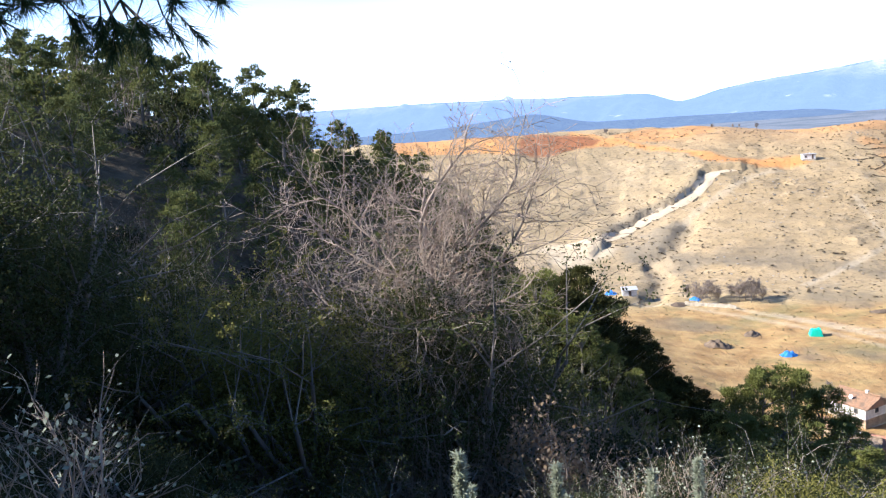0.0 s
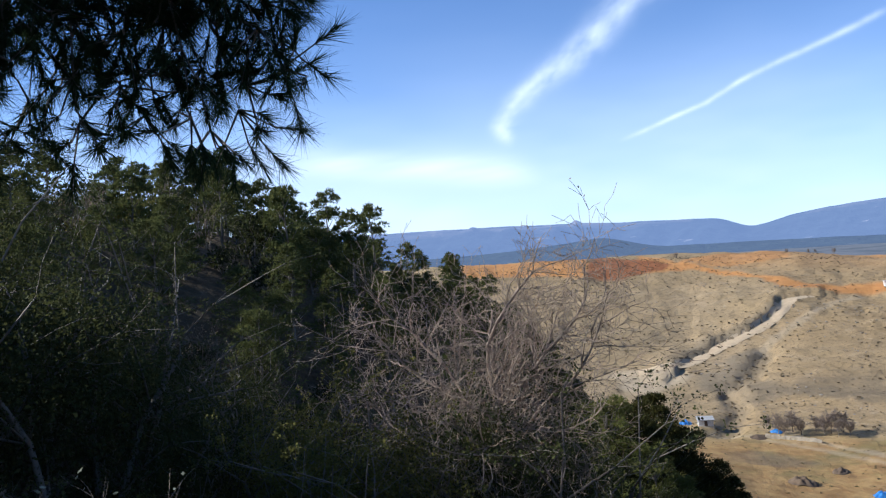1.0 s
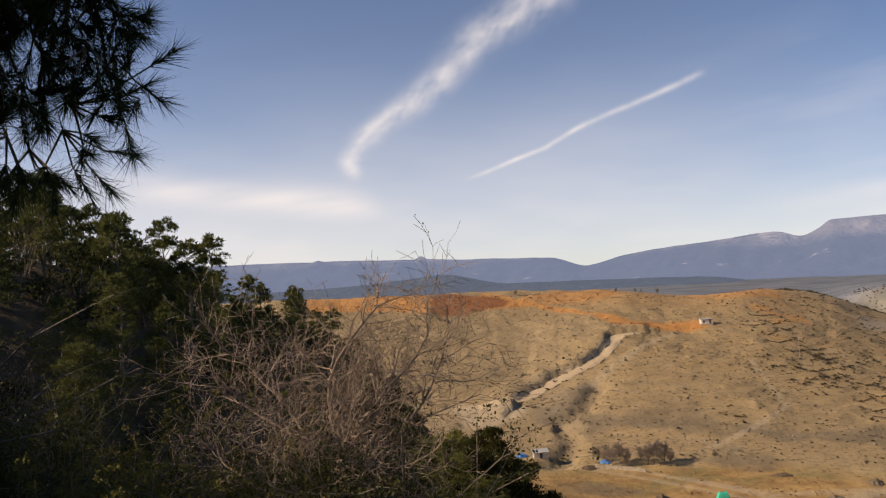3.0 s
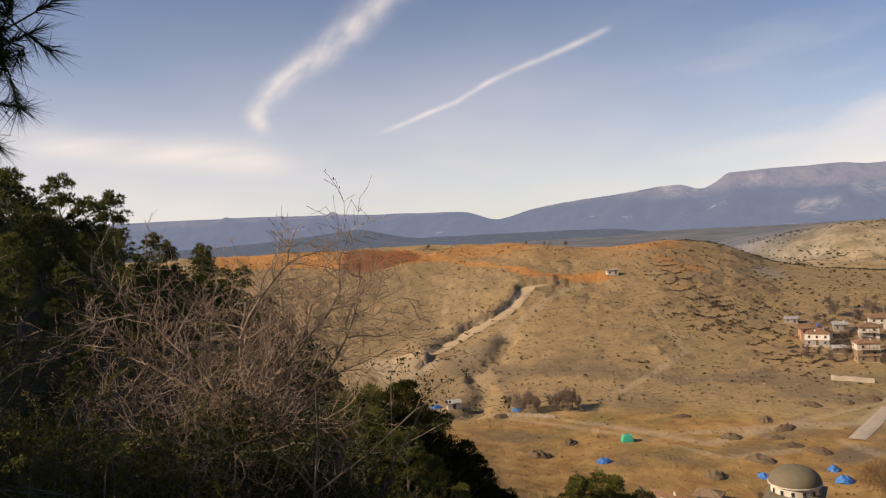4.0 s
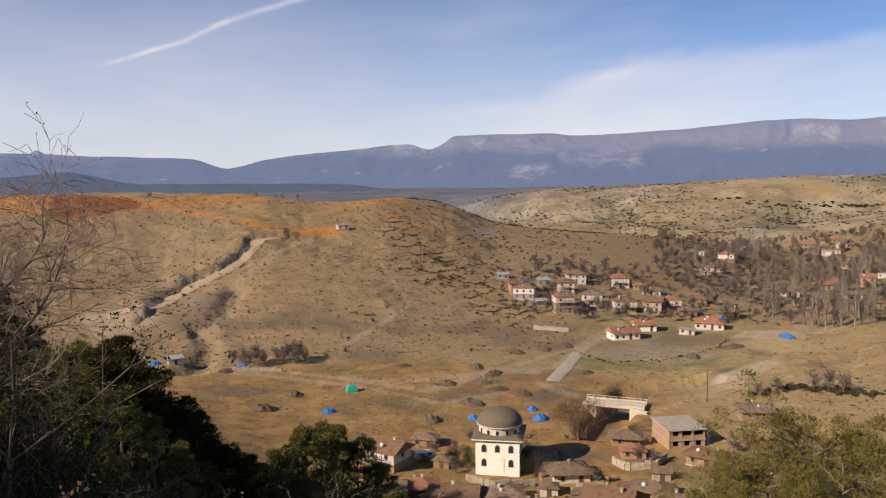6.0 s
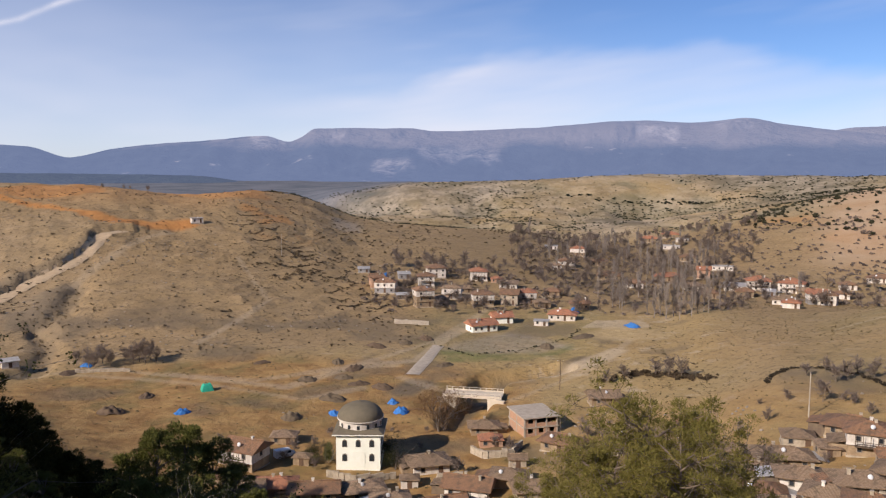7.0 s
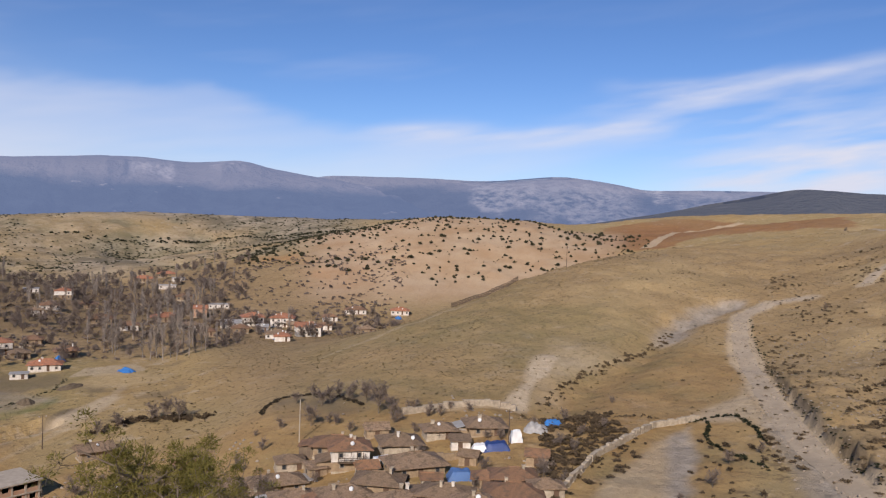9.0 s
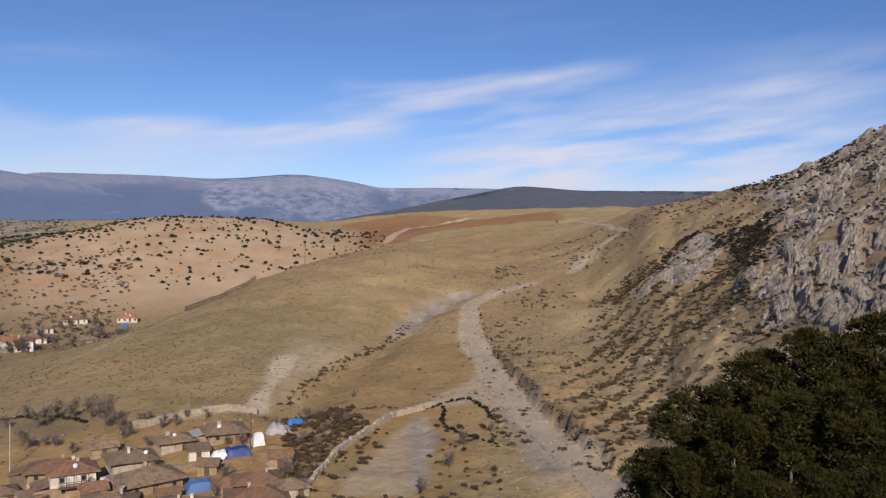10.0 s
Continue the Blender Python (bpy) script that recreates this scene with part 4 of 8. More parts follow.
M_ROOF_OLD = tile_roof("old_brown_tiles", (0.31, 0.205, 0.12), (0.39, 0.275, 0.18), (0.19, 0.135, 0.085))
M_ROOF_RED = tile_roof("red_clay_tiles", (0.60, 0.26, 0.13), (0.42, 0.18, 0.10), (0.32, 0.16, 0.10))
M_ROOF_RUST = tile_roof("rusty_clay_tiles", (0.38, 0.205, 0.11), (0.30, 0.17, 0.095), (0.19, 0.125, 0.08))
M_TIN = plain("grey_sheet_metal", (0.50, 0.48, 0.45), (0.34, 0.32, 0.29), 1.0, 0.7, 0.1)
M_GLASS = plain("dark_window_glass", (0.03, 0.035, 0.04), (0.05, 0.055, 0.06), 1.0, 0.12, bump=0)
M_FRAME = plain("worn_window_frame", (0.36, 0.31, 0.25), (0.24, 0.19, 0.14), 2.0, vary=0.6)
M_DOOR = plain("brown_door", (0.17, 0.10, 0.06), (0.11, 0.07, 0.045), 2.0)
M_DISH = plain("white_enamel", (0.82, 0.82, 0.80), (0.7, 0.7, 0.68), 2.0, 0.4, bump=0)
M_LEAD = plain("dull_lead_dome", (0.19, 0.16, 0.105), (0.15, 0.125, 0.085), 0.7, 0.85, 0.0)
M_BLUE = plain("blue_tarpaulin", (0.045, 0.17, 0.46), (0.06, 0.22, 0.52), 0.8, 0.5)
M_FADED = plain("faded_blue_tarpaulin", (0.07, 0.15, 0.34), (0.11, 0.20, 0.40), 0.8, 0.6)
M_NAVY = plain("dark_blue_tarpaulin", (0.025, 0.05, 0.17), (0.035, 0.07, 0.22), 0.8, 0.5)
M_GREEN = plain("green_tarpaulin", (0.03, 0.42, 0.27), (0.04, 0.48, 0.32), 0.8, 0.5)
M_SHEET = plain("white_plastic_sheet", (0.82, 0.82, 0.80), (0.66, 0.66, 0.64), 0.8, 0.5)
M_PALE = plain("pale_bridge_concrete", (0.70, 0.61, 0.47), (0.56, 0.47, 0.35), 0.8)
M_EARTH = plain("heaped_earth_and_dung", (0.10, 0.066, 0.04), (0.17, 0.115, 0.07), 0.9)
M_HAY = plain("weathered_hay", (0.17, 0.125, 0.075), (0.11, 0.08, 0.05), 0.9)
M_METAL = plain("car_paint_white", (0.75, 0.75, 0.74), (0.68, 0.68, 0.67), 1.0, 0.3, bump=0)

_cache = {}


def cached(key, make):
    if key not in _cache:
        _cache[key] = make()
    return _cache[key]


def window_meshes(w, h):
    def frame_mesh():
        bm = bmesh.new()
        ring = []
        for y in (-0.09, 0.08):
            for m in (0.1, -0.05):
                ring.append([bm.verts.new((sx * (w / 2 + m), y, h / 2 + sz * (h / 2 + m))) for sx, sz in ((-1, -1), (1, -1), (1, 1), (-1, 1))])
        fo, fi, bo, bi = ring
        for i in range(4):
            j = (i + 1) % 4
            for p, q in ((fo, fi), (fi, bi), (bi, bo), (bo, fo)):
                bm.faces.new((p[i], p[j], q[j], q[i]))
        return finish("window", bm, M_FRAME)

    def pane_mesh():
        bm = bmesh.new()
        box(bm, 0, 0.02, 0, w, 0.08, h)
        return finish("pane", bm, M_GLASS)
    return cached(("frame", w, h), frame_mesh), cached(("pane", w, h), pane_mesh)


def add_window(parent, x, y, z, turn, w=1.0, h=1.25):
    f, p = window_meshes(w, h)
    win = shared("window", f, parent, (x, y, z), turn)
    shared("pane", p, win)


def roof_mesh(kind, w, d, h, rise, over, rng):
    """A solid roof with eaves: hip, gable, shed or flat."""
    bm = bmesh.new()
    W, D, t = w / 2 + over, d / 2 + over, 0.2
    sag = [rng.uniform(-0.12, 0.06) for _ in range(6)]
    if kind == "hip":
        r = max(0.3, (w - d) / 2)
        top = [(-W, -D, h + sag[0]), (W, -D, h + sag[1]), (W, D, h + sag[2]), (-W, D, h + sag[3]), (-r, 0, h + rise + sag[4]), (r, 0, h + rise + sag[5])]
        faces = [(0, 1, 5, 4), (1, 2, 5), (2, 3, 4, 5), (3, 0, 4)]
    elif kind == "gable":
        top = [(-W, -D, h), (W, -D, h), (W, D, h), (-W, D, h), (-W, 0, h + rise + sag[4]), (W, 0, h + rise + sag[5])]
        faces = [(0, 1, 5, 4), (2, 3, 4, 5), (1, 2, 5), (3, 0, 4)]
    elif kind == "shed":
        top = [(-W, -D, h), (W, -D, h + sag[1]), (W, D, h + rise), (-W, D, h + rise + sag[0])]
        faces = [(0, 1, 2, 3)]
    else:
        top = [(-W, -D, h), (W, -D, h), (W, D, h), (-W, D, h)]
        faces = [(0, 1, 2, 3)]
    up = [bm.verts.new((x, y, z + t)) for x, y, z in top]
    dn = [bm.verts.new((x, y, z)) for x, y, z in top[:4]]
    for f in faces:
        bm.faces.new([up[i] for i in f])
    bm.faces.new(dn[::-1])
    for i in range(4):
        bm.faces.new((dn[i], dn[(i + 1) % 4], up[(i + 1) % 4], up[i]))
    bmesh.ops.subdivide_edges(bm, edges=bm.edges, cuts=2, use_grid_fill=True)
    for v in bm.verts:
        v.co.z += 0.10 * noise.noise(v.co * 0.55 + Vector((sag[0] * 90, 0, 0)))
    return bm


WALLS = {"white": M_WHITE, "cream": M_CREAM, "mud": M_MUD, "stone": M_STONE, "brick": M_BRICK, "grey": M_GREY, "dark": M_SHED}
ROOFS = {"old": M_ROOF_OLD, "red": M_ROOF_RED, "rust": M_ROOF_RUST, "tin": M_TIN}
WORDS = {"white": "white-plastered", "cream": "cream-painted", "mud": "mud-plastered", "stone": "rubble-stone", "brick": "bare red-brick", "grey": "bare grey cement", "dark": "dark timber-boarded",
         "old": "sagging brown tiled roof", "red": "bright red tiled roof", "rust": "rust-brown tiled roof", "tin": "grey sheet-metal roof"}


def dish(parent, x, y, z, turn):
    def mesh():
        bm = bmesh.new()
        bmesh.ops.create_uvsphere(bm, u_segments=10, v_segments=6, radius=0.45, matrix=Matrix.Translation((0, -0.1, 0.75)) @ Matrix.Rotation(radians(65), 4, 'X') @ Matrix.Diagonal((1, 1, 0.28, 1)))
        tube(bm, (0, 0, 0), (0, 0, 0.75), 0.05, 0.05, 5)
        tube(bm, (0, -0.1, 0.75), (0, -0.75, 0.95), 0.03, 0.03, 4)
        return finish("satellite_dish", bm, M_DISH, True)
    shared("satellite_dish", cached("dish", mesh), parent, (x, y, z), turn, "white round satellite dish")


def house(az, d, w, dp, floors, turn, style, seed, roof_kind="hip", group="village houses"):
    """A village house: plinth, walls per storey, roof, windows, door, chimney, and what hangs on it."""
    rng = random.Random(seed)
    if seed < 300:
        w, dp = w * 0.73, dp * 0.74
    else:
        w, dp = w * 0.9, dp * 0.9
    lower, upper, roof = style.split()
    small = floors == 1 and w < 6
    word = "small " if small else ("two-storey " if floors == 2 else ("three-storey " if floors == 3 else "low "))
    h = thing("shed" if small else "house", az, d, turn, word + WORDS[upper] + (" shed" if small else " house") + " with a " + WORDS[roof], "shed" if small else "house", group, 0.3 if seed >= 300 else 0.6)
    fh = (2.5 if seed >= 300 else 2.15) if not small else 1.9
    bm = bmesh.new()
    box(bm, 0, 0, -3.0, w + 0.35, dp + 0.35, 3.45)
    part("plinth", bm, M_STONE, h)
    z = 0.45
    for f in range(floors):
        top = f == floors - 1
        out = 0.35 if (f and lower != upper) else 0.0
        bm = bmesh.new()
        box(bm, 0, -out / 2, z, w + out, dp + out, fh)
        if f:
            box(bm, 0, -out / 2, z - 0.12, w + out + 0.15, dp + out + 0.15, 0.2)
        part("wall", bm, WALLS[upper if (top or floors == 1) else lower], h)
        n = max(1, int(w / 2.7))
        yf = -(dp + out) / 2 - out / 2
        for k in range(n):
            x = (k + 0.5 - n / 2) * w / n + rng.uniform(-0.15, 0.15)
            if f == 0 and k == n // 2:
                bm = bmesh.new()
                box(bm, x, yf - 0.03, z, 1.0, 0.12, fh - 0.25)
                box(bm, x, yf - 0.05, z + fh - 0.25, 1.25, 0.16, 0.12)
                part("door", bm, M_DOOR, h)
            elif rng.random() < 0.85:
                add_window(h, x, yf - 0.03, z + 0.8, 0, 0.8, 0.95)
        m = max(1, int(dp / 3.6))
        for s in (-1, 1):
            for k in range(m):
                if rng.random() < 0.7:
                    add_window(h, s * ((w + out) / 2 + 0.03), (k + 0.5 - m / 2) * dp / m - out / 2, z + 0.8, s * math.pi / 2, 0.8, 0.95)
        z += fh
    if floors > 1 and upper == "white" and rng.random() < 0.75:
        # open gallery in front of the upper floor
        bm = bmesh.new()
        yb = -dp / 2 - 0.75
        box(bm, 0, yb, z - fh - 0.15, w * 0.7, 1.3, 0.15)
        for k in range(5):
            tube(bm, ((k / 4 - 0.5) * w * 0.68, yb - 0.6, z - fh), ((k / 4 - 0.5) * w * 0.68, yb - 0.6, z), 0.07, 0.07, 5)
        box(bm, 0, yb - 0.6, z - fh + 0.85, w * 0.7, 0.08, 0.1)
        box(bm, 0, yb - 0.6, z - fh + 0.4, w * 0.7, 0.06, 0.08)
        part("balcony", bm, M_TIMBER, h, "timber gallery with posts")
    if seed < 300 and not small and rng.random() < 0.7:
        s, lw, ld = rng.choice((-1, 1)), rng.uniform(2.2, 3.6), dp * rng.uniform(0.5, 0.85)
        bm = bmesh.new()
        box(bm, s * (w / 2 + lw / 2), 0.2, -2.0, lw, ld, 4.0)
        lean = part("lean_to", bm, WALLS[rng.choice(("mud", "stone", "dark"))], h, "low lean-to store")
        bm = bmesh.new()
        vs = [bm.verts.new((s * (w / 2 + x), 0.2 + y * (ld / 2 + 0.3), zz)) for x, y, zz in ((0.02, -1, 2.75), (lw + 0.35, -1, 2.05), (lw + 0.35, 1, 2.05), (0.02, 1, 2.75))]
        v2 = [bm.verts.new((v.co.x, v.co.y, v.co.z + 0.14)) for v in vs]
        bm.faces.new(v2)
        bm.faces.new(vs[::-1])
        for i in range(4):
            bm.faces.new((vs[i], vs[(i + 1) % 4], v2[(i + 1) % 4], v2[i]))
        part("roof", bm, rng.choice((M_ROOF_OLD, M_TIN, M_ROOF_RUST)), lean)
    rise = {"hip": 0.24 * dp, "gable": 0.27 * dp, "shed": 0.14 * dp, "flat": 0.0}[roof_kind]
    over = 0.4 if small else ((0.95 if seed < 300 else 0.7) if roof != "tin" else 0.4)
    rf = part("roof", roof_mesh(roof_kind, w, dp, z, rise, over, rng), ROOFS[roof], h)
    if roof_kind in ("hip", "gable"):
        r = (w - dp) / 2 if roof_kind == "hip" else w / 2 + over
        if r > 0.5:
            bm = bmesh.new()
            tube(bm, (-r, 0, z + rise + 0.2), (r, 0, z + rise + 0.2), 0.16, 0.16, 6)
            part("ridge", bm, ROOFS[roof], rf)
    if not small:
        for k in range(rng.choice((1, 1, 2))):
            cx, cy = rng.uniform(-w * 0.3, w * 0.3), rng.uniform(-dp * 0.2, dp * 0.25)
            bm = bmesh.new()
            box(bm, cx, cy, z, 0.5, 0.5, rise + 0.6)
            box(bm, cx, cy, z + rise + 0.6, 0.62, 0.62, 0.12)
            part("chimney", bm, M_WHITE if rng.random() < 0.3 else M_STONE, h)
        if rng.random() < 0.4:
            dish(h, rng.uniform(-w * 0.3, w * 0.3), -dp * rng.uniform(0.2, 0.4), z + rise * 0.35, rng.uniform(-0.6, 0.6))
    return h


# old quarter below the grassy hill: bearing, distance, width, depth, storeys, turn
OLD = [(58.1, 168, 8, 7, 1, 8), (57.2, 157, 13, 7, 1, 14), (61.4, 173, 13, 9, 1, -6), (62.3, 163, 10, 8, 2, 5), (65.9, 170, 11, 9, 1, 12), (67.0, 155, 14, 10, 1, 20),
       (68.7, 178, 9, 7, 1, 14), (72.0, 181, 11, 9, 1, 12), (72.2, 147, 6.5, 6, 1, 0), (74.2, 147, 10, 7, 1, 8), (69.4, 138, 11, 8, 1, -14)]
for k, (a, d, w, dp, fl, tn) in enumerate(OLD):
    house(a, d, w, dp, fl, tn, ("mud stone old", "stone mud old", "mud mud rust", "mud white rust", "stone stone old", "mud mud old")[k % 6], 100 + k)
OLD_NEAR = [(62.0, 143, 11, 8, 1, 18), (64.5, 147, 11, 8, 1, -10), (74.3, 138, 12, 8, 1, 4), (58.4, 146, 10, 7, 1, 10), (66.0, 137, 10, 8, 1, 25), (60.2, 137, 9, 7, 1, -8),
            (63.6, 156, 5.5, 5, 1, 12), (70.3, 170, 5.5, 5, 1, 6), (71.0, 160, 5, 4.5, 1, -12), (59.9, 161, 5, 5, 1, 20), (68.3, 146, 5, 4, 1, 3), (71.6, 133, 9, 7, 1, 10)]
for k, (a, d, w, dp, fl, tn) in enumerate(OLD_NEAR):
    house(a, d, w, dp, fl, tn, ("mud mud old", "stone mud old", "mud stone rust", "mud white old")[k % 4], 130 + k, "hip" if w > 6 else ("gable", "shed")[k % 2])
OLD_EDGE = [(55.4, 150, 9, 7, 1, 15), (54.2, 163, 8, 6, 1, -5), (56.0, 140, 9, 8, 1, 5), (53.3, 146, 9, 7, 2, 0), (64.2, 181, 7, 5.5, 1, 10), (75.9, 160, 6, 5, 1, 0), (76.6, 141, 8, 6, 1, 12), (57.3, 133, 9, 7, 1, 20),
            (62.8, 133, 10, 7, 1, 0)]
for k, (a, d, w, dp, fl, tn) in enumerate(OLD_EDGE):
    house(a, d, w, dp, fl, tn, ("stone stone old", "mud mud old", "mud mud rust")[k % 3], 160 + k, "hip" if w > 7 else "gable")

# houses round the domed prayer hall and the bridge
FOOT_ROWS = [(19.2, 176, 10, 9, 2, -35), (21.9, 191, 8, 6, 1, -12), (21.2, 160, 10, 7, 1, -8), (24.0, 157, 12, 7, 1, -4), (27.6, 158, 10, 7, 1, 10), (32.4, 172, 11, 9, 1, 14),
             (35.4, 158, 12, 8, 1, -12), (36.5, 195, 9, 6.5, 1, 4), (37.0, 186, 7.5, 5.5, 1, 6), (42.3, 182, 12, 8, 1, -20), (45.1, 217, 10, 7, 1, 15), (31.0, 163, 5, 4, 1, 0)]
for k, (a, d, w, dp, fl, tn) in enumerate(FOOT_ROWS):
    house(a, d, w, dp, fl, tn, ("mud white rust", "stone mud old", "mud brick red", "stone mud rust", "mud mud old", "stone white old")[k % 6], 200 + k, "gable" if k in (0, 3, 6, 10) else "hip")
FOOT_MORE = [(17.4, 166, 8, 6, 1, -20), (19.0, 158, 9, 7, 1, 0), (29.6, 152, 9, 7, 1, 8), (33.6, 149, 10, 7, 1, 18), (38.4, 162, 9, 7, 1, -8), (40.2, 155, 10, 7, 1, 10),
             (43.6, 172, 9, 6, 1, 0), (46.3, 178, 9, 7, 2, 10), (49.3, 172, 9, 7, 1, -6), (51.2, 185, 8, 6, 1, 10), (23.2, 176, 5, 4, 1, -20), (39.0, 172, 5, 4, 1, 5)]
for k, (a, d, w, dp, fl, tn) in enumerate(FOOT_MORE):
    house(a, d, w, dp, fl, tn, ("mud mud rust", "stone mud old", "mud stone old")[k % 3], 230 + k, "gable" if k % 2 else "hip")

# newer quarter further up the valley
def quarter(rows, seed, group):
    for k, (a, d, w, dp, fl, tn, style, kind) in enumerate(rows):
        house(a, d, w, dp, fl, tn, style, seed + k, kind, group)


quarter([(32.9, 431, 11, 9, 2, 8, "white white rust", "hip"), (29.3, 390, 11, 9, 2, -10, "grey white rust", "hip"), (28.6, 399, 7, 7, 2, 12, "brick brick rust", "gable"),
         (32.2, 408, 9, 8, 2, 4, "white white rust", "hip"), (32.0, 362, 9, 8, 3, 15, "mud white rust", "hip"), (34.1, 382, 10, 8, 2, -6, "grey white old", "hip"),
         (36.0, 430, 10, 9, 2, 4, "white white red", "hip"), (36.3, 369, 10.5, 8.5, 2, 10, "mud white rust", "hip")], 300, "upper village houses")
quarter([(38.3, 372, 9, 8, 2, -8, "stone stone rust", "gable"), (39.5, 377, 9, 8, 2, 6, "grey white red", "hip"), (36.25, 316, 12, 8, 1, 24, "cream cream red", "gable"), (37.7, 332, 9, 7.5, 1, 16, "cream cream red", "gable"),
         (40.6, 328, 6.5, 4.5, 1, -4, "white white tin", "flat"), (42.1, 338, 12.5, 7.5, 1, -6, "white white red", "hip"), (43.3, 364, 9.5, 8, 1, 0, "mud mud rust", "hip"), (30.6, 421, 7, 6, 1, 8, "grey grey tin", "shed"),
         (37.3, 427, 6.5, 6, 1, 0, "brick brick red", "hip")], 310, "upper village houses")
quarter([(38.2, 412, 10, 7.5, 1, -5, "mud white old", "shed"), (30.5, 377, 6.4, 5, 1, 10, "dark dark tin", "shed"), (33.4, 372, 6.4, 5, 1, -14, "mud mud old", "gable"), (27.7, 428, 6.6, 5.5, 1, 0, "grey grey tin", "shed"),
         (35.0, 396, 6.6, 5.5, 1, 14, "stone mud old", "gable"), (40.6, 366, 8, 7, 1, 8, "mud mud old", "hip"), (41.4, 395, 8, 7, 1, -10, "stone mud rust", "hip")], 420, "upper village houses")
quarter([(41.2, 580, 10, 8, 1, 0, "white white tin", "flat"), (43.1, 570, 11, 8, 2, -8, "mud white red", "hip"), (42.3, 508, 11, 8, 1, 10, "white white rust", "hip"), (41.5, 483, 8, 7, 1, 6, "white white old", "hip"),
         (50.2, 641, 10, 7, 1, 8, "white white tin", "flat"), (49.5, 615, 13, 8, 1, 0, "white white tin", "flat"), (48.0, 668, 16, 9, 1, 0, "mud mud red", "hip"), (49.4, 676, 15, 8, 1, 4, "mud mud red", "hip"),
         (44.6, 531, 11, 8, 1, 0, "mud mud rust", "hip")], 330, "far village houses")
quarter([(49.4, 468, 17, 9, 1, 4, "mud mud red", "hip"), (51.7, 484, 8, 7, 2, -4, "brick brick red", "gable"), (52.9, 511, 14, 7, 1, 0, "white white tin", "flat"), (51.1, 438, 11, 8, 1, 10, "mud white old", "hip"),
         (53.8, 446, 13, 8, 1, 4, "stone white tin", "shed"), (45.3, 466, 14, 9, 1, -4, "mud mud rust", "hip"), (47.1, 437, 10, 8, 1, 0, "mud white rust", "hip"), (50.6, 553, 11, 8, 1, 0, "mud mud rust", "hip")], 340, "far village houses")
quarter([(55.2, 452, 13, 10, 2, 6, "white white red", "hip"), (57.3, 450, 14, 10, 2, -6, "white white red", "hip"), (58.8, 414, 9, 8, 2, 12, "grey white red", "gable"), (59.5, 412, 9, 8, 2, -8, "white white rust", "hip"),
         (56.9, 404, 12, 8, 1, 0, "white white old", "hip"), (57.3, 388, 8, 6, 1, 0, "mud white red", "hip"), (62.4, 489, 14, 8, 1, 4, "white white rust", "hip"), (65.6, 489, 12, 8, 1, 0, "white white red", "hip"),
         (60.6, 468, 9, 7, 1, 8, "white white rust", "hip")], 360, "far village houses")
quarter([(54.4, 428, 9, 8, 1, 4, "mud mud rust", "hip"), (60.3, 440, 8, 7, 1, 0, "mud white rust", "hip"), (63.2, 424, 9, 7, 1, 12, "mud mud old", "hip"), (52.2, 415, 8, 7, 1, 0, "stone mud rust", "hip"),
         (58.1, 440, 8, 7, 1, 0, "mud mud old", "gable"), (55.9, 432, 7, 6, 1, 0, "grey grey tin", "shed")], 380, "far village houses")
# lone white hut on the bare hill, and a low store by the stream
house(16.2, 480, 7.2, 6.0, 1, 10, "white white tin", 400, "flat")
house(4.4, 287, 5.5, 4, 1, 8, "stone white tin", 401, "shed")


def brick_block():
    """Unfinished building: concrete frame, brick infill, open floor under a flat slab."""
    h = thing("building", 40.1, 196.5, 24, "unfinished two-storey red-brick building with a flat slab", "building", drop=0.4)
    w, dp, fh = 9.0, 10.0, 2.5
    bm = bmesh.new()
    box(bm, 0, 0, -2.5, w, dp, 2.6)
    part("plinth", bm, M_CONCRETE, h)
    for f in range(2):
        z = 0.1 + f * fh
        bm = bmesh.new()
        box(bm, 0, 0, z + fh - 0.28, w + (0.9 if f == 1 else 0.3), dp + (0.9 if f == 1 else 0.3), 0.3)
        part("slab", bm, M_CONCRETE, h)
        for i in range(4):
            for j in range(3):
                if 0 < i < 3 and j == 1:
                    continue
                bm = bmesh.new()
                box(bm, (i / 3 - 0.5) * (w - 0.4), (j / 2 - 0.5) * (dp - 0.4), z, 0.4, 0.4, fh - 0.28)
                part("column", bm, M_CONCRETE, h)
        bm = bmesh.new()
        for s in (-1, 1):
            box(bm, s * (w / 2 - 0.2), 0, z, 0.2, dp - 0.8, fh - 0.3)
        box(bm, 0, dp / 2 - 0.2, z, w - 0.8, 0.2, fh - 0.3)
        part("brick_wall", bm, M_BRICK, h)
        for i in range(3):
            cx = ((i + 0.5) / 3 - 0.5) * (w - 0.4)
            if f == 1 and i != 0:
                panels = [(cx, w / 3 - 0.6, 0.9)]
            else:
                panels = [(cx - 1.1, 1.0, fh - 0.3), (cx + 1.15, 0.8, fh - 0.3), (cx + 0.07, 1.34, 0.9)]
            for px, pw, ph in panels:
                bm = bmesh.new()
                box(bm, px, -dp / 2 + 0.2, z, pw, 0.2, ph)
                part("brick_panel", bm, M_BRICK, h)


brick_block()


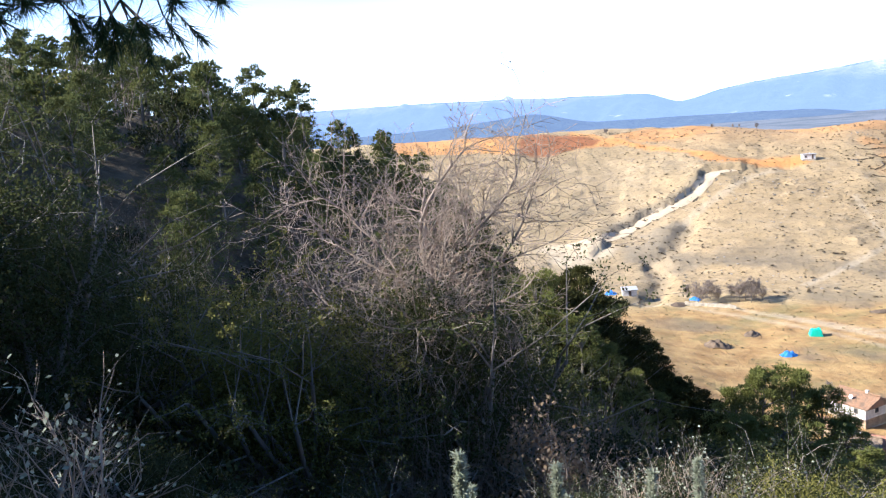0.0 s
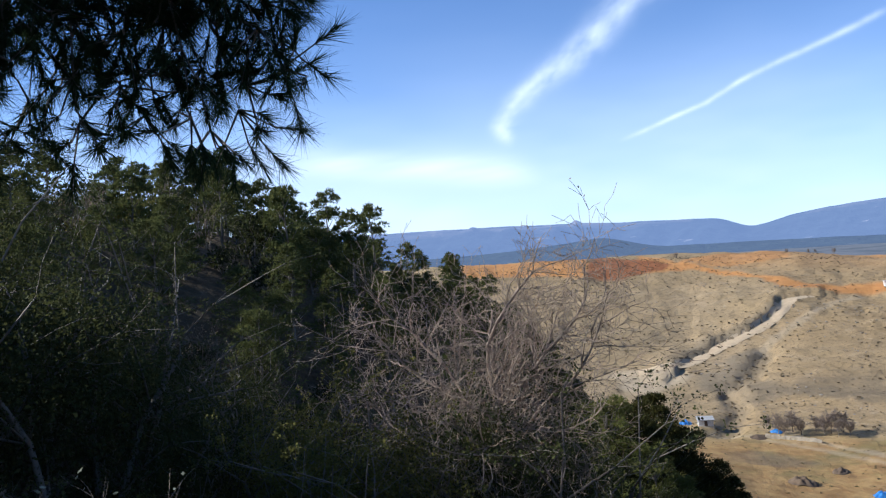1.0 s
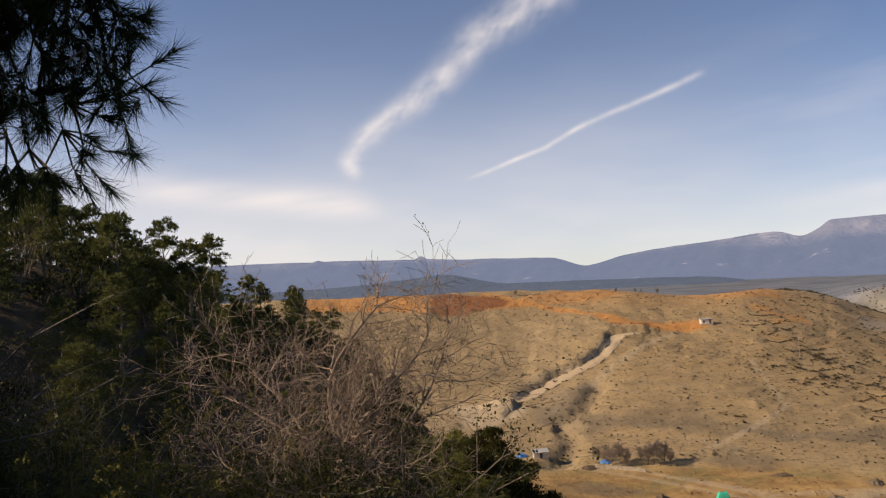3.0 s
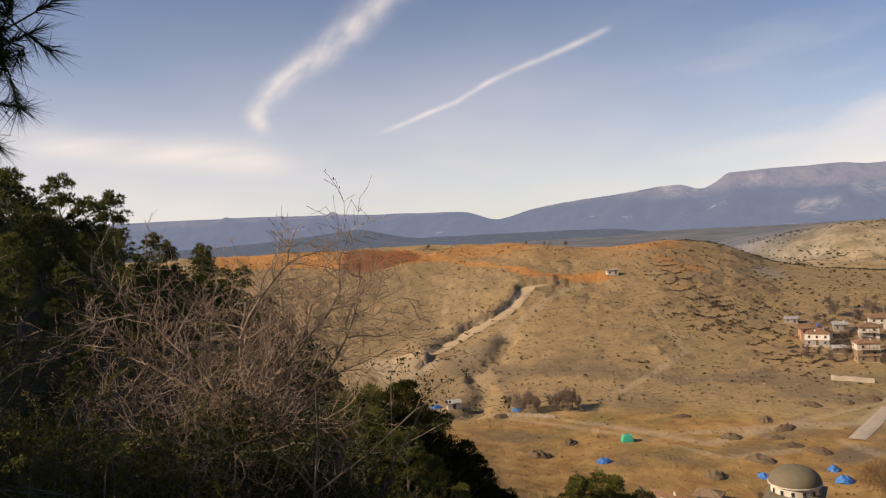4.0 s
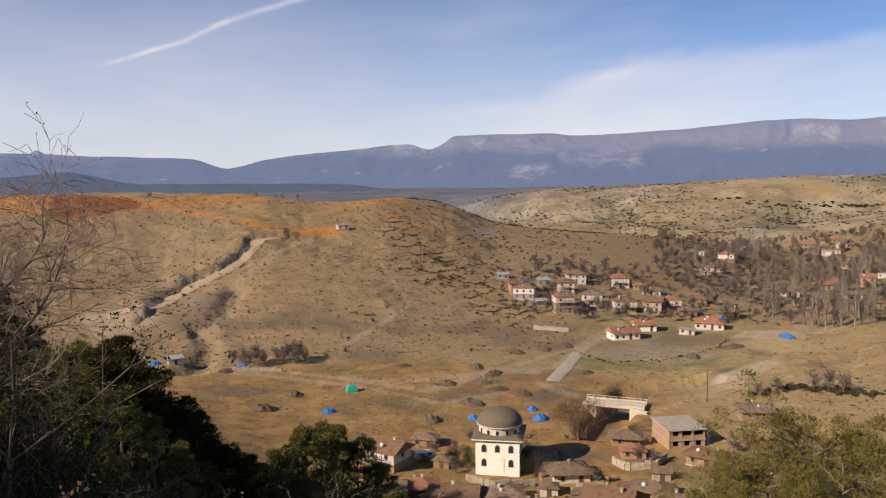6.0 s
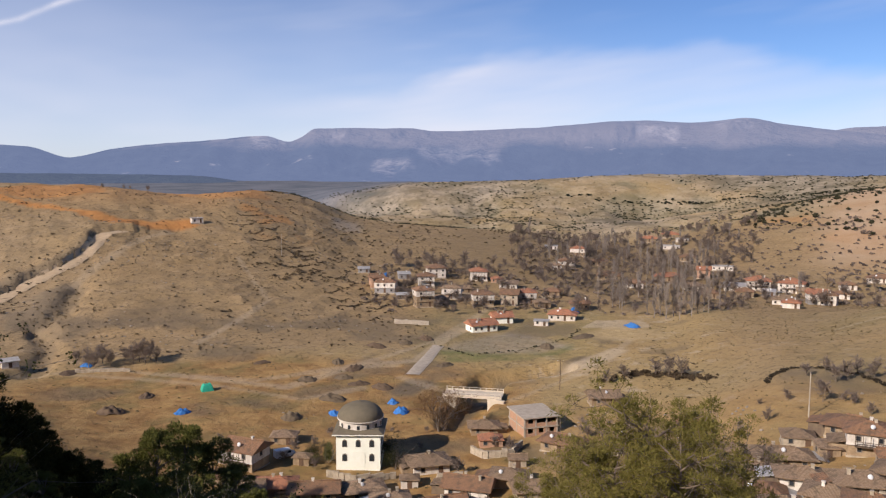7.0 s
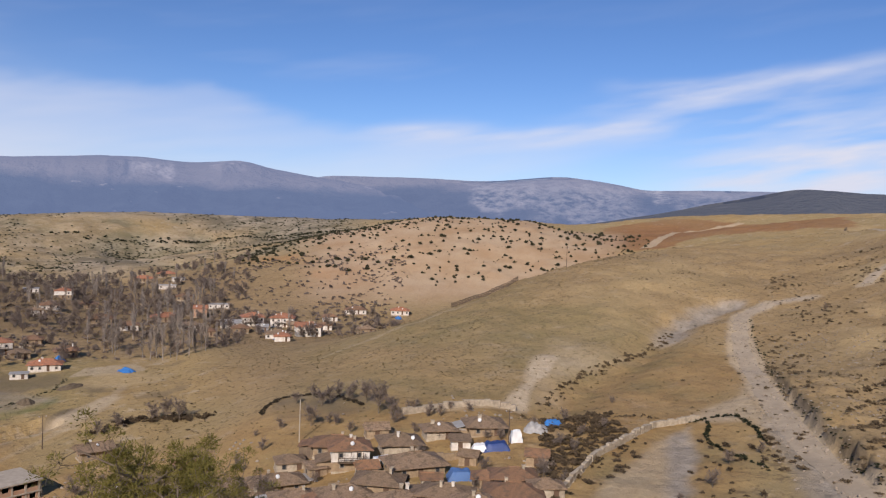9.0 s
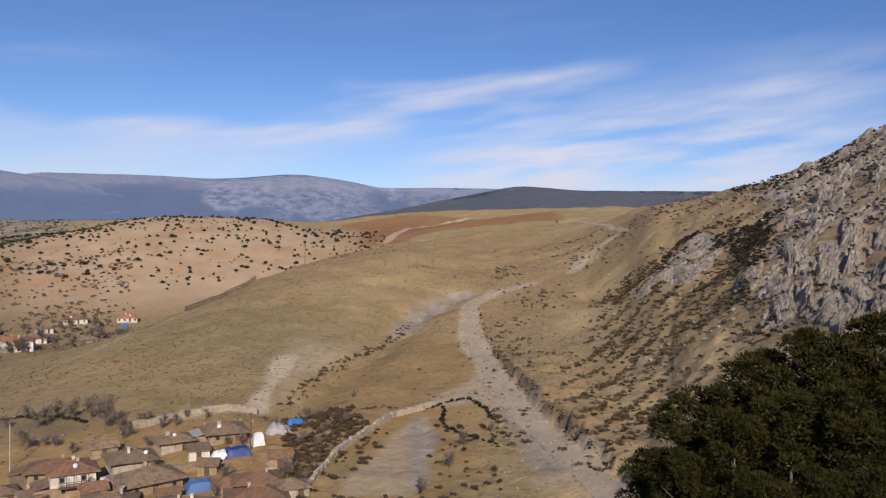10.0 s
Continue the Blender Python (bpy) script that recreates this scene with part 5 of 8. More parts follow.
def prayer_hall():
    """Square domed village mosque."""
    h = thing("mosque", 27.4, 177, -6, "cream-painted square mosque with a dull grey dome", "mosque")
    w, dp, hh = 9.8, 10.5, 8.0
    bm = bmesh.new()
    box(bm, 0, 0, -2.5, w, dp, hh + 2.5)
    part("wall", bm, M_CREAM, h)
    bm = bmesh.new()
    box(bm, 0, 0, hh, w + 1.6, dp + 1.6, 0.22)
    box(bm, 0, 0, hh - 0.25, w + 0.6, dp + 0.6, 0.25)
    part("cornice", bm, M_CREAM, h)
    bm = bmesh.new()
    vs = [bm.verts.new((x * (w / 2 + 0.8), y * (dp / 2 + 0.8), hh + 0.23)) for x, y in ((-1, -1), (1, -1), (1, 1), (-1, 1))]
    v2 = [bm.verts.new((x * 4.4, y * 4.6, hh + 0.9)) for x, y in ((-1, -1), (1, -1), (1, 1), (-1, 1))]
    for i in range(4):
        bm.faces.new((vs[i], vs[(i + 1) % 4], v2[(i + 1) % 4], v2[i]))
    bm.faces.new(v2)
    part("roof", bm, M_LEAD, h, "low lead-covered roof round the drum")
    bm = bmesh.new()
    bmesh.ops.create_cone(bm, cap_ends=True, segments=40, radius1=4.8, radius2=4.8, depth=2.1, matrix=Matrix.Translation((0, 0, hh + 1.5)))
    drum = part("drum", bm, M_WHITE, h, smooth=False)
    for k in range(14):
        a = 2 * math.pi * (k + 0.5) / 14
        bm = bmesh.new()
        box(bm, 4.8 * math.cos(a), 4.8 * math.sin(a), hh + 0.95, 0.14, 0.6, 0.9, a)
        part("window", bm, M_GLASS, drum)
    bm = bmesh.new()
    bmesh.ops.create_cone(bm, cap_ends=True, segments=40, radius1=5.3, radius2=5.3, depth=0.22, matrix=Matrix.Translation((0, 0, hh + 2.6)))
    part("rim", bm, M_WHITE, h)
    bm = bmesh.new()
    prof = [(5.15 * math.cos(t), hh + 2.7 + 3.3 * math.sin(t)) for t in [k * math.pi / 2 / 14 for k in range(15)]]
    rings = [[bm.verts.new((r * math.cos(2 * math.pi * s / 48), r * math.sin(2 * math.pi * s / 48), z)) for s in range(48)] for r, z in prof[:-1]]
    tip = bm.verts.new((0, 0, prof[-1][1]))
    for p, q in zip(rings, rings[1:]):
        for s in range(48):
            bm.faces.new((p[s], p[(s + 1) % 48], q[(s + 1) % 48], q[s]))
    for s in range(48):
        bm.faces.new((rings[-1][s], rings[-1][(s + 1) % 48], tip))
    dome = part("dome", bm, M_LEAD, h, "dull grey-brown dome", smooth=True)
    bm = bmesh.new()
    tube(bm, (0, 0, hh + 5.9), (0, 0, hh + 6.8), 0.08, 0.03, 6)
    bmesh.ops.create_icosphere(bm, subdivisions=1, radius=0.16, matrix=Matrix.Translation((0, 0, hh + 6.3)))
    part("finial", bm, M_LEAD, dome)

    def arch(wd, ht, dep):
        bm = bmesh.new()
        pts = [(-wd / 2, 0), (wd / 2, 0), (wd / 2, ht * 0.62)] + [(wd / 2 * math.cos(t), ht * 0.62 + wd * 0.6 * math.sin(t)) for t in [math.pi * k / 8 for k in range(1, 8)]] + [(-wd / 2, ht * 0.62)]
        f = [bm.verts.new((x, -dep, z)) for x, z in pts]
        b = [bm.verts.new((x, dep, z)) for x, z in pts]
        bm.faces.new(f)
        bm.faces.new(b[::-1])
        for i in range(len(pts)):
            j = (i + 1) % len(pts)
            bm.faces.new((f[i], b[i], b[j], f[j]))
        return bm
    fr = finish("window", arch(1.15, 1.75, 0.06), M_FRAME)
    gl = finish("pane", arch(0.9, 1.5, 0.03), M_GLASS)
    spots = [(-3.0, -dp / 2, 5.2, 0), (0, -dp / 2, 5.2, 0), (3.0, -dp / 2, 5.2, 0), (-3.0, -dp / 2, 2.0, 0), (3.0, -dp / 2, 2.0, 0)]
    for s in (-1, 1):
        spots += [(s * w / 2, y, z, s * math.pi / 2) for y in (-3.2, 0, 3.2) for z in (2.0, 5.2)]
    for x, y, z, t in spots:
        win = shared("window", fr, h, (x, y, z), t)
        shared("pane", gl, win, (0, -0.045, 0.1))
    bm = bmesh.new()
    box(bm, 0, -dp / 2, 0.8, 3.0, 0.16, 3.4)
    part("niche_panel", bm, M_CREAM, h, "plain raised wall panel")


prayer_hall()


def bridge():
    """Concrete road bridge with flared wing walls and a low parapet."""
    h = thing("bridge", 35.6, 222, -9, "pale concrete road bridge over a stream", "bridge")
    h.location.z = 0.4
    bm = bmesh.new()
    box(bm, 0, 2.5, 2.5, 17, 6.5, 0.5)
    part("deck", bm, M_PALE, h)
    for s in (-1, 1):
        bm = bmesh.new()
        box(bm, s * 5.0, 2.5, -2.5, 1.0, 6.0, 5.0)
        part("abutment", bm, M_PALE, h)
        bm = bmesh.new()
        pr = [(s * 4.6, -0.9), (s * 9.4, -2.6), (s * 9.8, -2.0), (s * 5.0, -0.2)]
        hs = [2.95, 2.7, 2.7, 2.95]
        lo = [bm.verts.new((x, y, -2.5)) for x, y in pr]
        hi = [bm.verts.new((x, y, z)) for (x, y), z in zip(pr, hs)]
        bm.faces.new(hi)
        bm.faces.new(lo[::-1])
        for i in range(4):
            bm.faces.new((lo[i], lo[(i + 1) % 4], hi[(i + 1) % 4], hi[i]))
        part("wing_wall", bm, M_PALE, h)
    for y in (-0.55, 5.5):
        par = bmesh.new()
        box(par, 0, y, 3.0, 17, 0.25, 0.35)
        box(par, 0, y, 3.85, 17, 0.12, 0.12)
        par = part("parapet", par, M_PALE, h)
        for k in range(11):
            bm = bmesh.new()
            box(bm, (k / 10 - 0.5) * 16.6, y, 3.3, 0.18, 0.18, 0.6)
            part("post", bm, M_PALE, par)


bridge()


def heap(name, az, d, w, l, ht, material, label, category, turn=0.0, seed=0, boxy=False):
    """A mound or tarpaulin thrown over a stack: a slumped, creased body that meets the ground."""
    x0, y0 = spot(az, d)
    bm = bmesh.new()
    n, a, zb = 16, radians(-az + turn), ground_at(x0, y0)
    g = np.linspace(-1, 1, n + 1)
    U, V = (q.ravel() for q in np.meshgrid(g, g, indexing='ij'))
    X, Y = U * w / 2 * math.cos(a) - V * l / 2 * math.sin(a), U * w / 2 * math.sin(a) + V * l / 2 * math.cos(a)
    r = np.maximum(np.abs(U), np.abs(V)) if boxy else np.hypot(U, V) / 1.15
    prof = 1 - np.maximum(0, (r - 0.62) / 0.38) ** 1.2 if boxy else 1 - r * r
    crease = np.array([noise.noise(Vector((u * 3.0 + seed, v * 3.0, seed * 1.7))) for u, v in zip(U, V)])
    Z = land(x0 + X, y0 + Y) - zb - 0.15 + np.maximum(0.0, prof) * ht * (1 + (0.12 if boxy else 0.6) * crease) + (0.06 if boxy else 0.15) * crease
    vs = [bm.verts.new(p) for p in zip(X, Y, Z)]
    for i in range(n):
        for j in range(n):
            q = i * (n + 1) + j
            bm.faces.new((vs[q], vs[q + n + 1], vs[q + n + 2], vs[q + 1]))
    ob = new(name, finish(name, bm, material, not boxy))
    ob.location = (x0, y0, zb)
    return tagged(ob, label, category)


TARP_WORDS = "crumpled blue tarpaulin over a stack on the valley floor"
for k, (a, d, w, l, t) in enumerate([(3.1, 288, 4.5, 3.5, 1.7), (14.9, 217, 4.5, 3.5, 1.5), (29.8, 221, 3.2, 3, 1.8), (30.4, 213, 5, 4, 2.0), (25.5, 212, 5, 3, 1.2), (47.0, 324, 8, 5, 1.8), (8.9, 279, 4, 3, 1.4),
                                      (76.9, 189, 4.6, 4, 1.9), (57.1, 396, 6, 4, 2.0), (42.9, 352, 5, 4, 3.4), (29.2, 424, 6, 4, 2), (65.5, 478, 6, 4, 2)]):
    heap("tarpaulin", a, d, w, l, t * 0.75, M_BLUE, TARP_WORDS, "tarpaulin", k * 25, k * 3.1)
heap("tarpaulin", 16.6, 238, 3.6, 3.2, 2.0, M_GREEN, "green tarpaulin over a boxy hut on bare ground", "tarpaulin", 10, 4, True)
heap("tarpaulin", 70.4, 150.5, 5.4, 4.2, 1.7, M_FADED, "faded blue tarpaulin stretched over a shed roof", "tarpaulin", 8, 7, True)
heap("tarpaulin", 72.9, 169, 6, 4.4, 1.6, M_NAVY, "dark blue tarpaulin over a lean-to roof", "tarpaulin", 8, 9, True)
heap("plastic_sheet", 71.7, 168, 3.6, 3, 1.4, M_SHEET, "white plastic sheet over a woodpile", "sheet", 4, 11, True)
heap("plastic_sheet", 74.3, 174, 2.8, 2.4, 2.6, M_SHEET, "white plastic sheet draped over a stack", "sheet", 20, 13, True)
heap("rubbish_mound", 75.7, 183, 5.5, 5, 1.9, M_TIN, "pale mound of scrap and plastic by the lane", "mound", 0, 15)
for k, (a, d, w, l, t) in enumerate([(10.3, 221, 7, 5, 2.4), (22.4, 209, 5.5, 5, 2.2), (27.0, 258, 8, 5, 1.6), (25.8, 266, 6, 4, 1.5), (32.2, 300, 7, 5, 1.8), (25.4, 225, 8, 5, 2.0), (27.3, 240, 7, 4, 1.3),
                                      (43.6, 303, 9, 6, 1.6), (7.8, 272, 7, 5, 1.0), (30.7, 293, 6, 5, 1.9), (28.6, 288, 9, 5, 1.7), (23.6, 246, 6, 5, 1.6), (20.4, 268, 6, 3.5, 1.2), (33.6, 262, 7, 4, 1.3), (12.6, 236, 6, 4, 1.4), (41.0, 288, 8, 5, 1.8), (29.0, 236, 7, 5, 1.7), (26.2, 247, 6, 4, 1.5)]):
    heap("haystack" if k % 2 else "earth_mound", a, d, w, l, t * 0.7, M_HAY if k % 2 else M_EARTH, ("weathered brown haystack" if k % 2 else "dark mound of earth and dung") + " on the valley floor",
         "haystack" if k % 2 else "mound", k * 31, k * 5.3)


def stone_wall(pts, ht, thick, material, label, seed=0, name="stone_wall"):
    """A dry stone wall that follows the ground, built of separate courses of rough blocks."""
    L = smooth_line(pts, 1.3)
    x0, y0 = L[0]
    z0 = ground_at(x0, y0)
    rng = random.Random(seed)
    bm = bmesh.new()
    for (ax, ay), (bx, by) in zip(L, L[1:]):
        a = math.atan2(by - ay, bx - ax)
        n = math.hypot(bx - ax, by - ay)
        cx, cy = (ax + bx) / 2, (ay + by) / 2
        zg = ground_at(cx, cy)
        z = -0.3
        while z < ht - 0.1:
            c = rng.uniform(0.35, 0.6)
            off = rng.uniform(-0.08, 0.08)
            box(bm, cx - x0 - off * math.sin(a), cy - y0 + off * math.cos(a), zg - z0 + z, n * rng.uniform(0.85, 1.08), thick * rng.uniform(0.8, 1.15), c, a + rng.uniform(-0.06, 0.06))
            z += c * 0.93
    ob = new(name, finish(name, bm, material))
    ob.location = (x0, y0, z0)
    return tagged(ob, label, "wall")


stone_wall([(77.6, 141), (80.0, 164), (84.0, 194), (86.9, 203)], 1.2, 0.8, M_STONE, "long low dry stone wall beside a bare yard", 1)
stone_wall([(66.0, 197), (70, 203), (74.2, 207)], 1.5, 0.8, M_STONE, "low rubble wall along the lane above the village", 2)
stone_wall([(35.6, 181), (36.6, 177), (38.6, 178), (39.3, 184)], 1.6, 0.6, M_STONE, "curved rubble retaining wall round a yard", 3)
stone_wall([(29.9, 327), (32.4, 324)], 1.6, 0.5, M_CONCRETE, "pale straight garden wall", 4)
stone_wall([(8.2, 272), (11.6, 268)], 0.9, 0.6, M_STONE, "low pale wall by the stream", 5)
stone_wall([(24.9, 168), (27, 165), (30, 167)], 1.3, 0.5, M_STONE, "garden wall of rubble below the mosque", 6)
for k, pts in enumerate([[(57.8, 152), (60, 150), (61.5, 151)], [(63, 140), (65, 139.5)], [(68.5, 161), (70.5, 163)], [(54, 155), (57, 151)], [(66.5, 145), (68.0, 142), (70.5, 142.5)],
                         [(60.5, 169), (63.5, 168.5)], [(42.5, 172), (45.5, 170)], [(33, 166), (35, 165)]]):
    stone_wall(pts, 1.3, 0.55, M_STONE if k % 2 else M_MUD, "short rubble yard wall between village houses", 20 + k)


def pole(az, d, ht, label, arms=1):
    h = thing("utility_pole", az, d, 0, label, "pole", "utility poles")
    bm = bmesh.new()
    tube(bm, (0, 0, -0.5), (0, 0, ht), 0.16, 0.1, 8)
    part("mast", bm, M_TIMBER if arms else M_CONCRETE, h)
    for k in range(arms):
        bm = bmesh.new()
        box(bm, 0, 0, ht - 0.5 - 0.6 * k, 1.8, 0.12, 0.12)
        arm = part("crossarm", bm, M_TIMBER, h)
        for x in (-0.8, 0, 0.8):
            bm = bmesh.new()
            tube(bm, (x, 0, ht - 0.38 - 0.6 * k), (x, 0, ht - 0.15 - 0.6 * k), 0.06, 0.04, 6)
            part("insulator", bm, M_DISH, arm)


for a, d, ht, n in [(77.4, 432, 11, 2), (58.7, 184, 10, 0), (42.0, 232, 9, 1), (21.9, 436, 12, 0), (59.4, 462, 9, 1), (73.8, 171, 8, 1)]:
    pole(a, d, ht, "weathered timber utility pole with crossarm" if n else "pale concrete utility pole", n)


def van(az, d, turn):
    """A white delivery van: body, dark glass, bumper, four wheels."""
    h = thing("van", az, d, turn, "white delivery van parked beside a house", "van", drop=0.0)
    bm = bmesh.new()
    prof = [(-2.4, 0.45), (2.3, 0.45), (2.45, 1.05), (1.7, 1.25), (1.15, 2.05), (-2.35, 2.15), (-2.45, 0.9)]
    a = [bm.verts.new((x, -0.95, z)) for x, z in prof]
    b = [bm.verts.new((x, 0.95, z)) for x, z in prof]
    bm.faces.new(a)
    bm.faces.new(b[::-1])
    for i in range(len(prof)):
        j = (i + 1) % len(prof)
        bm.faces.new((a[i], b[i], b[j], a[j]))
    body = part("body", bm, M_METAL, h)
    for y in (-0.96, 0.96):
        bm = bmesh.new()
        box(bm, 0.75, y, 1.3, 0.9, 0.03, 0.55)
        part("window", bm, M_GLASS, body)
    bm = bmesh.new()
    box(bm, 2.45, 0, 0.4, 0.15, 1.9, 0.3)
    part("bumper", bm, M_SHED, h)
    for x in (-1.5, 1.55):
        for y in (-0.9, 0.9):
            bm = bmesh.new()
            bmesh.ops.create_cone(bm, cap_ends=True, segments=14, radius1=0.36, radius2=0.36, depth=0.24, matrix=Matrix.Translation((x, y, 0.36)) @ Matrix.Rotation(radians(90), 4, 'X'))
            wheel = part("wheel", bm, M_SHED, h)
            bm = bmesh.new()
            bmesh.ops.create_cone(bm, cap_ends=True, segments=10, radius1=0.2, radius2=0.2, depth=0.27, matrix=Matrix.Translation((x, y, 0.36)) @ Matrix.Rotation(radians(90), 4, 'X'))
            part("rim", bm, M_TIN, wheel)


van(21.9, 180, 20)
van(64.9, 160, 35)


# ---- growing things ----
M_BARK = plain("grey_bark", (0.16, 0.13, 0.10), (0.24, 0.20, 0.16), 3.0)
M_PALEBARK = plain("pale_grey_twigs", (0.26, 0.198, 0.14), (0.175, 0.13, 0.092), 3.0)
M_POPLAR = plain("pale_poplar_bark", (0.36, 0.30, 0.245), (0.27, 0.225, 0.18), 3.0)
M_NEEDLE = leafy("pine_needles", (0.08, 0.094, 0.03), (0.16, 0.158, 0.048))
# fresh green, and lighter for low pines: their sunlight put into the colour
M_FRESH_LIT = leafy("fresh_green_needles", (0.13, 0.14, 0.035), (0.23, 0.22, 0.06))
# bough against the sky: its backlit darkness put into the needle colour
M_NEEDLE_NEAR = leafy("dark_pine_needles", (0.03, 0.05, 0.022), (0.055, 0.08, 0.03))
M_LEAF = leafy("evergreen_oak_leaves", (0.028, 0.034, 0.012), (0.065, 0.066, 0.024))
M_OLDPINE = leafy("thin_olive_needles", (0.19, 0.17, 0.042), (0.33, 0.275, 0.075))
M_OAKTWIG = plain("pale_oak_twigs", (0.35, 0.262, 0.19), (0.235, 0.172, 0.122), 3.0)
# lighter copy of evergreen_oak_leaves, sunshine put into the colour
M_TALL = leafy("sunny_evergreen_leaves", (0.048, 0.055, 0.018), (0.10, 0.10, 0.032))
M_OLIVE = leafy("olive_green_leaves", (0.14, 0.13, 0.03), (0.24, 0.21, 0.055))
# needles of pines in shade, the dimness put into the colour
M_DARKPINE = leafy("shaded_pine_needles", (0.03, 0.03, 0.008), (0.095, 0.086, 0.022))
M_DRYLEAF = leafy("dead_brown_leaves", (0.24, 0.15, 0.08), (0.36, 0.25, 0.15))
M_RUSTLEAF = leafy("rusty_brown_leaves", (0.20, 0.12, 0.06), (0.32, 0.20, 0.105))
M_SCRUB = leafy("dark_hill_scrub", (0.03, 0.036, 0.02), (0.065, 0.065, 0.036), 0.9)
M_JUNIPER = leafy("hill_juniper", (0.055, 0.055, 0.03), (0.105, 0.095, 0.055), 0.9)
M_FARSCRUB = leafy("grey_green_scrub", (0.07, 0.072, 0.04), (0.13, 0.12, 0.075), 0.9)
M_BROWNSCRUB = leafy("dry_brown_scrub", (0.17, 0.125, 0.075), (0.25, 0.185, 0.11), 0.9)
M_DARKSCRUB = leafy("grey_brown_scrub", (0.06, 0.048, 0.034), (0.11, 0.088, 0.06), 0.9)
M_BRAMBLE = leafy("dark_bramble", (0.11, 0.08, 0.05), (0.185, 0.135, 0.083), 0.9)
M_TUFT = leafy("dry_grass_tufts", (0.22, 0.165, 0.085), (0.34, 0.27, 0.14), 0.95)
M_TWIGCROWN = leafy("bare_winter_crowns", (0.24, 0.185, 0.145), (0.34, 0.275, 0.225), 0.95)
M_BOULDER = plain("grey_limestone", (0.40, 0.33, 0.25), (0.27, 0.22, 0.165), 0.6)


def mesh_of(name, verts, faces, material, smooth=False):
    """A mesh from arrays: verts (n, 3), faces (m, 3) or (m, 4)."""
    verts, faces = np.asarray(verts, np.float32), np.asarray(faces, np.int32)
    me = bpy.data.meshes.new(name)
    me.vertices.add(len(verts))
    me.vertices.foreach_set("co", verts.ravel())
    me.loops.add(faces.size)
    me.loops.foreach_set("vertex_index", faces.ravel())
    me.polygons.add(len(faces))
    me.polygons.foreach_set("loop_start", np.arange(len(faces), dtype=np.int32) * faces.shape[1])
    me.polygons.foreach_set("use_smooth", np.full(len(faces), smooth))
    me.update()
    me.materials.append(material)
    return me


def unit(v):
    return v / np.maximum(np.linalg.norm(v, axis=-1, keepdims=True), 1e-9)


def needles(centres, per, length, width, rng, spread=1.0, bias=None):
    """Bursts of narrow blades out of each centre."""
    c = np.repeat(centres, per, axis=0)
    v = unit(rng.normal(size=c.shape) + (0 if bias is None else np.repeat(bias, per, axis=0) * spread))
    s = unit(np.cross(v, rng.normal(size=c.shape)))
    ln = length * rng.uniform(0.6, 1.15, (len(c), 1))
    w = width * rng.uniform(0.7, 1.3, (len(c), 1))
    p = np.stack([c - s * w * 0.5, c + s * w * 0.5, c + v * ln], 1).reshape(-1, 3)
    return p, np.arange(len(p)).reshape(-1, 3)


def pads(centres, radii, per, length, width, rng, flat=0.6):
    """Rounded tufts of short blades: each tuft is a flattened dome, dense on its upper side."""
    c, r = np.repeat(centres, per, axis=0), np.repeat(radii, per)[:, None]
    v = unit(rng.normal(size=c.shape) + np.array([0, 0, 0.55]))
    root = c + v * r * np.array([1, 1, flat]) * rng.uniform(0.45, 1.0, (len(c), 1))
    v = unit(v + rng.normal(size=c.shape) * 0.5 + np.array([0, 0, 0.25]))
    s = unit(np.cross(v, rng.normal(size=c.shape)))
    ln, w = length * rng.uniform(0.6, 1.2, (len(c), 1)), width * rng.uniform(0.7, 1.3, (len(c), 1))
    p = np.stack([root - s * w * 0.5, root + s * w * 0.5, root + v * ln], 1).reshape(-1, 3)
    return p, np.arange(len(p)).reshape(-1, 3)


def leaves(centres, size, rng, up=0.4):
    """Small folded leaf blades, one at each centre."""
    v = unit(rng.normal(size=centres.shape) + np.array([0, 0, up]))
    s = unit(np.cross(v, rng.normal(size=centres.shape)))
    ln = size * rng.uniform(0.6, 1.3, (len(centres), 1))
    p = np.stack([centres, centres + v * ln * 0.5 + s * ln * 0.3, centres + v * ln, centres + v * ln * 0.5 - s * ln * 0.3], 1).reshape(-1, 3)
    return p, np.arange(len(p)).reshape(-1, 4)


def twig_paths(rng, start, way, length, depth, kids, bend, out, r, shrink=0.68, steps=4, up=0.0):
    """Grow a limb and its side limbs as short straight pieces: (a, b, r0, r1)."""
    p, d = np.array(start, float), unit(np.array(way, float))
    seg = length / steps
    for k in range(steps):
        d = unit(d + rng.normal(size=3) * bend + np.array([0, 0, up]))
        q = p + d * seg
        r1 = r * (1 - 0.55 / steps)
        out.append((p, q, r, r1, depth))
        p, r = q, r1
        if depth > 0:
            for _ in range(kids if k else max(0, kids - 1)):
                if rng.random() < 0.8:
                    side = unit(np.cross(d, rng.normal(size=3)))
                    twig_paths(rng, p, d * 0.75 + side * rng.uniform(0.5, 0.95), length * shrink * rng.uniform(0.6, 1.1), depth - 1, kids, bend, out, r * 0.55, shrink, max(2, steps - 1), up)


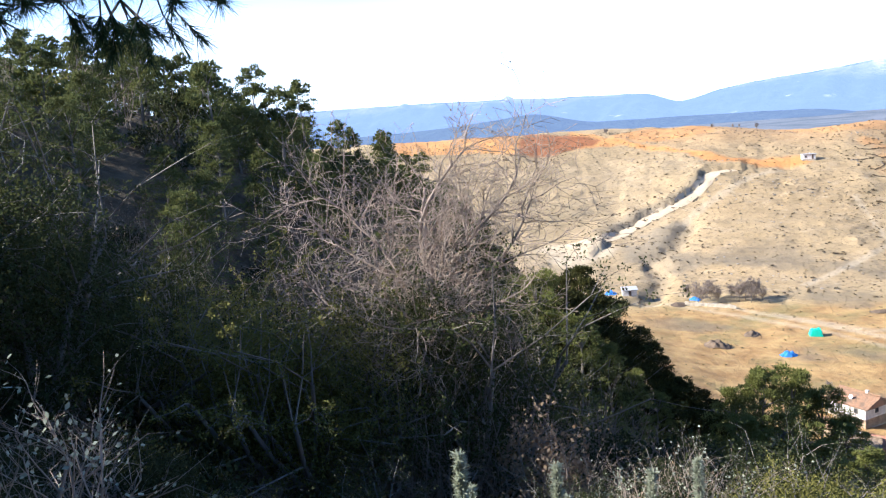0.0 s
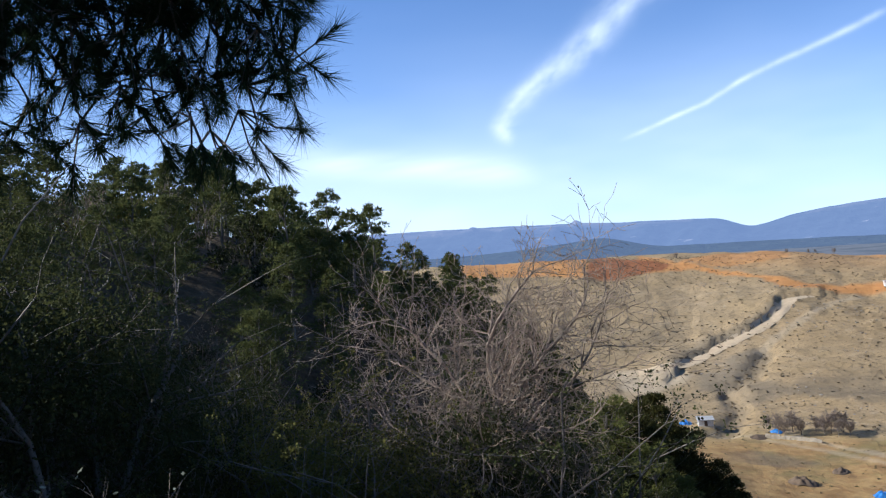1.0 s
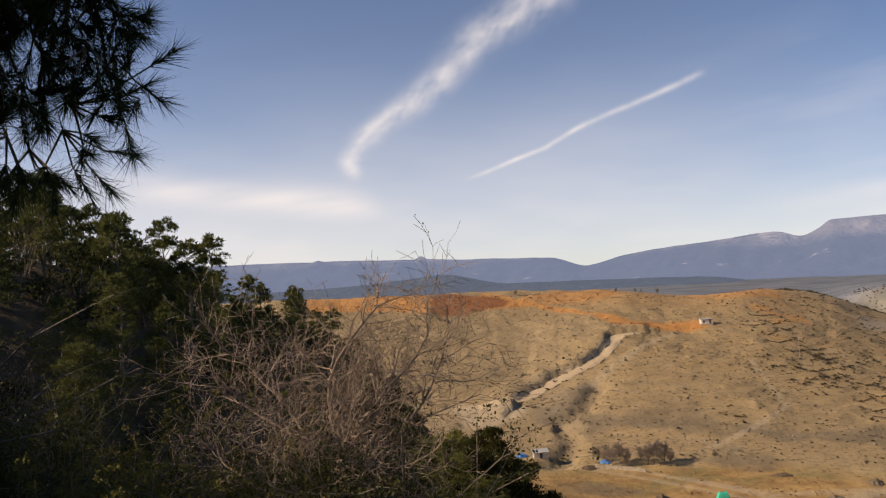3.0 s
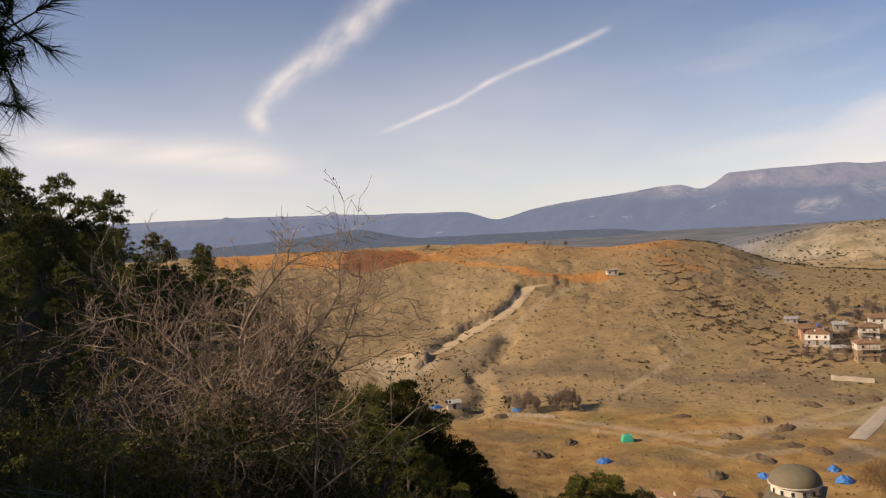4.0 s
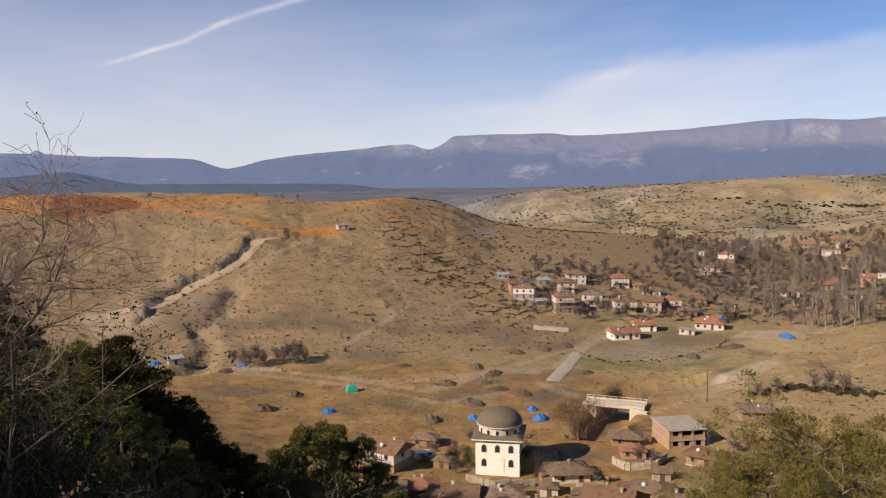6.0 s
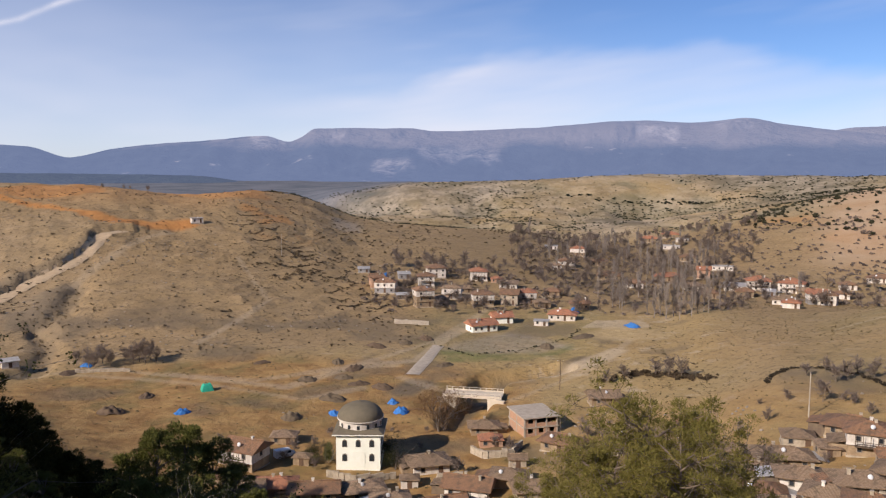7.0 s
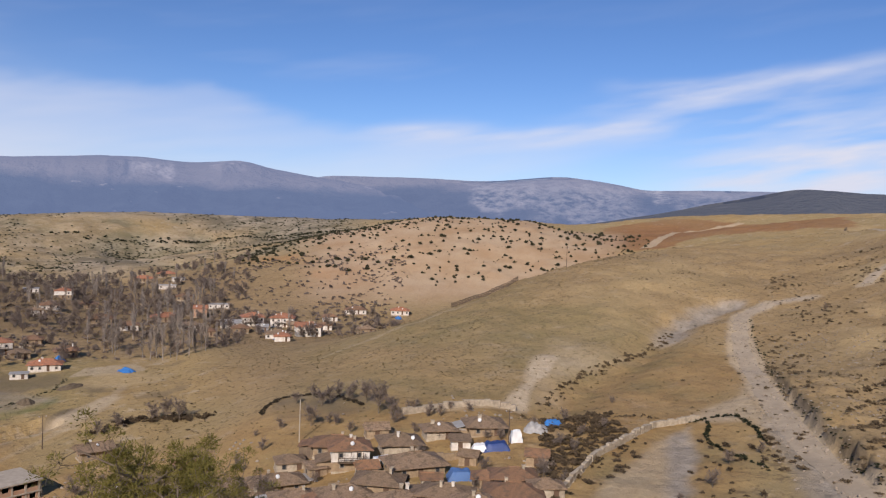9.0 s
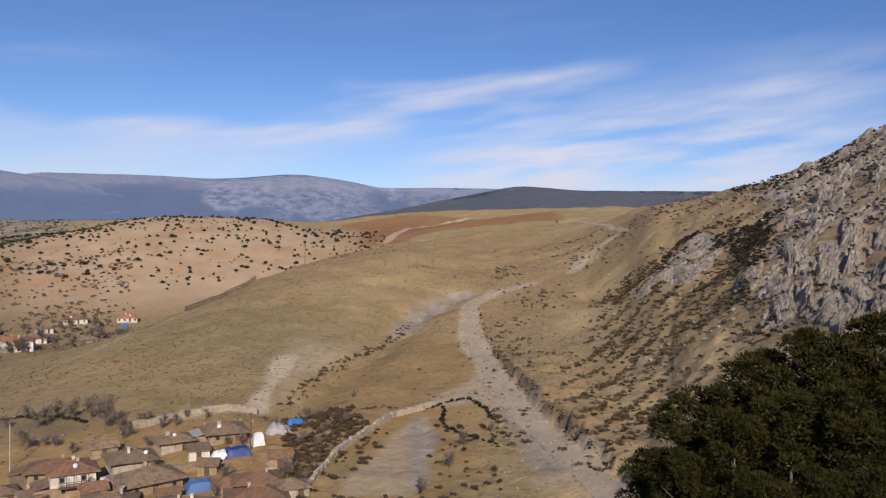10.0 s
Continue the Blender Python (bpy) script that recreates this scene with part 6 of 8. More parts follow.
def limbs_mesh(name, segs, material, sides_of=lambda dep: 5 if dep > 1 else 3, least=0.0):
    vs, fs, n = [], [], 0
    for a, b, r0, r1, dep in segs:
        r0, r1 = max(r0, least), max(r1, least)
        k = sides_of(dep)
        d = unit(b - a)
        s = unit(np.cross(d, np.array([0.31, 0.77, 0.55])))
        t = np.cross(d, s)
        ang = np.arange(k) * 2 * np.pi / k
        ring = np.cos(ang)[:, None] * s + np.sin(ang)[:, None] * t
        vs += [a + ring * r0, b + ring * r1]
        i = np.arange(k)
        fs.append(np.stack([n + i, n + (i + 1) % k, n + k + (i + 1) % k, n + k + i], 1))
        n += 2 * k
    return mesh_of(name, np.vstack(vs), np.vstack(fs), material, True)


def rods_mesh(name, rods, material, sides=5):
    """Bent stems, each one unbroken skin along its pieces."""
    vs, fs, n = [], [], 0
    ang = np.arange(sides) * 2 * np.pi / sides
    flat = np.stack([np.cos(ang), np.sin(ang), 0 * ang], 1)
    i = np.arange(sides)
    for rod in rods:
        rings = [(rod[0][0], rod[0][2])] + [(s[1], s[3]) for s in rod]
        for k, (p, r) in enumerate(rings):
            vs.append(p + flat * r)
            if k:
                fs.append(np.stack([n - sides + i, n - sides + (i + 1) % sides, n + (i + 1) % sides, n + i], 1))
            n += sides
    return mesh_of(name, np.vstack(vs), np.vstack(fs), material, True)


def stand(base, az, d, size, turn, label="", sink=0.2):
    """A copy of a growing thing, set on the ground."""
    x, y = spot(az, d)
    ob = copy_thing(base, Matrix.Translation((x, y, ground_at(x, y) - sink)) @ Matrix.Rotation(turn, 4, 'Z') @ Matrix.Scale(size, 4))
    if label:
        ob["label"] = label
    return ob


def reach(base, ht, az, d, el):
    """A copy whose top stands at the given rise above the eye's level."""
    x, y = spot(az, d)
    size = (EYE_Z + d * math.tan(radians(el)) - ground_at(x, y) + 0.2) / ht
    return stand(base, az, d, min(3.4, max(0.3, size)), az * 2.3)


def tree(name, label, category, group, trunk, crown, crown_name="crown"):
    ob = new(name)
    tagged(ob, label, category, group)
    for nm, me in (("trunk", trunk), (crown_name, crown)):
        if me:
            o = new(nm, me)
            o.parent = ob
    return ob


def pine(seed, ht, radius, label, clumps=70, per=80, low=0.18, lean=0.0, blade=0.26, wide=0.06, tuft=0.75, needle=None):
    rng = np.random.default_rng(seed)
    segs = []
    p = np.zeros(3)
    d = np.array([lean, 0, 1.0])
    for k in range(8):
        q = p + unit(d + rng.normal(size=3) * 0.06) * ht * 0.92 / 8
        segs.append((p, q, 0.16 * ht / 8 * (1.1 - k / 8), 0.16 * ht / 8 * (1.1 - (k + 1) / 8), 2))
        p = q
    joints = [s[0] for s in segs] + [p]
    cs, rs = [], []
    lobes = rng.uniform(0.55, 1.15, 7)
    while len(cs) < clumps:
        f = low + (1 - low) * rng.uniform(0, 1) ** 0.9
        a = rng.uniform(0, 2 * np.pi)
        reach = radius * lobes[int(a / (2 * np.pi) * 7) % 7] * (max(0.04, 1 - ((f - 0.36) / 0.68) ** 2)) ** 0.7
        rr = reach * rng.uniform(0.35, 1.0)
        b = np.array([np.cos(a) * rr, np.sin(a) * rr, ht * f + 0.12 * rr])
        cs.append(b)
        rs.append(rng.uniform(0.55, 1.0) * tuft * (1.15 - 0.5 * f))
        if rng.random() < 0.22:
            k = min(len(joints) - 2, max(1, int((f - 0.35 * rr / ht) / 0.92 * 8)))
            segs.append((joints[k], b, 0.05, 0.015, 0))
    v, f = pads(np.array(cs), np.array(rs), per, blade, wide, rng)
    return tree("pine_tree", label, "tree", "pines of the wooded slope", limbs_mesh("trunk", segs, M_BARK), mesh_of("crown", v, f, needle or M_NEEDLE))


def bush(seed, ht, radius, leaf_size, count, material, label, name="evergreen_shrub", group="shrubs of the wooded slope", twiggy=True):
    rng = np.random.default_rng(seed)
    segs = []
    for k in range(7):
        a = rng.uniform(0, 2 * np.pi)
        twig_paths(rng, (0.1 * np.cos(a), 0.1 * np.sin(a), 0), (np.cos(a) * 0.55, np.sin(a) * 0.55, 1), ht * 0.75, 2 if twiggy else 1, 2, 0.16, segs, 0.03 * ht / 2, 0.55, 3)
    ends = np.array([s[1] for s in segs])
    lobes = unit(rng.normal(size=(9, 3))) * np.array([radius, radius, ht * 0.4]) * 0.55 + np.array([0, 0, ht * 0.55])
    pick = lobes[rng.integers(0, 9, count)] + unit(rng.normal(size=(count, 3))) * np.array([radius, radius, ht * 0.42]) * (rng.uniform(0.25, 1.0, (count, 1)) ** 0.5) * 0.52
    near = ends[rng.integers(0, len(ends), count // 3)] + rng.normal(size=(count // 3, 3)) * leaf_size
    pts = np.vstack([pick, near])
    pts[:, 2] = np.abs(pts[:, 2])
    v, f = leaves(pts, leaf_size, rng)
    return tree(name, label, "shrub", group, limbs_mesh("trunk", segs, M_BARK), mesh_of("foliage", v, f, material), "foliage")


def bare(seed, ht, spread, label, stems, depth, kids, material, name="bare_tree", group="leafless trees of the wooded slope", r=0.09, leaf=0, category="tree", up=0.03):
    rng = np.random.default_rng(seed)
    segs = []
    for k in range(stems):
        a = 2 * np.pi * k / stems + rng.uniform(-0.4, 0.4)
        twig_paths(rng, (0.25 * np.cos(a), 0.25 * np.sin(a), 0), (np.cos(a) * spread, np.sin(a) * spread, 1), ht * rng.uniform(0.5, 0.66), depth, kids, 0.10, segs, r * rng.uniform(0.7, 1.1), 0.62, 5, up)
    thick = [s for s in segs if s[4] >= depth]
    thin = [s for s in segs if s[4] < depth]
    ob = tree(name, label, category, group, None, limbs_mesh("crown", thin, material), "crown")
    rods = [thick[k:k + 5] for k in range(0, len(thick), 5)]
    for rod in (rods if name == "sapling_clump" else [None]):
        o = new("stem" if rod else "trunk", rods_mesh("stem", [rod] if rod else rods, material))
        o.parent = ob
    if leaf:
        ends = np.array([s[1] for s in segs if s[4] == 0])
        v, f = leaves(ends[rng.integers(0, len(ends), leaf)] + rng.normal(size=(leaf, 3)) * 0.05, 0.11, rng)
        o = new("foliage", mesh_of("foliage", v, f, M_DRYLEAF))
        o.parent = ob
    return ob


def away(ob):
    """Templates stand far off below the horizon only until they are copied; remove them."""
    for o in list(ob.children_recursive) + [ob]:
        bpy.data.objects.remove(o)


rng0 = np.random.default_rng(5)
pines_far = [pine(s, h, r, "dark green bushy pine on a shaded slope", clumps=46, per=62, low=lo, blade=0.36, wide=0.13, tuft=0.85) for s, h, r, lo in ((5, 8, 2.6, 0.15), (6, 7, 2.9, 0.1), (7, 9, 2.5, 0.25), (8, 6, 2.5, 0.1))]
pines = [pine(s, h, r, "dark green bushy pine on a shaded slope", clumps=c, low=lo) for s, h, r, c, lo in ((1, 8, 2.6, 85, 0.2), (2, 7, 2.8, 85, 0.12), (3, 9, 2.5, 90, 0.3), (4, 6, 2.4, 70, 0.1))]
shrubs = [bush(11, 2.4, 1.5, 0.06, 4200, M_LEAF, "dense dark evergreen oak shrub"), bush(12, 1.8, 1.3, 0.055, 4000, M_LEAF, "low dark evergreen shrub", "low_shrub"), bush(13, 2.0, 1.2, 0.055, 4200, M_OLIVE, "yellow-green leafy shrub on the slope", "leafy_shrub")]
shrubs_far = [bush(18, 2.4, 1.5, 0.16, 800, M_LEAF, "dense dark evergreen oak shrub", twiggy=False), bush(19, 1.8, 1.3, 0.15, 700, M_LEAF, "low dark evergreen shrub", "low_shrub", twiggy=False),
              bush(20, 2.0, 1.2, 0.15, 700, M_OLIVE, "yellow-green leafy shrub on the slope", "leafy_shrub", twiggy=False)]
thickets = [bare(21, 4.6, 0.22, "grey leafless thicket of thin stems", 10, 2, 1, M_PALEBARK, "bare_shrub", r=0.03, category="shrub"),
            bare(22, 3.4, 0.45, "leafless shrub with a few dead leaves", 7, 2, 2, M_PALEBARK, "bare_shrub", r=0.03, leaf=160, category="shrub")]

# pines over the wooded spur
placed = []


def clear(x, y, gap):
    for px, py in placed:
        if (px - x) ** 2 + (py - y) ** 2 < gap * gap:
            return False
    placed.append((x, y))
    return True


for k in range(4200):
    a, d = rng0.uniform(-50, 7.5), math.sqrt(rng0.uniform(34 ** 2, 100 ** 2))
    x, y = spot(a, d)
    limit = 100 - 1.5 * max(0, a + 8) if a > -8 else 92
    if d > limit + 8 or (a > -16 and d < 46) or len(placed) > 300:
        continue
    if not clear(x, y, 3.1 if d > 55 else 3.6):
        continue
    u = rng0.random()
    if u < 0.72:
        small = (1.0 if a < -12 else 0.72) * (0.8 if d < 56 and a > -38 else 1.0)
        stand((pines_far if d > 52 else pines)[int(rng0.integers(0, 4))], a, d, small * rng0.uniform(0.62, 1.0), rng0.uniform(0, 6.28))
    elif u < 0.9:
        stand(shrubs_far[int(rng0.integers(0, 3))], a, d, rng0.uniform(1.1, 1.9), rng0.uniform(0, 6.28))
    else:
        stand(thickets[int(rng0.integers(0, 2))], a, d, rng0.uniform(0.9, 1.4), rng0.uniform(0, 6.28))
# undergrowth on the slope below the viewer
placed = []
for k in range(2600):
    a, d = rng0.uniform(-52, 9), math.sqrt(rng0.uniform(12.5 ** 2, 44 ** 2))
    x, y = spot(a, d)
    if not clear(x, y, 1.0 + d * 0.03):
        continue
    u = rng0.random()
    cap = min(1.25, 0.40 + d * 0.03)
    if u < 0.62:
        stand((shrubs if d < 17 else shrubs_far)[int(rng0.integers(0, 2))], a, d, cap * rng0.uniform(0.7, 1.15), rng0.uniform(0, 6.28))
    elif u < 0.72:
        stand((shrubs if d < 17 else shrubs_far)[2], a, d, cap * rng0.uniform(0.6, 0.95), rng0.uniform(0, 6.28))
    elif d > 14:
        stand(thickets[int(rng0.integers(0, 2))], a, d, cap * rng0.uniform(0.5, 0.85), rng0.uniform(0, 6.28))
# shrubs further round the slope, below the view of the village
for k in range(260):
    a, d = rng0.uniform(9, 122), math.sqrt(rng0.uniform(62 ** 2, 108 ** 2))
    x, y = spot(a, d)
    if clear(x, y, 3.0):
        stand(shrubs_far[int(rng0.integers(0, 3))], a, d, rng0.uniform(0.6, 1.1), rng0.uniform(0, 6.28))

# unseen pines added behind the crest and the viewer, to throw shade downhill
for k in range(110):
    a, d = rng0.uniform(-25, 6), rng0.uniform(101, 145)
    x, y = spot(a, d)
    if d < 150 - 3.0 * max(0, a + 6) and clear(x, y, 4.0):
        stand(pines_far[k % 4], a, d, rng0.uniform(0.7, 1.0), k)
# kept low where they would block the sun from the oak
for k in range(260):
    a, d = rng0.uniform(-110, -47.5), rng0.uniform(8, 60)
    x, y = spot(a, d)
    if clear(x, y, 3.4):
        stand(pines_far[k % 4], a, d, rng0.uniform(0.75, 1.05) * (0.42 if y > 17 else 1.0), k)
for k, (a, d) in enumerate([(-118, 7), (-128, 10), (-140, 8), (-152, 11), (-165, 8), (-100, 6), (178, 9), (-112, 12), (-92, 8), (-105, 9), (-84, 10), (-96, 12), (-88, 6.5)] ):
    stand(pines_far[k % 4], a, d, 1.25, k)
for k in range(110):
    a, d = rng0.uniform(-4, 24), rng0.uniform(14, 34)
    x, y = spot(a, d)
    if clear(x, y, 1.5):
        stand(shrubs[2] if k % 3 else shrubs[0], a, d, rng0.uniform(0.55, 0.95), rng0.uniform(0, 6.28))

# the big leafless oak and the stems in front of it
def big_oak():
    """Old leafless oak: a trunk, gnarled limbs that spread wide from one fork, and a haze of fine twigs."""
    rng = np.random.default_rng(31)
    trunk, limbs, twigs = [], [], []
    p = np.zeros(3)
    for k in range(8):
        q = np.array([0.05 * k, -0.04 * k, 1.0 * (k + 1)]) + rng.normal(size=3) * 0.05
        trunk.append((p, q, 0.26 - 0.014 * k, 0.246 - 0.014 * k, 2))
        p = q
    fork = p
    # compass bearing, climb, length of each limb
    for a, climb, ln in [(20, 25, 4.6), (75, 52, 4.9), (62, 70, 4.9), (110, 30, 4.2), (160, 45, 3.4), (205, 22, 4.4), (235, 50, 4.6), (262, 30, 5.4), (285, 62, 5.0), (310, 20, 4.6), (340, 45, 4.2), (95, 14, 5.4), (275, 8, 5.2)]:
        t, e = radians(a), radians(climb)
        way = np.array([math.sin(t) * math.cos(e), math.cos(t) * math.cos(e), math.sin(e)])
        p, r = fork - np.array([0, 0, rng.uniform(0, 2.6)]), 0.11
        for k in range(7):
            way = unit(way + rng.normal(size=3) * 0.17 + np.array([0, 0, 0.05]))
            q = p + way * ln / 7
            limbs.append((p, q, r, r * 0.84, 2))
            p, r = q, r * 0.84
            for _ in range(2 if k < 3 else 3):
                side = unit(np.cross(way, rng.normal(size=3)))
                twig_paths(rng, p, way * 0.6 + side * rng.uniform(0.5, 1.0), ln * rng.uniform(0.25, 0.48), 2, 2, 0.2, twigs, max(0.022, r * 0.5), 0.62, 4, 0.03)
    ob = tree("oak_tree", "large leafless grey oak with a few dead leaves", "tree", "", limbs_mesh("trunk", trunk, M_BARK), limbs_mesh("crown", twigs, M_OAKTWIG, lambda dep: 4 if dep > 1 else 3, 0.0075), "crown")
    rods = [limbs[k:k + 7] for k in range(0, len(limbs), 7)]
    for rod in rods:
        o = new("limb", limbs_mesh("limb", rod, M_OAKTWIG))
        o.parent = ob
    ends = np.array([s[1] for s in twigs if s[4] == 0])
    v, f = leaves(ends[rng.integers(0, len(ends), 900)] + rng.normal(size=(900, 3)) * 0.05, 0.09, rng)
    o = new("foliage", mesh_of("foliage", v, f, M_DRYLEAF))
    o.parent = ob
    return ob


oak = big_oak()
oak.matrix_basis = Matrix.Translation((*spot(-10.4, 27), ground_at(*spot(-10.4, 27)) - 0.3)) @ Matrix.Scale(1.03, 4)
for k, (a, d, s) in enumerate([(-15, 24, 1.1), (-9.5, 21, 1.1), (-5.0, 25, 1.05), (-14.2, 21, 1.0), (-8.2, 20, 1.0), (-6.0, 21, 1.05), (-16.5, 27, 1.2), (-13.8, 30, 1.6), (-17.5, 30, 1.5), (-4.0, 31, 1.4), (0.5, 28, 1.25), (2.4, 31, 1.3), (-1.5, 19, 0.9)]):
    stand(thickets[k % 2], a, d, s, k * 1.3)
sapling = bare(23, 8.5, 0.13, "clump of thin grey leafless saplings", 9, 2, 1, M_PALEBARK, "sapling_clump", r=0.035, category="shrub", up=0.05)
for k, (a, d, s) in enumerate([(-15.5, 24, 0.9), (-13.2, 22, 1.0), (-11.4, 24, 1.05), (-9.4, 22, 1.0), (-7.6, 24, 1.05), (-5.6, 23, 0.95), (-17.5, 27, 0.9), (-4.0, 26, 0.9), (-23, 30, 0.9), (-28, 34, 0.8), (1.5, 30, 0.75), (-20.5, 31, 0.9)]):
    stand(sapling, a, d, s, k * 1.1)
edge = pine(41, 9, 2.3, "fresh green pine at the edge of the wood", clumps=90, per=160, low=0.05, blade=0.15, wide=0.045, tuft=0.68, needle=M_FRESH_LIT)
for a, d, s in [(-2.0, 36, 0.98), (0.6, 38, 0.86), (2.6, 41, 0.78), (4.4, 45, 0.7), (-3.6, 40, 0.9), (6.0, 52, 0.7)]:
    stand(edge, a, d, s, a)
stand(bush(14, 3.4, 1.3, 0.12, 2600, M_DRYLEAF, "oak sapling holding its dead brown leaves", "oak_sapling"), -2.6, 21, 1.15, 0.4)
whitebush = bare(33, 2.3, 0.4, "twiggy shrub with small pale leaves", 4, 2, 2, M_OAKTWIG, "flowering_shrub", r=0.026, leaf=0, category="shrub")
_r = np.random.default_rng(34)
_src = [c for c in whitebush.children if c.name.startswith("crown")][0].data
_co = np.zeros(len(_src.vertices) * 3)
_src.vertices.foreach_get("co", _co)
_co = _co.reshape(-1, 3)
_v, _f = leaves(_co[_r.integers(0, len(_co), 380)] + _r.normal(size=(380, 3)) * 0.02, 0.06, _r)
_o = new("foliage", mesh_of("foliage", _v, _f, leafy("pale_grey_green_leaves", (0.30, 0.31, 0.20), (0.44, 0.44, 0.32))))
_o.parent = whitebush
for k, (a, d, s) in enumerate([(-37.2, 8.2, 1.25), (-40.5, 8.6, 1.2), (3.4, 11, 0.75), (6.0, 12, 0.8), (9.5, 13, 0.9)]):
    stand(whitebush, a, d, s, k * 0.9)


def spire(seed, label):
    """A slim young juniper: a single stem thick with short pale blades."""
    rng = np.random.default_rng(seed)
    hs = rng.uniform(0.05, 1.0, 420) ** 0.8
    rad = 0.032 * (1 - hs) ** 0.7 + 0.01
    a = rng.uniform(0, 6.28, 420)
    c = np.stack([np.cos(a) * rad, np.sin(a) * rad, hs * 1.1], 1)
    v, f = needles(c, 5, 0.055, 0.013, rng, 0.9, np.stack([np.cos(a), np.sin(a), np.full(420, 1.2)], 1))
    seg = [(np.array([0, 0, 0.0]), np.array([0, 0, 1.05]), 0.02, 0.006, 2)]
    return tree("young_juniper", label, "shrub", "young junipers", limbs_mesh("trunk", seg, M_BARK), mesh_of("crown", v, f, bpy.data.materials["pale_grey_green_leaves"]))


juniper = spire(51, "slim young juniper with pale green tips")
for a, d, e in [(-8.8, 7.2, -22.2), (-8.1, 7.4, -24.6), (-1.6, 7.6, -23.4), (-0.9, 7.5, -25.5), (-5.4, 7.3, -25.8), (5.2, 8.2, -23.8), (-24.5, 8.0, -24.4), (8.5, 9.0, -23.0)]:
    reach(juniper, 1.15, a, d, e)

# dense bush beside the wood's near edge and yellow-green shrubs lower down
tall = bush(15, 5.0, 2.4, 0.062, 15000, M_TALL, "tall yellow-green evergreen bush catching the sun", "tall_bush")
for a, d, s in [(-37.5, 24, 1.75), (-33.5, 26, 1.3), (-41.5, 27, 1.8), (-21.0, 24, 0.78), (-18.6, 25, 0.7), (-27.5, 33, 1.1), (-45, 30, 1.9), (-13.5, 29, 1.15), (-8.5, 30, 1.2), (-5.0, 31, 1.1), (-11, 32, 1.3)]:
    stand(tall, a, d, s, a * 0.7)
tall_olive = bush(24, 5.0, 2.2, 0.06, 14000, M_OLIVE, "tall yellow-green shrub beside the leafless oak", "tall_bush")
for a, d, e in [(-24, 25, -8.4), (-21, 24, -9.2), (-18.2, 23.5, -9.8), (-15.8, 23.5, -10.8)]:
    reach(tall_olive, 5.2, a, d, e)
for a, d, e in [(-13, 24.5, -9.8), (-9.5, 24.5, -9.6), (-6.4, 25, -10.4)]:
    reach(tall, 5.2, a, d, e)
low_pine = pine(42, 9, 3.2, "sunlit yellow-green pine below the hill", clumps=100, low=0.05, per=170, blade=0.16, wide=0.055, tuft=0.75, needle=M_FRESH_LIT)
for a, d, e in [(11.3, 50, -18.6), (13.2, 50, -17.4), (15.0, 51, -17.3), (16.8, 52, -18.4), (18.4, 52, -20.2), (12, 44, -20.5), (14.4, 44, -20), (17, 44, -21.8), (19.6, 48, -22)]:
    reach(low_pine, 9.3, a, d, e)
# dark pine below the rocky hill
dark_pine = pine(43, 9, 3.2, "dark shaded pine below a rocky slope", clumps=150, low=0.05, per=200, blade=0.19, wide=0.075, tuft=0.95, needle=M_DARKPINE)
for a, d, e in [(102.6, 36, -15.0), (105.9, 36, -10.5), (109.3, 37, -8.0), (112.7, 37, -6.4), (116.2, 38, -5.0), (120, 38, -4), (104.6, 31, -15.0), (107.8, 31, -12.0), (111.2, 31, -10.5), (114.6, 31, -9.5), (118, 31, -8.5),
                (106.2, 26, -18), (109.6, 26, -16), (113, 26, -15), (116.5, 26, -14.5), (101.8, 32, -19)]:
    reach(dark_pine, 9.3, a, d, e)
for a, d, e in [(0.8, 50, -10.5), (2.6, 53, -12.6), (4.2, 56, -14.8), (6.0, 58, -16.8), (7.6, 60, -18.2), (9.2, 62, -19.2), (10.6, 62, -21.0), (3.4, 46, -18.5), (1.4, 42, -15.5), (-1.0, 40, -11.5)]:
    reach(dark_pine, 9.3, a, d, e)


def ragged_tree():
    """Broad old pine with thin crown, grey limbs showing through."""
    rng = np.random.default_rng(61)
    segs = []
    twig_paths(rng, (0, 0, 0), (0.05, 0, 1), 5.0, 0, 0, 0.05, segs, 0.28, 0.6, 5)
    for k in range(13):
        a = 2.4 * k
        twig_paths(rng, (0, 0, 3.2 + 0.35 * k), (np.cos(a), np.sin(a), 0.45), 3.6 * rng.uniform(0.7, 1.0), 2, 2, 0.16, segs, 0.10, 0.55, 4, 0.05)
    ends = np.array([s[1] for s in segs if s[4] == 0])
    ends = ends[rng.random(len(ends)) < 0.85]
    ends = ends[rng.integers(0, len(ends), 230)]
    v, f = pads(ends, rng.uniform(0.3, 0.62, len(ends)), 70, 0.2, 0.055, rng, 0.75)
    return tree("old_pine", "broad old pine with thin olive crown and grey limbs", "tree", "", limbs_mesh("limbs", [(p, q, r0 * 0.7, r1 * 0.7, dep) for p, q, r0, r1, dep in segs], M_PALEBARK, least=0.012), mesh_of("crown", v, f, M_OLDPINE), "crown")


old = ragged_tree()
for a, d, s, in [(48.8, 43, 1.12), (52.3, 47, 0.95), (44.5, 50, 1.0), (46.0, 40, 0.75), (50.6, 39, 0.8), (41.8, 56, 0.85), (53.8, 53, 0.85), (47.2, 52, 0.9), (50.4, 55, 0.8)]:
    stand(old, a, d, s, a)
stand(bush(16, 6.0, 3.4, 0.12, 8500, M_RUSTLEAF, "round tree with rusty dead leaves beside houses", "rusty_tree", ""), 33.2, 197, 1.95, 0)
stand(bush(17, 5.5, 1.5, 0.2, 2400, M_NEEDLE, "dark evergreen beside the mosque", "evergreen_tree", ""), 25.0, 176, 1.0, 0)
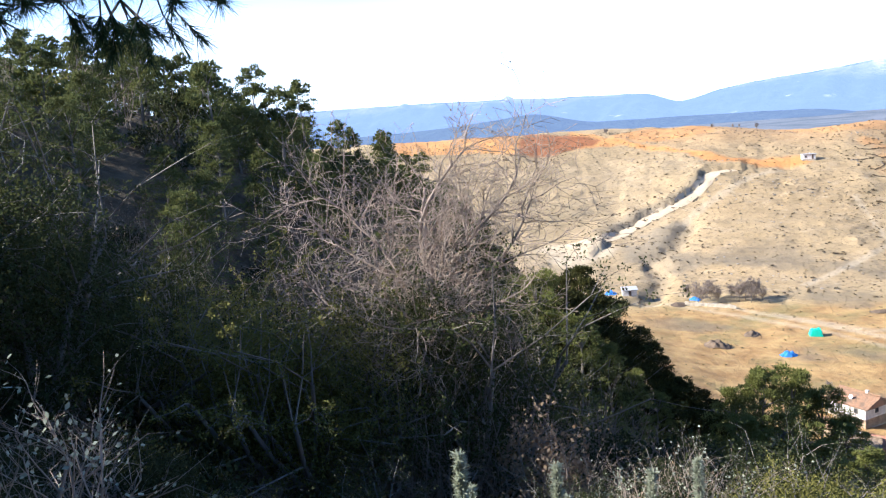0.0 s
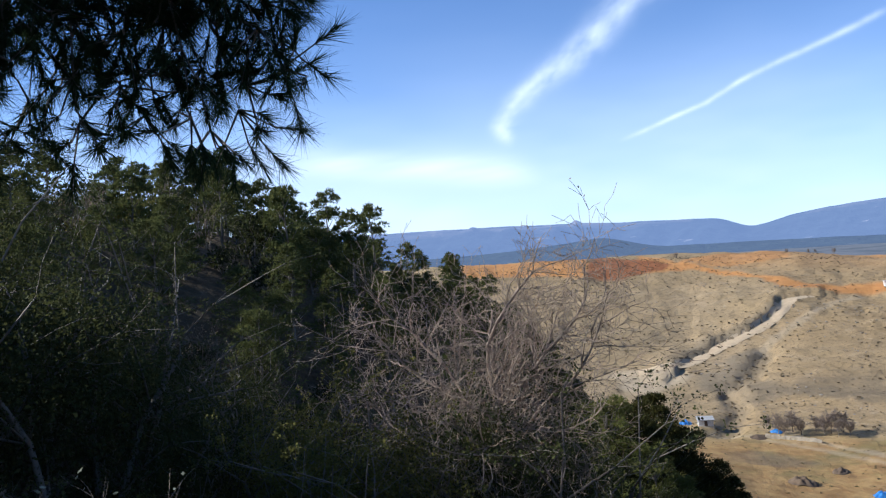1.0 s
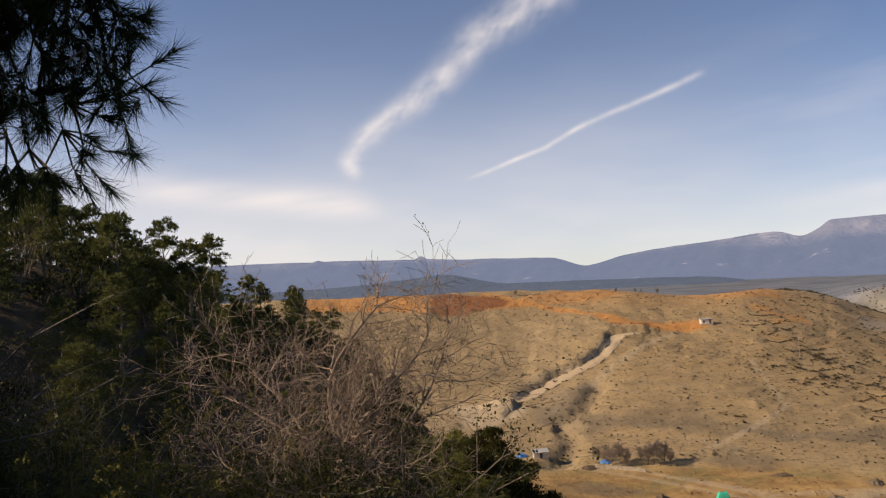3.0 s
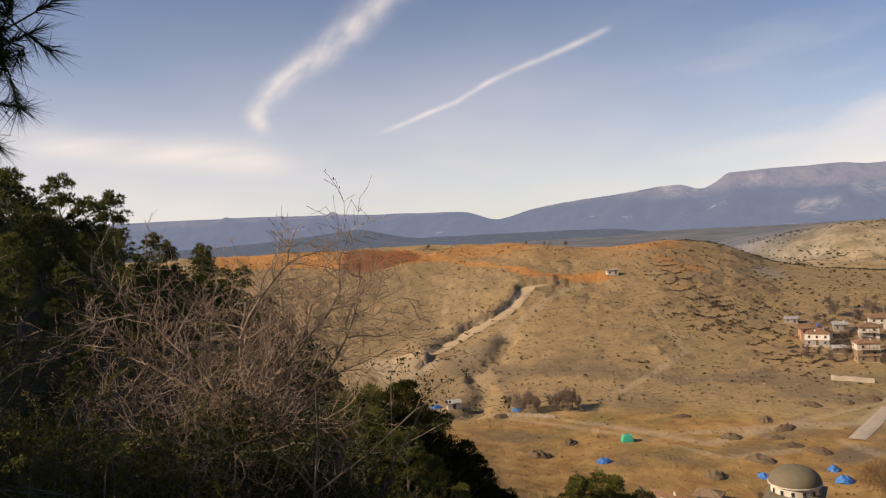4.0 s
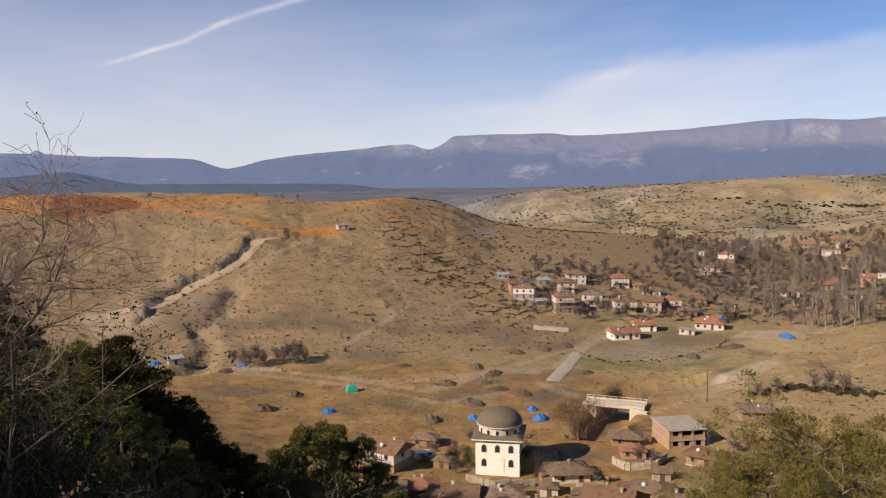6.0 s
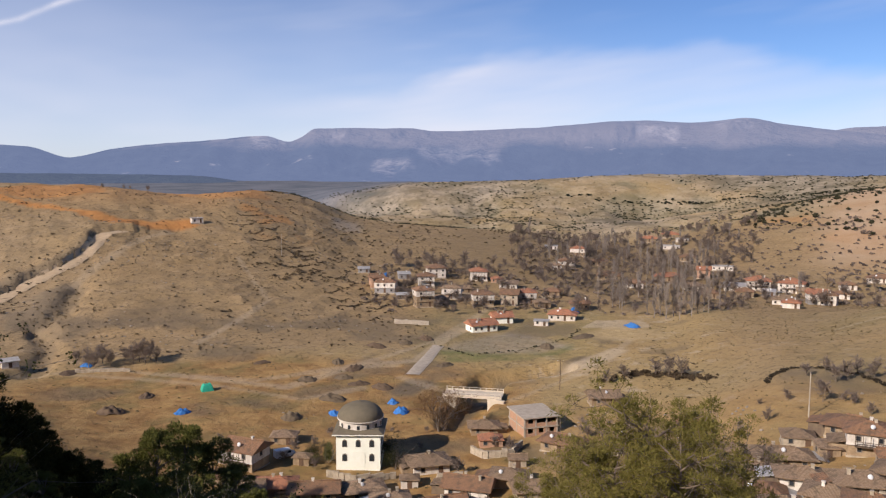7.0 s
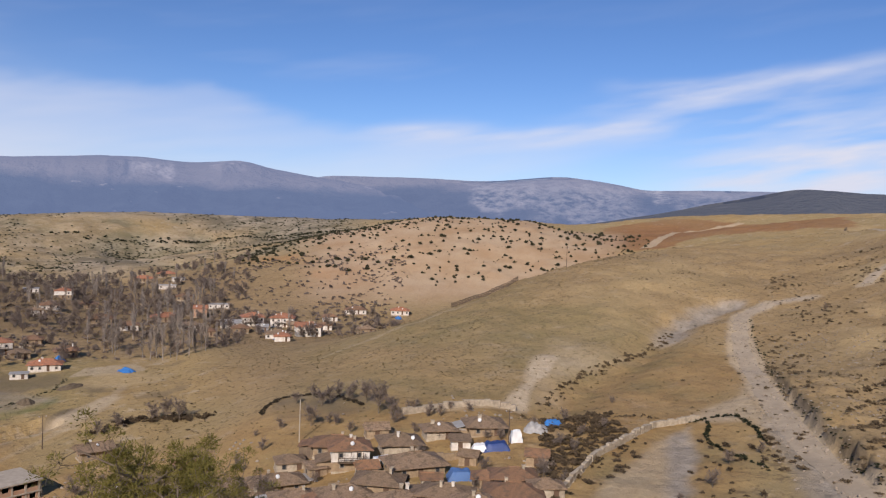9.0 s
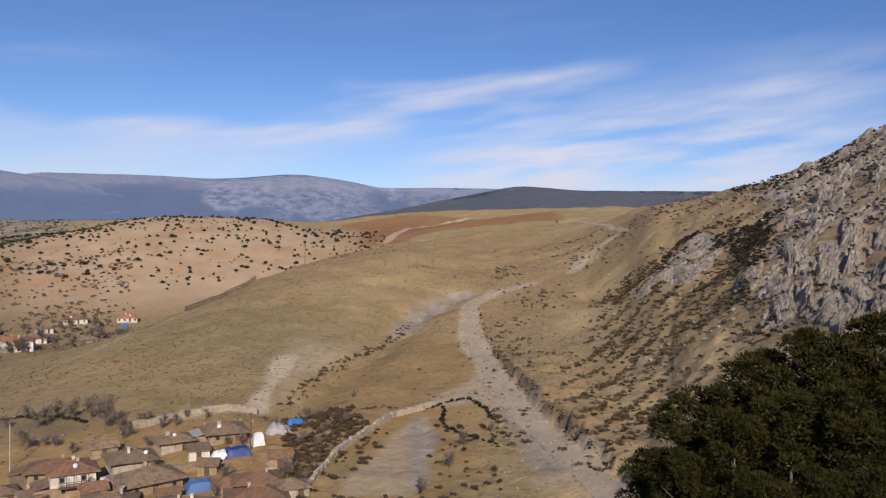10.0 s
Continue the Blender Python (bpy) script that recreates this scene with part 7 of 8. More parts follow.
for a, d, s in [(29.6, 176, 1.2), (24.2, 178, 0.8), (29.9, 172, 0.9)]:
    stand(shrubs[0], a, d, s * 2.4, a, "dark evergreen tree beside the mosque wall")


# ---- hanging pine bough close to the viewer, on a tree beside the path ----
def near_pine():
    rng = np.random.default_rng(71)
    x0, y0 = spot(-66, 4.6)
    z0 = ground_at(x0, y0)
    base = new("roadside_pine")
    base.location = (x0, y0, z0)
    tagged(base, "black-looking pine with long needles, hanging bough overhead", "tree")
    segs = []
    twig_paths(rng, (0, 0, -0.3), (0, 0, 1), 8.5, 0, 0, 0.03, segs, 0.17, 0.6, 8)
    o = new("trunk", limbs_mesh("trunk", segs, M_BARK))
    o.parent = base

    def sprays(start, goals, count, seed):
        """A bough that forks towards each goal, with needle brushes at all its tips."""
        rg = np.random.default_rng(seed)
        bits, tips, ways = [], [], []
        for g in goals:
            a = np.array(start, float)
            g = np.array(g, float)
            p = a.copy()
            for k in range(7):
                f = (k + 1) / 7
                q = a + (g - a) * f + np.array([0, 0, 0.25 * math.sin(math.pi * f)]) + rg.normal(size=3) * 0.03
                bits.append((p, q, 0.022 * (1.15 - f), 0.022 * (1.15 - f) * 0.85, 2))
                if k > 1:
                    for _ in range(count):
                        s = unit(unit(q - p) * 0.7 + rg.normal(size=3) * 0.75)
                        ln = rg.uniform(0.14, 0.36)
                        m = q + s * ln * 0.6
                        e = m + unit(s + rg.normal(size=3) * 0.35 + np.array([0, 0, 0.1])) * ln * 0.5
                        bits += [(q, m, 0.007, 0.005, 0), (m, e, 0.005, 0.004, 0)]
                        for h in np.linspace(0.15, 1, 6):
                            tips.append(m + (e - m) * h)
                            ways.append(unit(e - m))
                p = q
        return bits, np.array(tips), np.array(ways)

    def rel(az, el, d):
        a, e = radians(az), radians(el)
        return (d * math.cos(e) * math.sin(a) - x0, d * math.cos(e) * math.cos(a) - y0, EYE_Z + d * math.sin(e) - z0)
    goals = [rel(-23.0, 13.2, 4.2), rel(-26.0, 11.4, 4.3), rel(-24.5, 15.8, 4.1), rel(-28.0, 9.6, 4.4), rel(-32.5, 9.4, 4.3), rel(-37.0, 9.6, 4.2), rel(-41.5, 10.4, 4.3), rel(-27.5, 18.0, 4.2),
             rel(-36.0, 13.5, 4.5), rel(-40.5, 14.0, 4.1), rel(-45, 12, 4.2), rel(-31.0, 13.0, 4.4), rel(-25, 20.5, 4.2), rel(-26.5, 12.2, 4.3), rel(-29.5, 11, 4.1), rel(-34.5, 11.5, 4.2), rel(-39, 12, 4.4), rel(-43, 9.0, 4.3), rel(-22.6, 15.2, 4.2), rel(-33, 16, 4.2), rel(-38, 17, 4.3), rel(-43, 16, 4.2)]
    bits, tips, ways = sprays(rel(-33, 27, 4.4), goals, 6, 72)
    segs2 = []
    a, b = np.array([0, 0, 5.2]), np.array(rel(-33, 27, 4.4))
    for k in range(5):
        p, q = a + (b - a) * k / 5, a + (b - a) * (k + 1) / 5
        segs2.append((p + np.array([0, 0, 0.2 * math.sin(math.pi * k / 5)]), q + np.array([0, 0, 0.2 * math.sin(math.pi * (k + 1) / 5)]), 0.06 - 0.006 * k, 0.054 - 0.006 * k, 2))
    o = new("bough", limbs_mesh("bough", segs2 + bits, M_BARK))
    o.parent = base
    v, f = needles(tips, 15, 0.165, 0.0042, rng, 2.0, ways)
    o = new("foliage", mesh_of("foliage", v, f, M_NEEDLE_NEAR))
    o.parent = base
    # upper crown, out of sight, that shades the path
    c = np.stack([rng.normal(size=90) * 1.3, rng.normal(size=90) * 1.3, rng.uniform(5.0, 9.0, 90)], 1)
    v, f = needles(c, 60, 0.4, 0.03, rng)
    o = new("crown", mesh_of("crown", v, f, M_NEEDLE_NEAR))
    o.parent = base


near_pine()


# ---- winter trees of the valley ----
def far_tree(seed, ht, radius, slim, label, name, group, bark):
    rng = np.random.default_rng(seed)
    segs = []
    twig_paths(rng, (0, 0, 0), (0, 0, 1), ht * (0.85 if slim else 0.45), 0, 0, 0.04, segs, 0.018 * ht, 0.6, 4)
    n = 26 if slim else 34
    ends = []
    for k in range(n):
        f = rng.uniform(0.15, 0.9) if slim else rng.uniform(0.2, 0.62)
        a = rng.uniform(0, 6.28)
        w = np.array([np.cos(a), np.sin(a), 3.2 if slim else rng.uniform(-0.1, 1.9)])
        s = np.array([0, 0, ht * f])
        e = s + unit(w) * (ht * (0.3 if slim else 0.42)) * rng.uniform(0.6, 1.0)
        if slim:
            e[2] = min(e[2], ht)
        segs.append((s, e, 0.04 if slim else 0.03, 0.015, 1))
        ends.append((s, e))
    cs, bs = [], []
    for s, e in ends:
        for h in np.linspace(0.25, 1, 8):
            cs.append(s + (e - s) * h + rng.normal(size=3) * 0.15)
            bs.append(unit(e - s) + np.array([0, 0, 0.5]))
    v, f = needles(np.array(cs), 6, (0.075 if slim else 0.12) * ht, 0.085 if slim else 0.07, rng, 1.6 if slim else 0.9, np.array(bs))
    return tree(name, label, "tree", group, limbs_mesh("trunk", segs, bark), mesh_of("crown", v, f, M_POPLAR if slim else M_TWIGCROWN), "crown")


poplars = [far_tree(81 + k, 15, 1.2, True, "tall slim leafless poplar with pale bark", "poplar_tree", "poplars of the valley", M_POPLAR) for k in range(3)]
bares = [far_tree(91 + k, 7, 3, False, "rounded leafless tree with brown twigs", "leafless_tree", "leafless trees of the valley", M_PALEBARK) for k in range(3)]
rng1 = np.random.default_rng(9)
for k, (a, d) in enumerate([(45.6, 372), (46.1, 368), (46.4, 376), (48.0, 352), (48.5, 346), (48.9, 352), (49.3, 344), (49.8, 348), (50.2, 340), (50.6, 350), (51.0, 342), (51.4, 346), (51.8, 352), (52.1, 347), (47.4, 420), (49.0, 430),
                             (50.4, 420), (53.2, 440), (43.6, 560), (45.0, 600), (46.6, 560), (47.2, 620), (39.6, 640), (48.6, 560), (50.0, 380), (51.2, 372), (47.9, 470), (57.8, 428)]):
    stand(poplars[k % 3], a, d, rng1.uniform(0.75, 1.05), k)
for k in range(45):
    a, d = rng1.uniform(44.5, 53.5), rng1.uniform(345, 640)
    stand(poplars[k % 3], a, d, rng1.uniform(0.5, 0.95), k)
for k in range(70):
    a, d = rng1.uniform(27.5, 45), rng1.uniform(352, 440)
    stand(bares[k % 3], a, d, rng1.uniform(0.35, 0.8), k)
for a, d, sz in [(3.28, 577, 0.8), (10.3, 606, 0.6), (11.6, 604, 0.5), (12.0, 604, 0.45), (13.1, 602, 0.7), (95.3, 700, 0.7), (81.0, 216, 0.35), (94.4, 340, 0.55)]:
    stand(bares[1], a, d, sz, a)
for k in range(130):
    a, d = rng1.uniform(29, 66), rng1.uniform(345, 470)
    if a > 55 and d < 400:
        continue
    stand(bares[k % 3], a, d, rng1.uniform(0.6, 1.25), k)


def far_wood(bases, name, label, spots, seed):
    """Leafless wood further off, all its trees joined."""
    rg = np.random.default_rng(seed)
    for kind in ("trunk", "crown"):
        vs, fs, n, mat = [], [], 0, None
        for k, (a, d, s) in enumerate(spots):
            me = [c for c in bases[k % len(bases)].children if c.name.startswith(kind)][0].data
            co = np.zeros(len(me.vertices) * 3)
            me.vertices.foreach_get("co", co)
            idx = np.zeros(len(me.loops), np.int32)
            me.loops.foreach_get("vertex_index", idx)
            t = rg.uniform(0, 6.28)
            co = co.reshape(-1, 3) * s
            x, y = spot(a, d)
            vs.append(np.stack([co[:, 0] * math.cos(t) - co[:, 1] * math.sin(t) + x, co[:, 0] * math.sin(t) + co[:, 1] * math.cos(t) + y, co[:, 2] + ground_at(x, y) - 0.2], 1))
            side = len(me.polygons[0].vertices)
            if all(len(p.vertices) == side for p in me.polygons):
                fs.append(idx.reshape(-1, side) + n)
            n += len(co)
            mat = me.materials[0]
        tagged(new(name, mesh_of(name, np.vstack(vs), np.vstack(fs), mat)), label, "wood", kind="stuff")


wide = []
while len(wide) < 330:
    a, d = rng1.uniform(29, 66), rng1.uniform(440, 720)
    if not (a < 38 and d > 480 or a > 55 and d > 480):
        wide.append((a, d, rng1.uniform(0.7, 1.4)))
far_wood(bares, "far_wood", "grey-brown leafless orchard trees among far houses", wide, 7)
far_wood(poplars, "far_poplars", "pale leafless poplars up the valley", [(rng1.uniform(40, 54), rng1.uniform(480, 700), rng1.uniform(0.5, 0.9)) for k in range(36)], 8)
for k, (a, d, s) in enumerate([(9.4, 274, 1.0), (10.4, 276, 0.9), (11.8, 277, 1.1), (12.6, 275, 1.0), (13.3, 278, 0.8), (46.5, 240, 0.8), (49.6, 241, 1.1), (50.5, 239, 1.0), (48.7, 244, 0.9), (58.4, 221, 0.6), (59.6, 224, 0.7), (61.4, 222, 0.8), (60.2, 214, 0.8), (60.8, 217, 0.8), (62.4, 217, 0.9), (63.4, 212, 1.0), (9.0, 277, 1.1), (9.9, 280, 1.2), (12.2, 279, 1.3), (12.9, 281, 1.1), (11.3, 281, 0.9), (8.3, 281, 0.9), (64.3, 200, 1.3), (65.2, 196, 0.9),
                                (33.7, 199, 1.2), (56.2, 152, 0.9), (52.5, 158, 1.0), (59.5, 196, 0.9), (45.3, 236, 0.7), (68, 195, 0.6), (76.4, 150, 0.7), (78.5, 168, 0.5), (79.0, 180, 0.5), (80.5, 186, 0.5), (77.5, 173, 0.5), (89, 165, 0.55), (88, 150, 0.6),
                                (91, 175, 0.45), (86, 135, 0.5), (34.5, 168, 0.7), (38.5, 180, 0.6), (43.8, 190, 0.8), (22.6, 182, 0.6)]):
    stand(bares[k % 3], a, d, s, k * 1.7)
# small leafless trees and shrubs in the yards between houses
for k in range(90):
    a, d = (rng1.uniform(53, 78), rng1.uniform(128, 205)) if k % 3 else (rng1.uniform(17, 52), rng1.uniform(148, 205))
    stand(bares[k % 3], a, d, rng1.uniform(0.25, 0.55), k)
for base in pines + pines_far + shrubs + shrubs_far + thickets + [sapling, edge, whitebush, juniper, tall, tall_olive, low_pine, dark_pine, old] + poplars + bares:
    away(base)
for base in [o for o in bpy.data.objects if o.type == 'EMPTY' and o.parent is None and o.location.length < 1e-6]:
    away(base)


# ---- scrub, tufts and stones strewn over the hills ----
def clump_shape(seed, rough):
    bm = bmesh.new()
    bmesh.ops.create_icosphere(bm, subdivisions=1, radius=1.0)
    rg = np.random.default_rng(seed)
    v = np.array([p.co[:] for p in bm.verts]) * rg.uniform(1 - rough, 1 + rough, (len(bm.verts), 1))
    f = np.array([[x.index for x in q.verts] for q in bm.faces])
    bm.free()
    return v, f


def tuft_shape(seed):
    """A small thorny bush: short blades spreading from its foot, each a leafy twig."""
    rg = np.random.default_rng(seed)
    n = 26
    v = unit(rg.normal(size=(n, 3)) * np.array([1, 1, 0.7]) + np.array([0, 0, 0.45]))
    v[:, 2] = np.abs(v[:, 2])
    side = unit(np.cross(v, rg.normal(size=(n, 3))))
    root, w = v * rg.uniform(0.15, 0.6, (n, 1)), rg.uniform(0.22, 0.42, (n, 1))
    tip = root + unit(v + rg.normal(size=(n, 3)) * 0.35) * rg.uniform(0.4, 0.75, (n, 1))
    return np.stack([root - side * w, root + side * w, tip], 1).reshape(-1, 3), np.arange(3 * n).reshape(-1, 3)


def strew(name, x, y, size, flat, material, label, category, seed, shapes=5, rough=0.35, sink=0.3, dense=False):
    """Many small bodies on the ground, joined to one mesh."""
    rg = np.random.default_rng(seed)
    z = land(x, y)
    vs, fs, n = [], [], 0
    kind = rg.integers(0, shapes, len(x))
    for k in range(shapes):
        v, f = clump_shape(seed * 10 + k, rough) if category in ("stones", "boulders") else tuft_shape(seed * 10 + k)
        if dense:
            core, faces = clump_shape(seed * 10 + k, 0.2)
            v, f = np.vstack([v * 1.1, core * 0.62 + np.array([0, 0, 0.35])]), np.vstack([f, faces + len(v)])
        w = np.where(kind == k)[0]
        if not len(w):
            continue
        t = rg.uniform(0, 6.28, len(w))
        c, s = np.cos(t)[:, None], np.sin(t)[:, None]
        sc = size[w][:, None]
        px = (v[None, :, 0] * c - v[None, :, 1] * s) * sc * rg.uniform(0.7, 1.3, (len(w), 1)) + x[w][:, None]
        py = (v[None, :, 0] * s + v[None, :, 1] * c) * sc * rg.uniform(0.7, 1.3, (len(w), 1)) + y[w][:, None]
        pz = v[None, :, 2] * sc * flat + z[w][:, None] + sc * flat * (1 - 2 * sink)
        P = np.stack([px, py, pz], 2).reshape(-1, 3)
        F = (f[None] + (np.arange(len(w)) * len(v))[:, None, None]).reshape(-1, 3) + n
        vs.append(P)
        fs.append(F)
        n += len(P)
    me = mesh_of(name, np.vstack(vs), np.vstack(fs), material)
    return tagged(new(name, me), label, category, kind="stuff")


def patch(rng, n, a0, a1, d0, d1, dens=None):
    a, d = rng.uniform(a0, a1, n), np.sqrt(rng.uniform(d0 * d0, d1 * d1, n))
    x, y = d * np.sin(np.radians(a)), d * np.cos(np.radians(a))
    if dens is not None:
        keep = rng.random(n) < dens(a, d, x, y)
        x, y = x[keep], y[keep]
    return x, y


R = np.random.default_rng(3)
# even dots of juniper on the pale hill
x, y = patch(R, 1300, 54, 83, 540, 830, lambda a, d, x, y: 0.75 * step(0, 1, d - (560 + 6 * np.abs(a - 68))))
strew("hill_scrub", x, y, R.uniform(0.6, 1.75, len(x)) ** 1.35, 0.95, M_JUNIPER, "scattered dark juniper bushes on a pale hill", "scrub", 1, dense=True)
# patchy scrub over the hills behind the far houses
x, y = patch(R, 20000, 20, 66, 640, 1230, lambda a, d, x, y: (0.15 + 0.85 * step(-0.05, 0.25, fbm(x, y, 90, 4, 7))) * step(690, 800, d) * (0.8 - 0.55 * step(1000, 1080, d)))
strew("hill_scrub", x, y, R.uniform(0.6, 1.8, len(x)), 0.7, M_FARSCRUB, "patches of dark scrub over the far hills", "scrub", 2)
x, y = patch(R, 16000, 20, 62, 660, 1180, lambda a, d, x, y: step(0.12, 0.3, np.abs(fbm(x, y, 150, 4, 57))) * (1 - 0.8 * step(980, 1080, d)))
strew("hill_scrub", x, y, R.uniform(0.8, 2.2, len(x)), 0.7, M_FARSCRUB, "dark scrub in the folds of the far hills", "scrub", 17)
x, y = patch(R, 14000, 19, 47, 380, 740, lambda a, d, x, y: 0.03 + 0.16 * step(0.05, 0.4, fbm(x, y, 40, 4, 8)))
strew("hill_scrub", x, y, R.uniform(0.5, 1.5, len(x)), 0.7, M_BROWNSCRUB, "dry brown scrub on the gullied slope", "scrub", 3)
# terrace lines of bushes down the spur of the bare hill
tx, ty = [], []
for row in range(13):
    f = row / 12
    a0, d0 = 18.5 + 9.0 * f, 482 - 146 * f
    for part_row in (0, 1):
        L = smooth_line([(a0 - 0.1 + 0.45 * part_row, d0 + 22 * part_row), (a0 + 0.75 + 0.45 * part_row, d0 - 3 + 22 * part_row), (a0 + 1.5 + 0.45 * part_row, d0 + 5 + 22 * part_row)], 0.75)
        tx.append(L[:, 0] + R.normal(size=len(L)) * 0.35)
        ty.append(L[:, 1] + R.normal(size=len(L)) * 0.35)
tx, ty = np.concatenate(tx), np.concatenate(ty)
keep = fbm(tx, ty, 9, 2, 4) > -0.16
strew("terrace_bushes", tx[keep], ty[keep], R.uniform(0.4, 0.8, int(keep.sum())), 0.8, M_BRAMBLE, "rows of low bushes along old terraces", "scrub", 4)
# leafless brush between the houses up the valley
x, y = patch(R, 5200, 27.5, 66, 348, 660, lambda a, d, x, y: (0.25 + 0.75 * step(-0.05, 0.25, fbm(x, y, 28, 3, 83))) * (1 - step(53, 55, a) * (1 - step(400, 420, d))) * np.where(a < 40, 1 - step(440, 480, d), 1.0))
strew("brush", x, y, R.uniform(0.5, 1.7, len(x)), 0.9, M_TWIGCROWN, "leafless brown brush between far houses", "scrub", 48)
# low growth and stones over the nearer slopes
x, y = patch(R, 9000, -14, 32, 285, 600, lambda a, d, x, y: 0.25 + 0.75 * step(0.05, 0.4, fbm(x, y, 45, 4, 14)))
strew("grass_tufts", x, y, R.uniform(0.25, 0.7, len(x)), 0.7, M_BROWNSCRUB, "dry tufts and thorn cushions on the bare hill", "scrub", 5)
x, y = patch(R, 7000, -14, 34, 285, 560, lambda a, d, x, y: 0.08 + 0.55 * step(0.08, 0.35, fbm(x, y, 32, 4, 15)))
strew("grass_tufts", x, y, R.uniform(0.3, 0.9, len(x)), 0.7, M_BRAMBLE, "dark thorn bushes dotted over the bare hill", "scrub", 49)
x, y = patch(R, 5000, -12, 32, 285, 560, lambda a, d, x, y: 0.6 * step(0.12, 0.45, fbm(x, y, 30, 4, 24)))
strew("stones", x, y, R.uniform(0.2, 0.6, len(x)), 0.6, M_BOULDER, "pale stones lying on the bare hill", "stones", 6)
x, y = patch(R, 16000, 48, 98, 190, 480, lambda a, d, x, y: 0.3 + 0.7 * step(0.0, 0.4, fbm(x, y, 35, 4, 34)))
strew("grass_tufts", x, y, R.uniform(0.15, 0.45, len(x)), 0.6, M_TUFT, "dry grass tufts on the rounded hill", "grass", 7)
x, y = patch(R, 3500, 50, 98, 190, 700, lambda a, d, x, y: 0.4 * step(0.1, 0.4, fbm(x, y, 50, 3, 44)))
strew("grass_tufts", x, y, R.uniform(0.3, 0.9, len(x)), 0.6, M_BROWNSCRUB, "dark tufts on the rounded hill", "scrub", 8)
x, y = patch(R, 5000, 92, 122, 120, 420, lambda a, d, x, y: 0.3 * rock_mask(a, d) * step(-0.1, 0.3, fbm(x, y, 16, 4, 54)))
strew("boulders", x, y, R.uniform(0.2, 0.7, len(x)), 0.7, M_BOULDER, "grey limestone blocks on the rocky hillside", "boulders", 9, rough=0.45)
x, y = patch(R, 7000, 91, 122, 120, 470, lambda a, d, x, y: step(-0.05, 0.35, fbm(x, y, 30, 4, 64)) * (1 - 0.45 * step(250, 330, d)))
strew("hill_scrub", x, y, R.uniform(0.35, 1.1, len(x)), 0.65, M_BROWNSCRUB, "brown thorn scrub on the rocky hillside", "scrub", 10)
x, y = patch(R, 3200, 96, 107, 150, 330, lambda a, d, x, y: step(0.55, 0.85, np.cos((d - 9 * (a - 100)) / 3.4)) * step(-0.15, 0.15, fbm(x, y, 28, 3, 95)))
strew("hill_scrub", x, y, R.uniform(0.5, 1.15, len(x)), 0.75, M_BROWNSCRUB, "rows of small brown bushes on the rocky slope", "scrub", 15)
x, y = patch(R, 2200, 107, 118, 180, 400, lambda a, d, x, y: 0.15 + 0.85 * step(0.0, 0.2, fbm(x, y, 22, 3, 96)))
strew("hill_scrub", x, y, R.uniform(0.4, 1.0, len(x)), 0.9, M_DARKSCRUB, "dark junipers in the clefts of the crag", "scrub", 16, sink=-0.3)
x, y = patch(R, 500, 98, 122, 160, 460, lambda a, d, x, y: rock_mask(a, d) * 0.5)
strew("hill_scrub", x, y, R.uniform(0.5, 1.1, len(x)), 0.8, M_DARKSCRUB, "dark bushes among limestone rocks", "scrub", 11)
x, y = patch(R, 5200, 4, 50, 150, 330, lambda a, d, x, y: 0.25 + 0.5 * step(0.1, 0.4, fbm(x, y, 25, 3, 74)))
strew("grass_tufts", x, y, R.uniform(0.15, 0.5, len(x)), 0.55, M_TUFT, "dry weeds on the valley floor", "grass", 12)
x, y = patch(R, 3200, 76, 92, 125, 205, lambda a, d, x, y: np.where(a < np.interp(d, [141, 164, 194, 203], [77.6, 80, 84, 86.9]), 0.9, 0.10) * (1 - inside(x, y, YARD)) * step(-0.2, 0.1, fbm(x, y, 22, 3, 84)))
strew("bramble", x, y, R.uniform(0.4, 1.1, len(x)), 0.7, M_BRAMBLE, "brown bramble between stone walls", "scrub", 13)
x, y = patch(R, 2600, 18, 78, 126, 215, lambda a, d, x, y: 0.5 * step(0.05, 0.35, fbm(x, y, 14, 3, 94)))
strew("yard_rubble", x, y, R.uniform(0.15, 0.5, len(x)), 0.6, M_BOULDER, "rubble and stones between village houses", "stones", 14)


def line_of(points, gap, size, material, label, seed, name="hedge", jitter=0.5):
    L = smooth_line(points, gap)
    rg = np.random.default_rng(seed)
    strew(name, L[:, 0] + rg.normal(size=len(L)) * jitter, L[:, 1] + rg.normal(size=len(L)) * jitter, rg.uniform(0.6, 1.3, len(L)) * size, 0.75, material, label, "hedge", seed)


line_of([(33.3, 288), (35.3, 275), (39.4, 284), (42.6, 302), (43.4, 318)], 1.9, 0.6, M_FARSCRUB, "dark clipped hedge round a green field", 31)
line_of([(56.0, 216), (56.3, 223), (57.5, 231), (59.5, 229), (61.6, 221), (63.2, 210)], 0.5, 0.7, M_DARKSCRUB, "dark thorn hedge round a walled garden", 32, jitter=0.35)
line_of([(45.4, 240), (47.5, 246), (49.9, 242), (52.3, 235)], 0.28, 1.0, M_BRAMBLE, "brown leafless thicket along the foot of the hill", 47, "thicket", 1.8)
line_of([(86.4, 200), (88.1, 206), (89.3, 207), (90.6, 195), (91.1, 184)], 0.7, 0.62, M_SCRUB, "dark thorn hedge round a bare plot", 33, jitter=0.3)
line_of([(87.5, 200), (87.4, 188), (87.7, 181), (89.8, 171), (91.5, 163)], 0.7, 0.62, M_SCRUB, "dark thorn hedge across a bare plot", 39, jitter=0.3)
line_of([(84, 203), (77, 200), (74.5, 203)], 1.2, 0.7, M_BROWNSCRUB, "hedge along the lane end", 34)
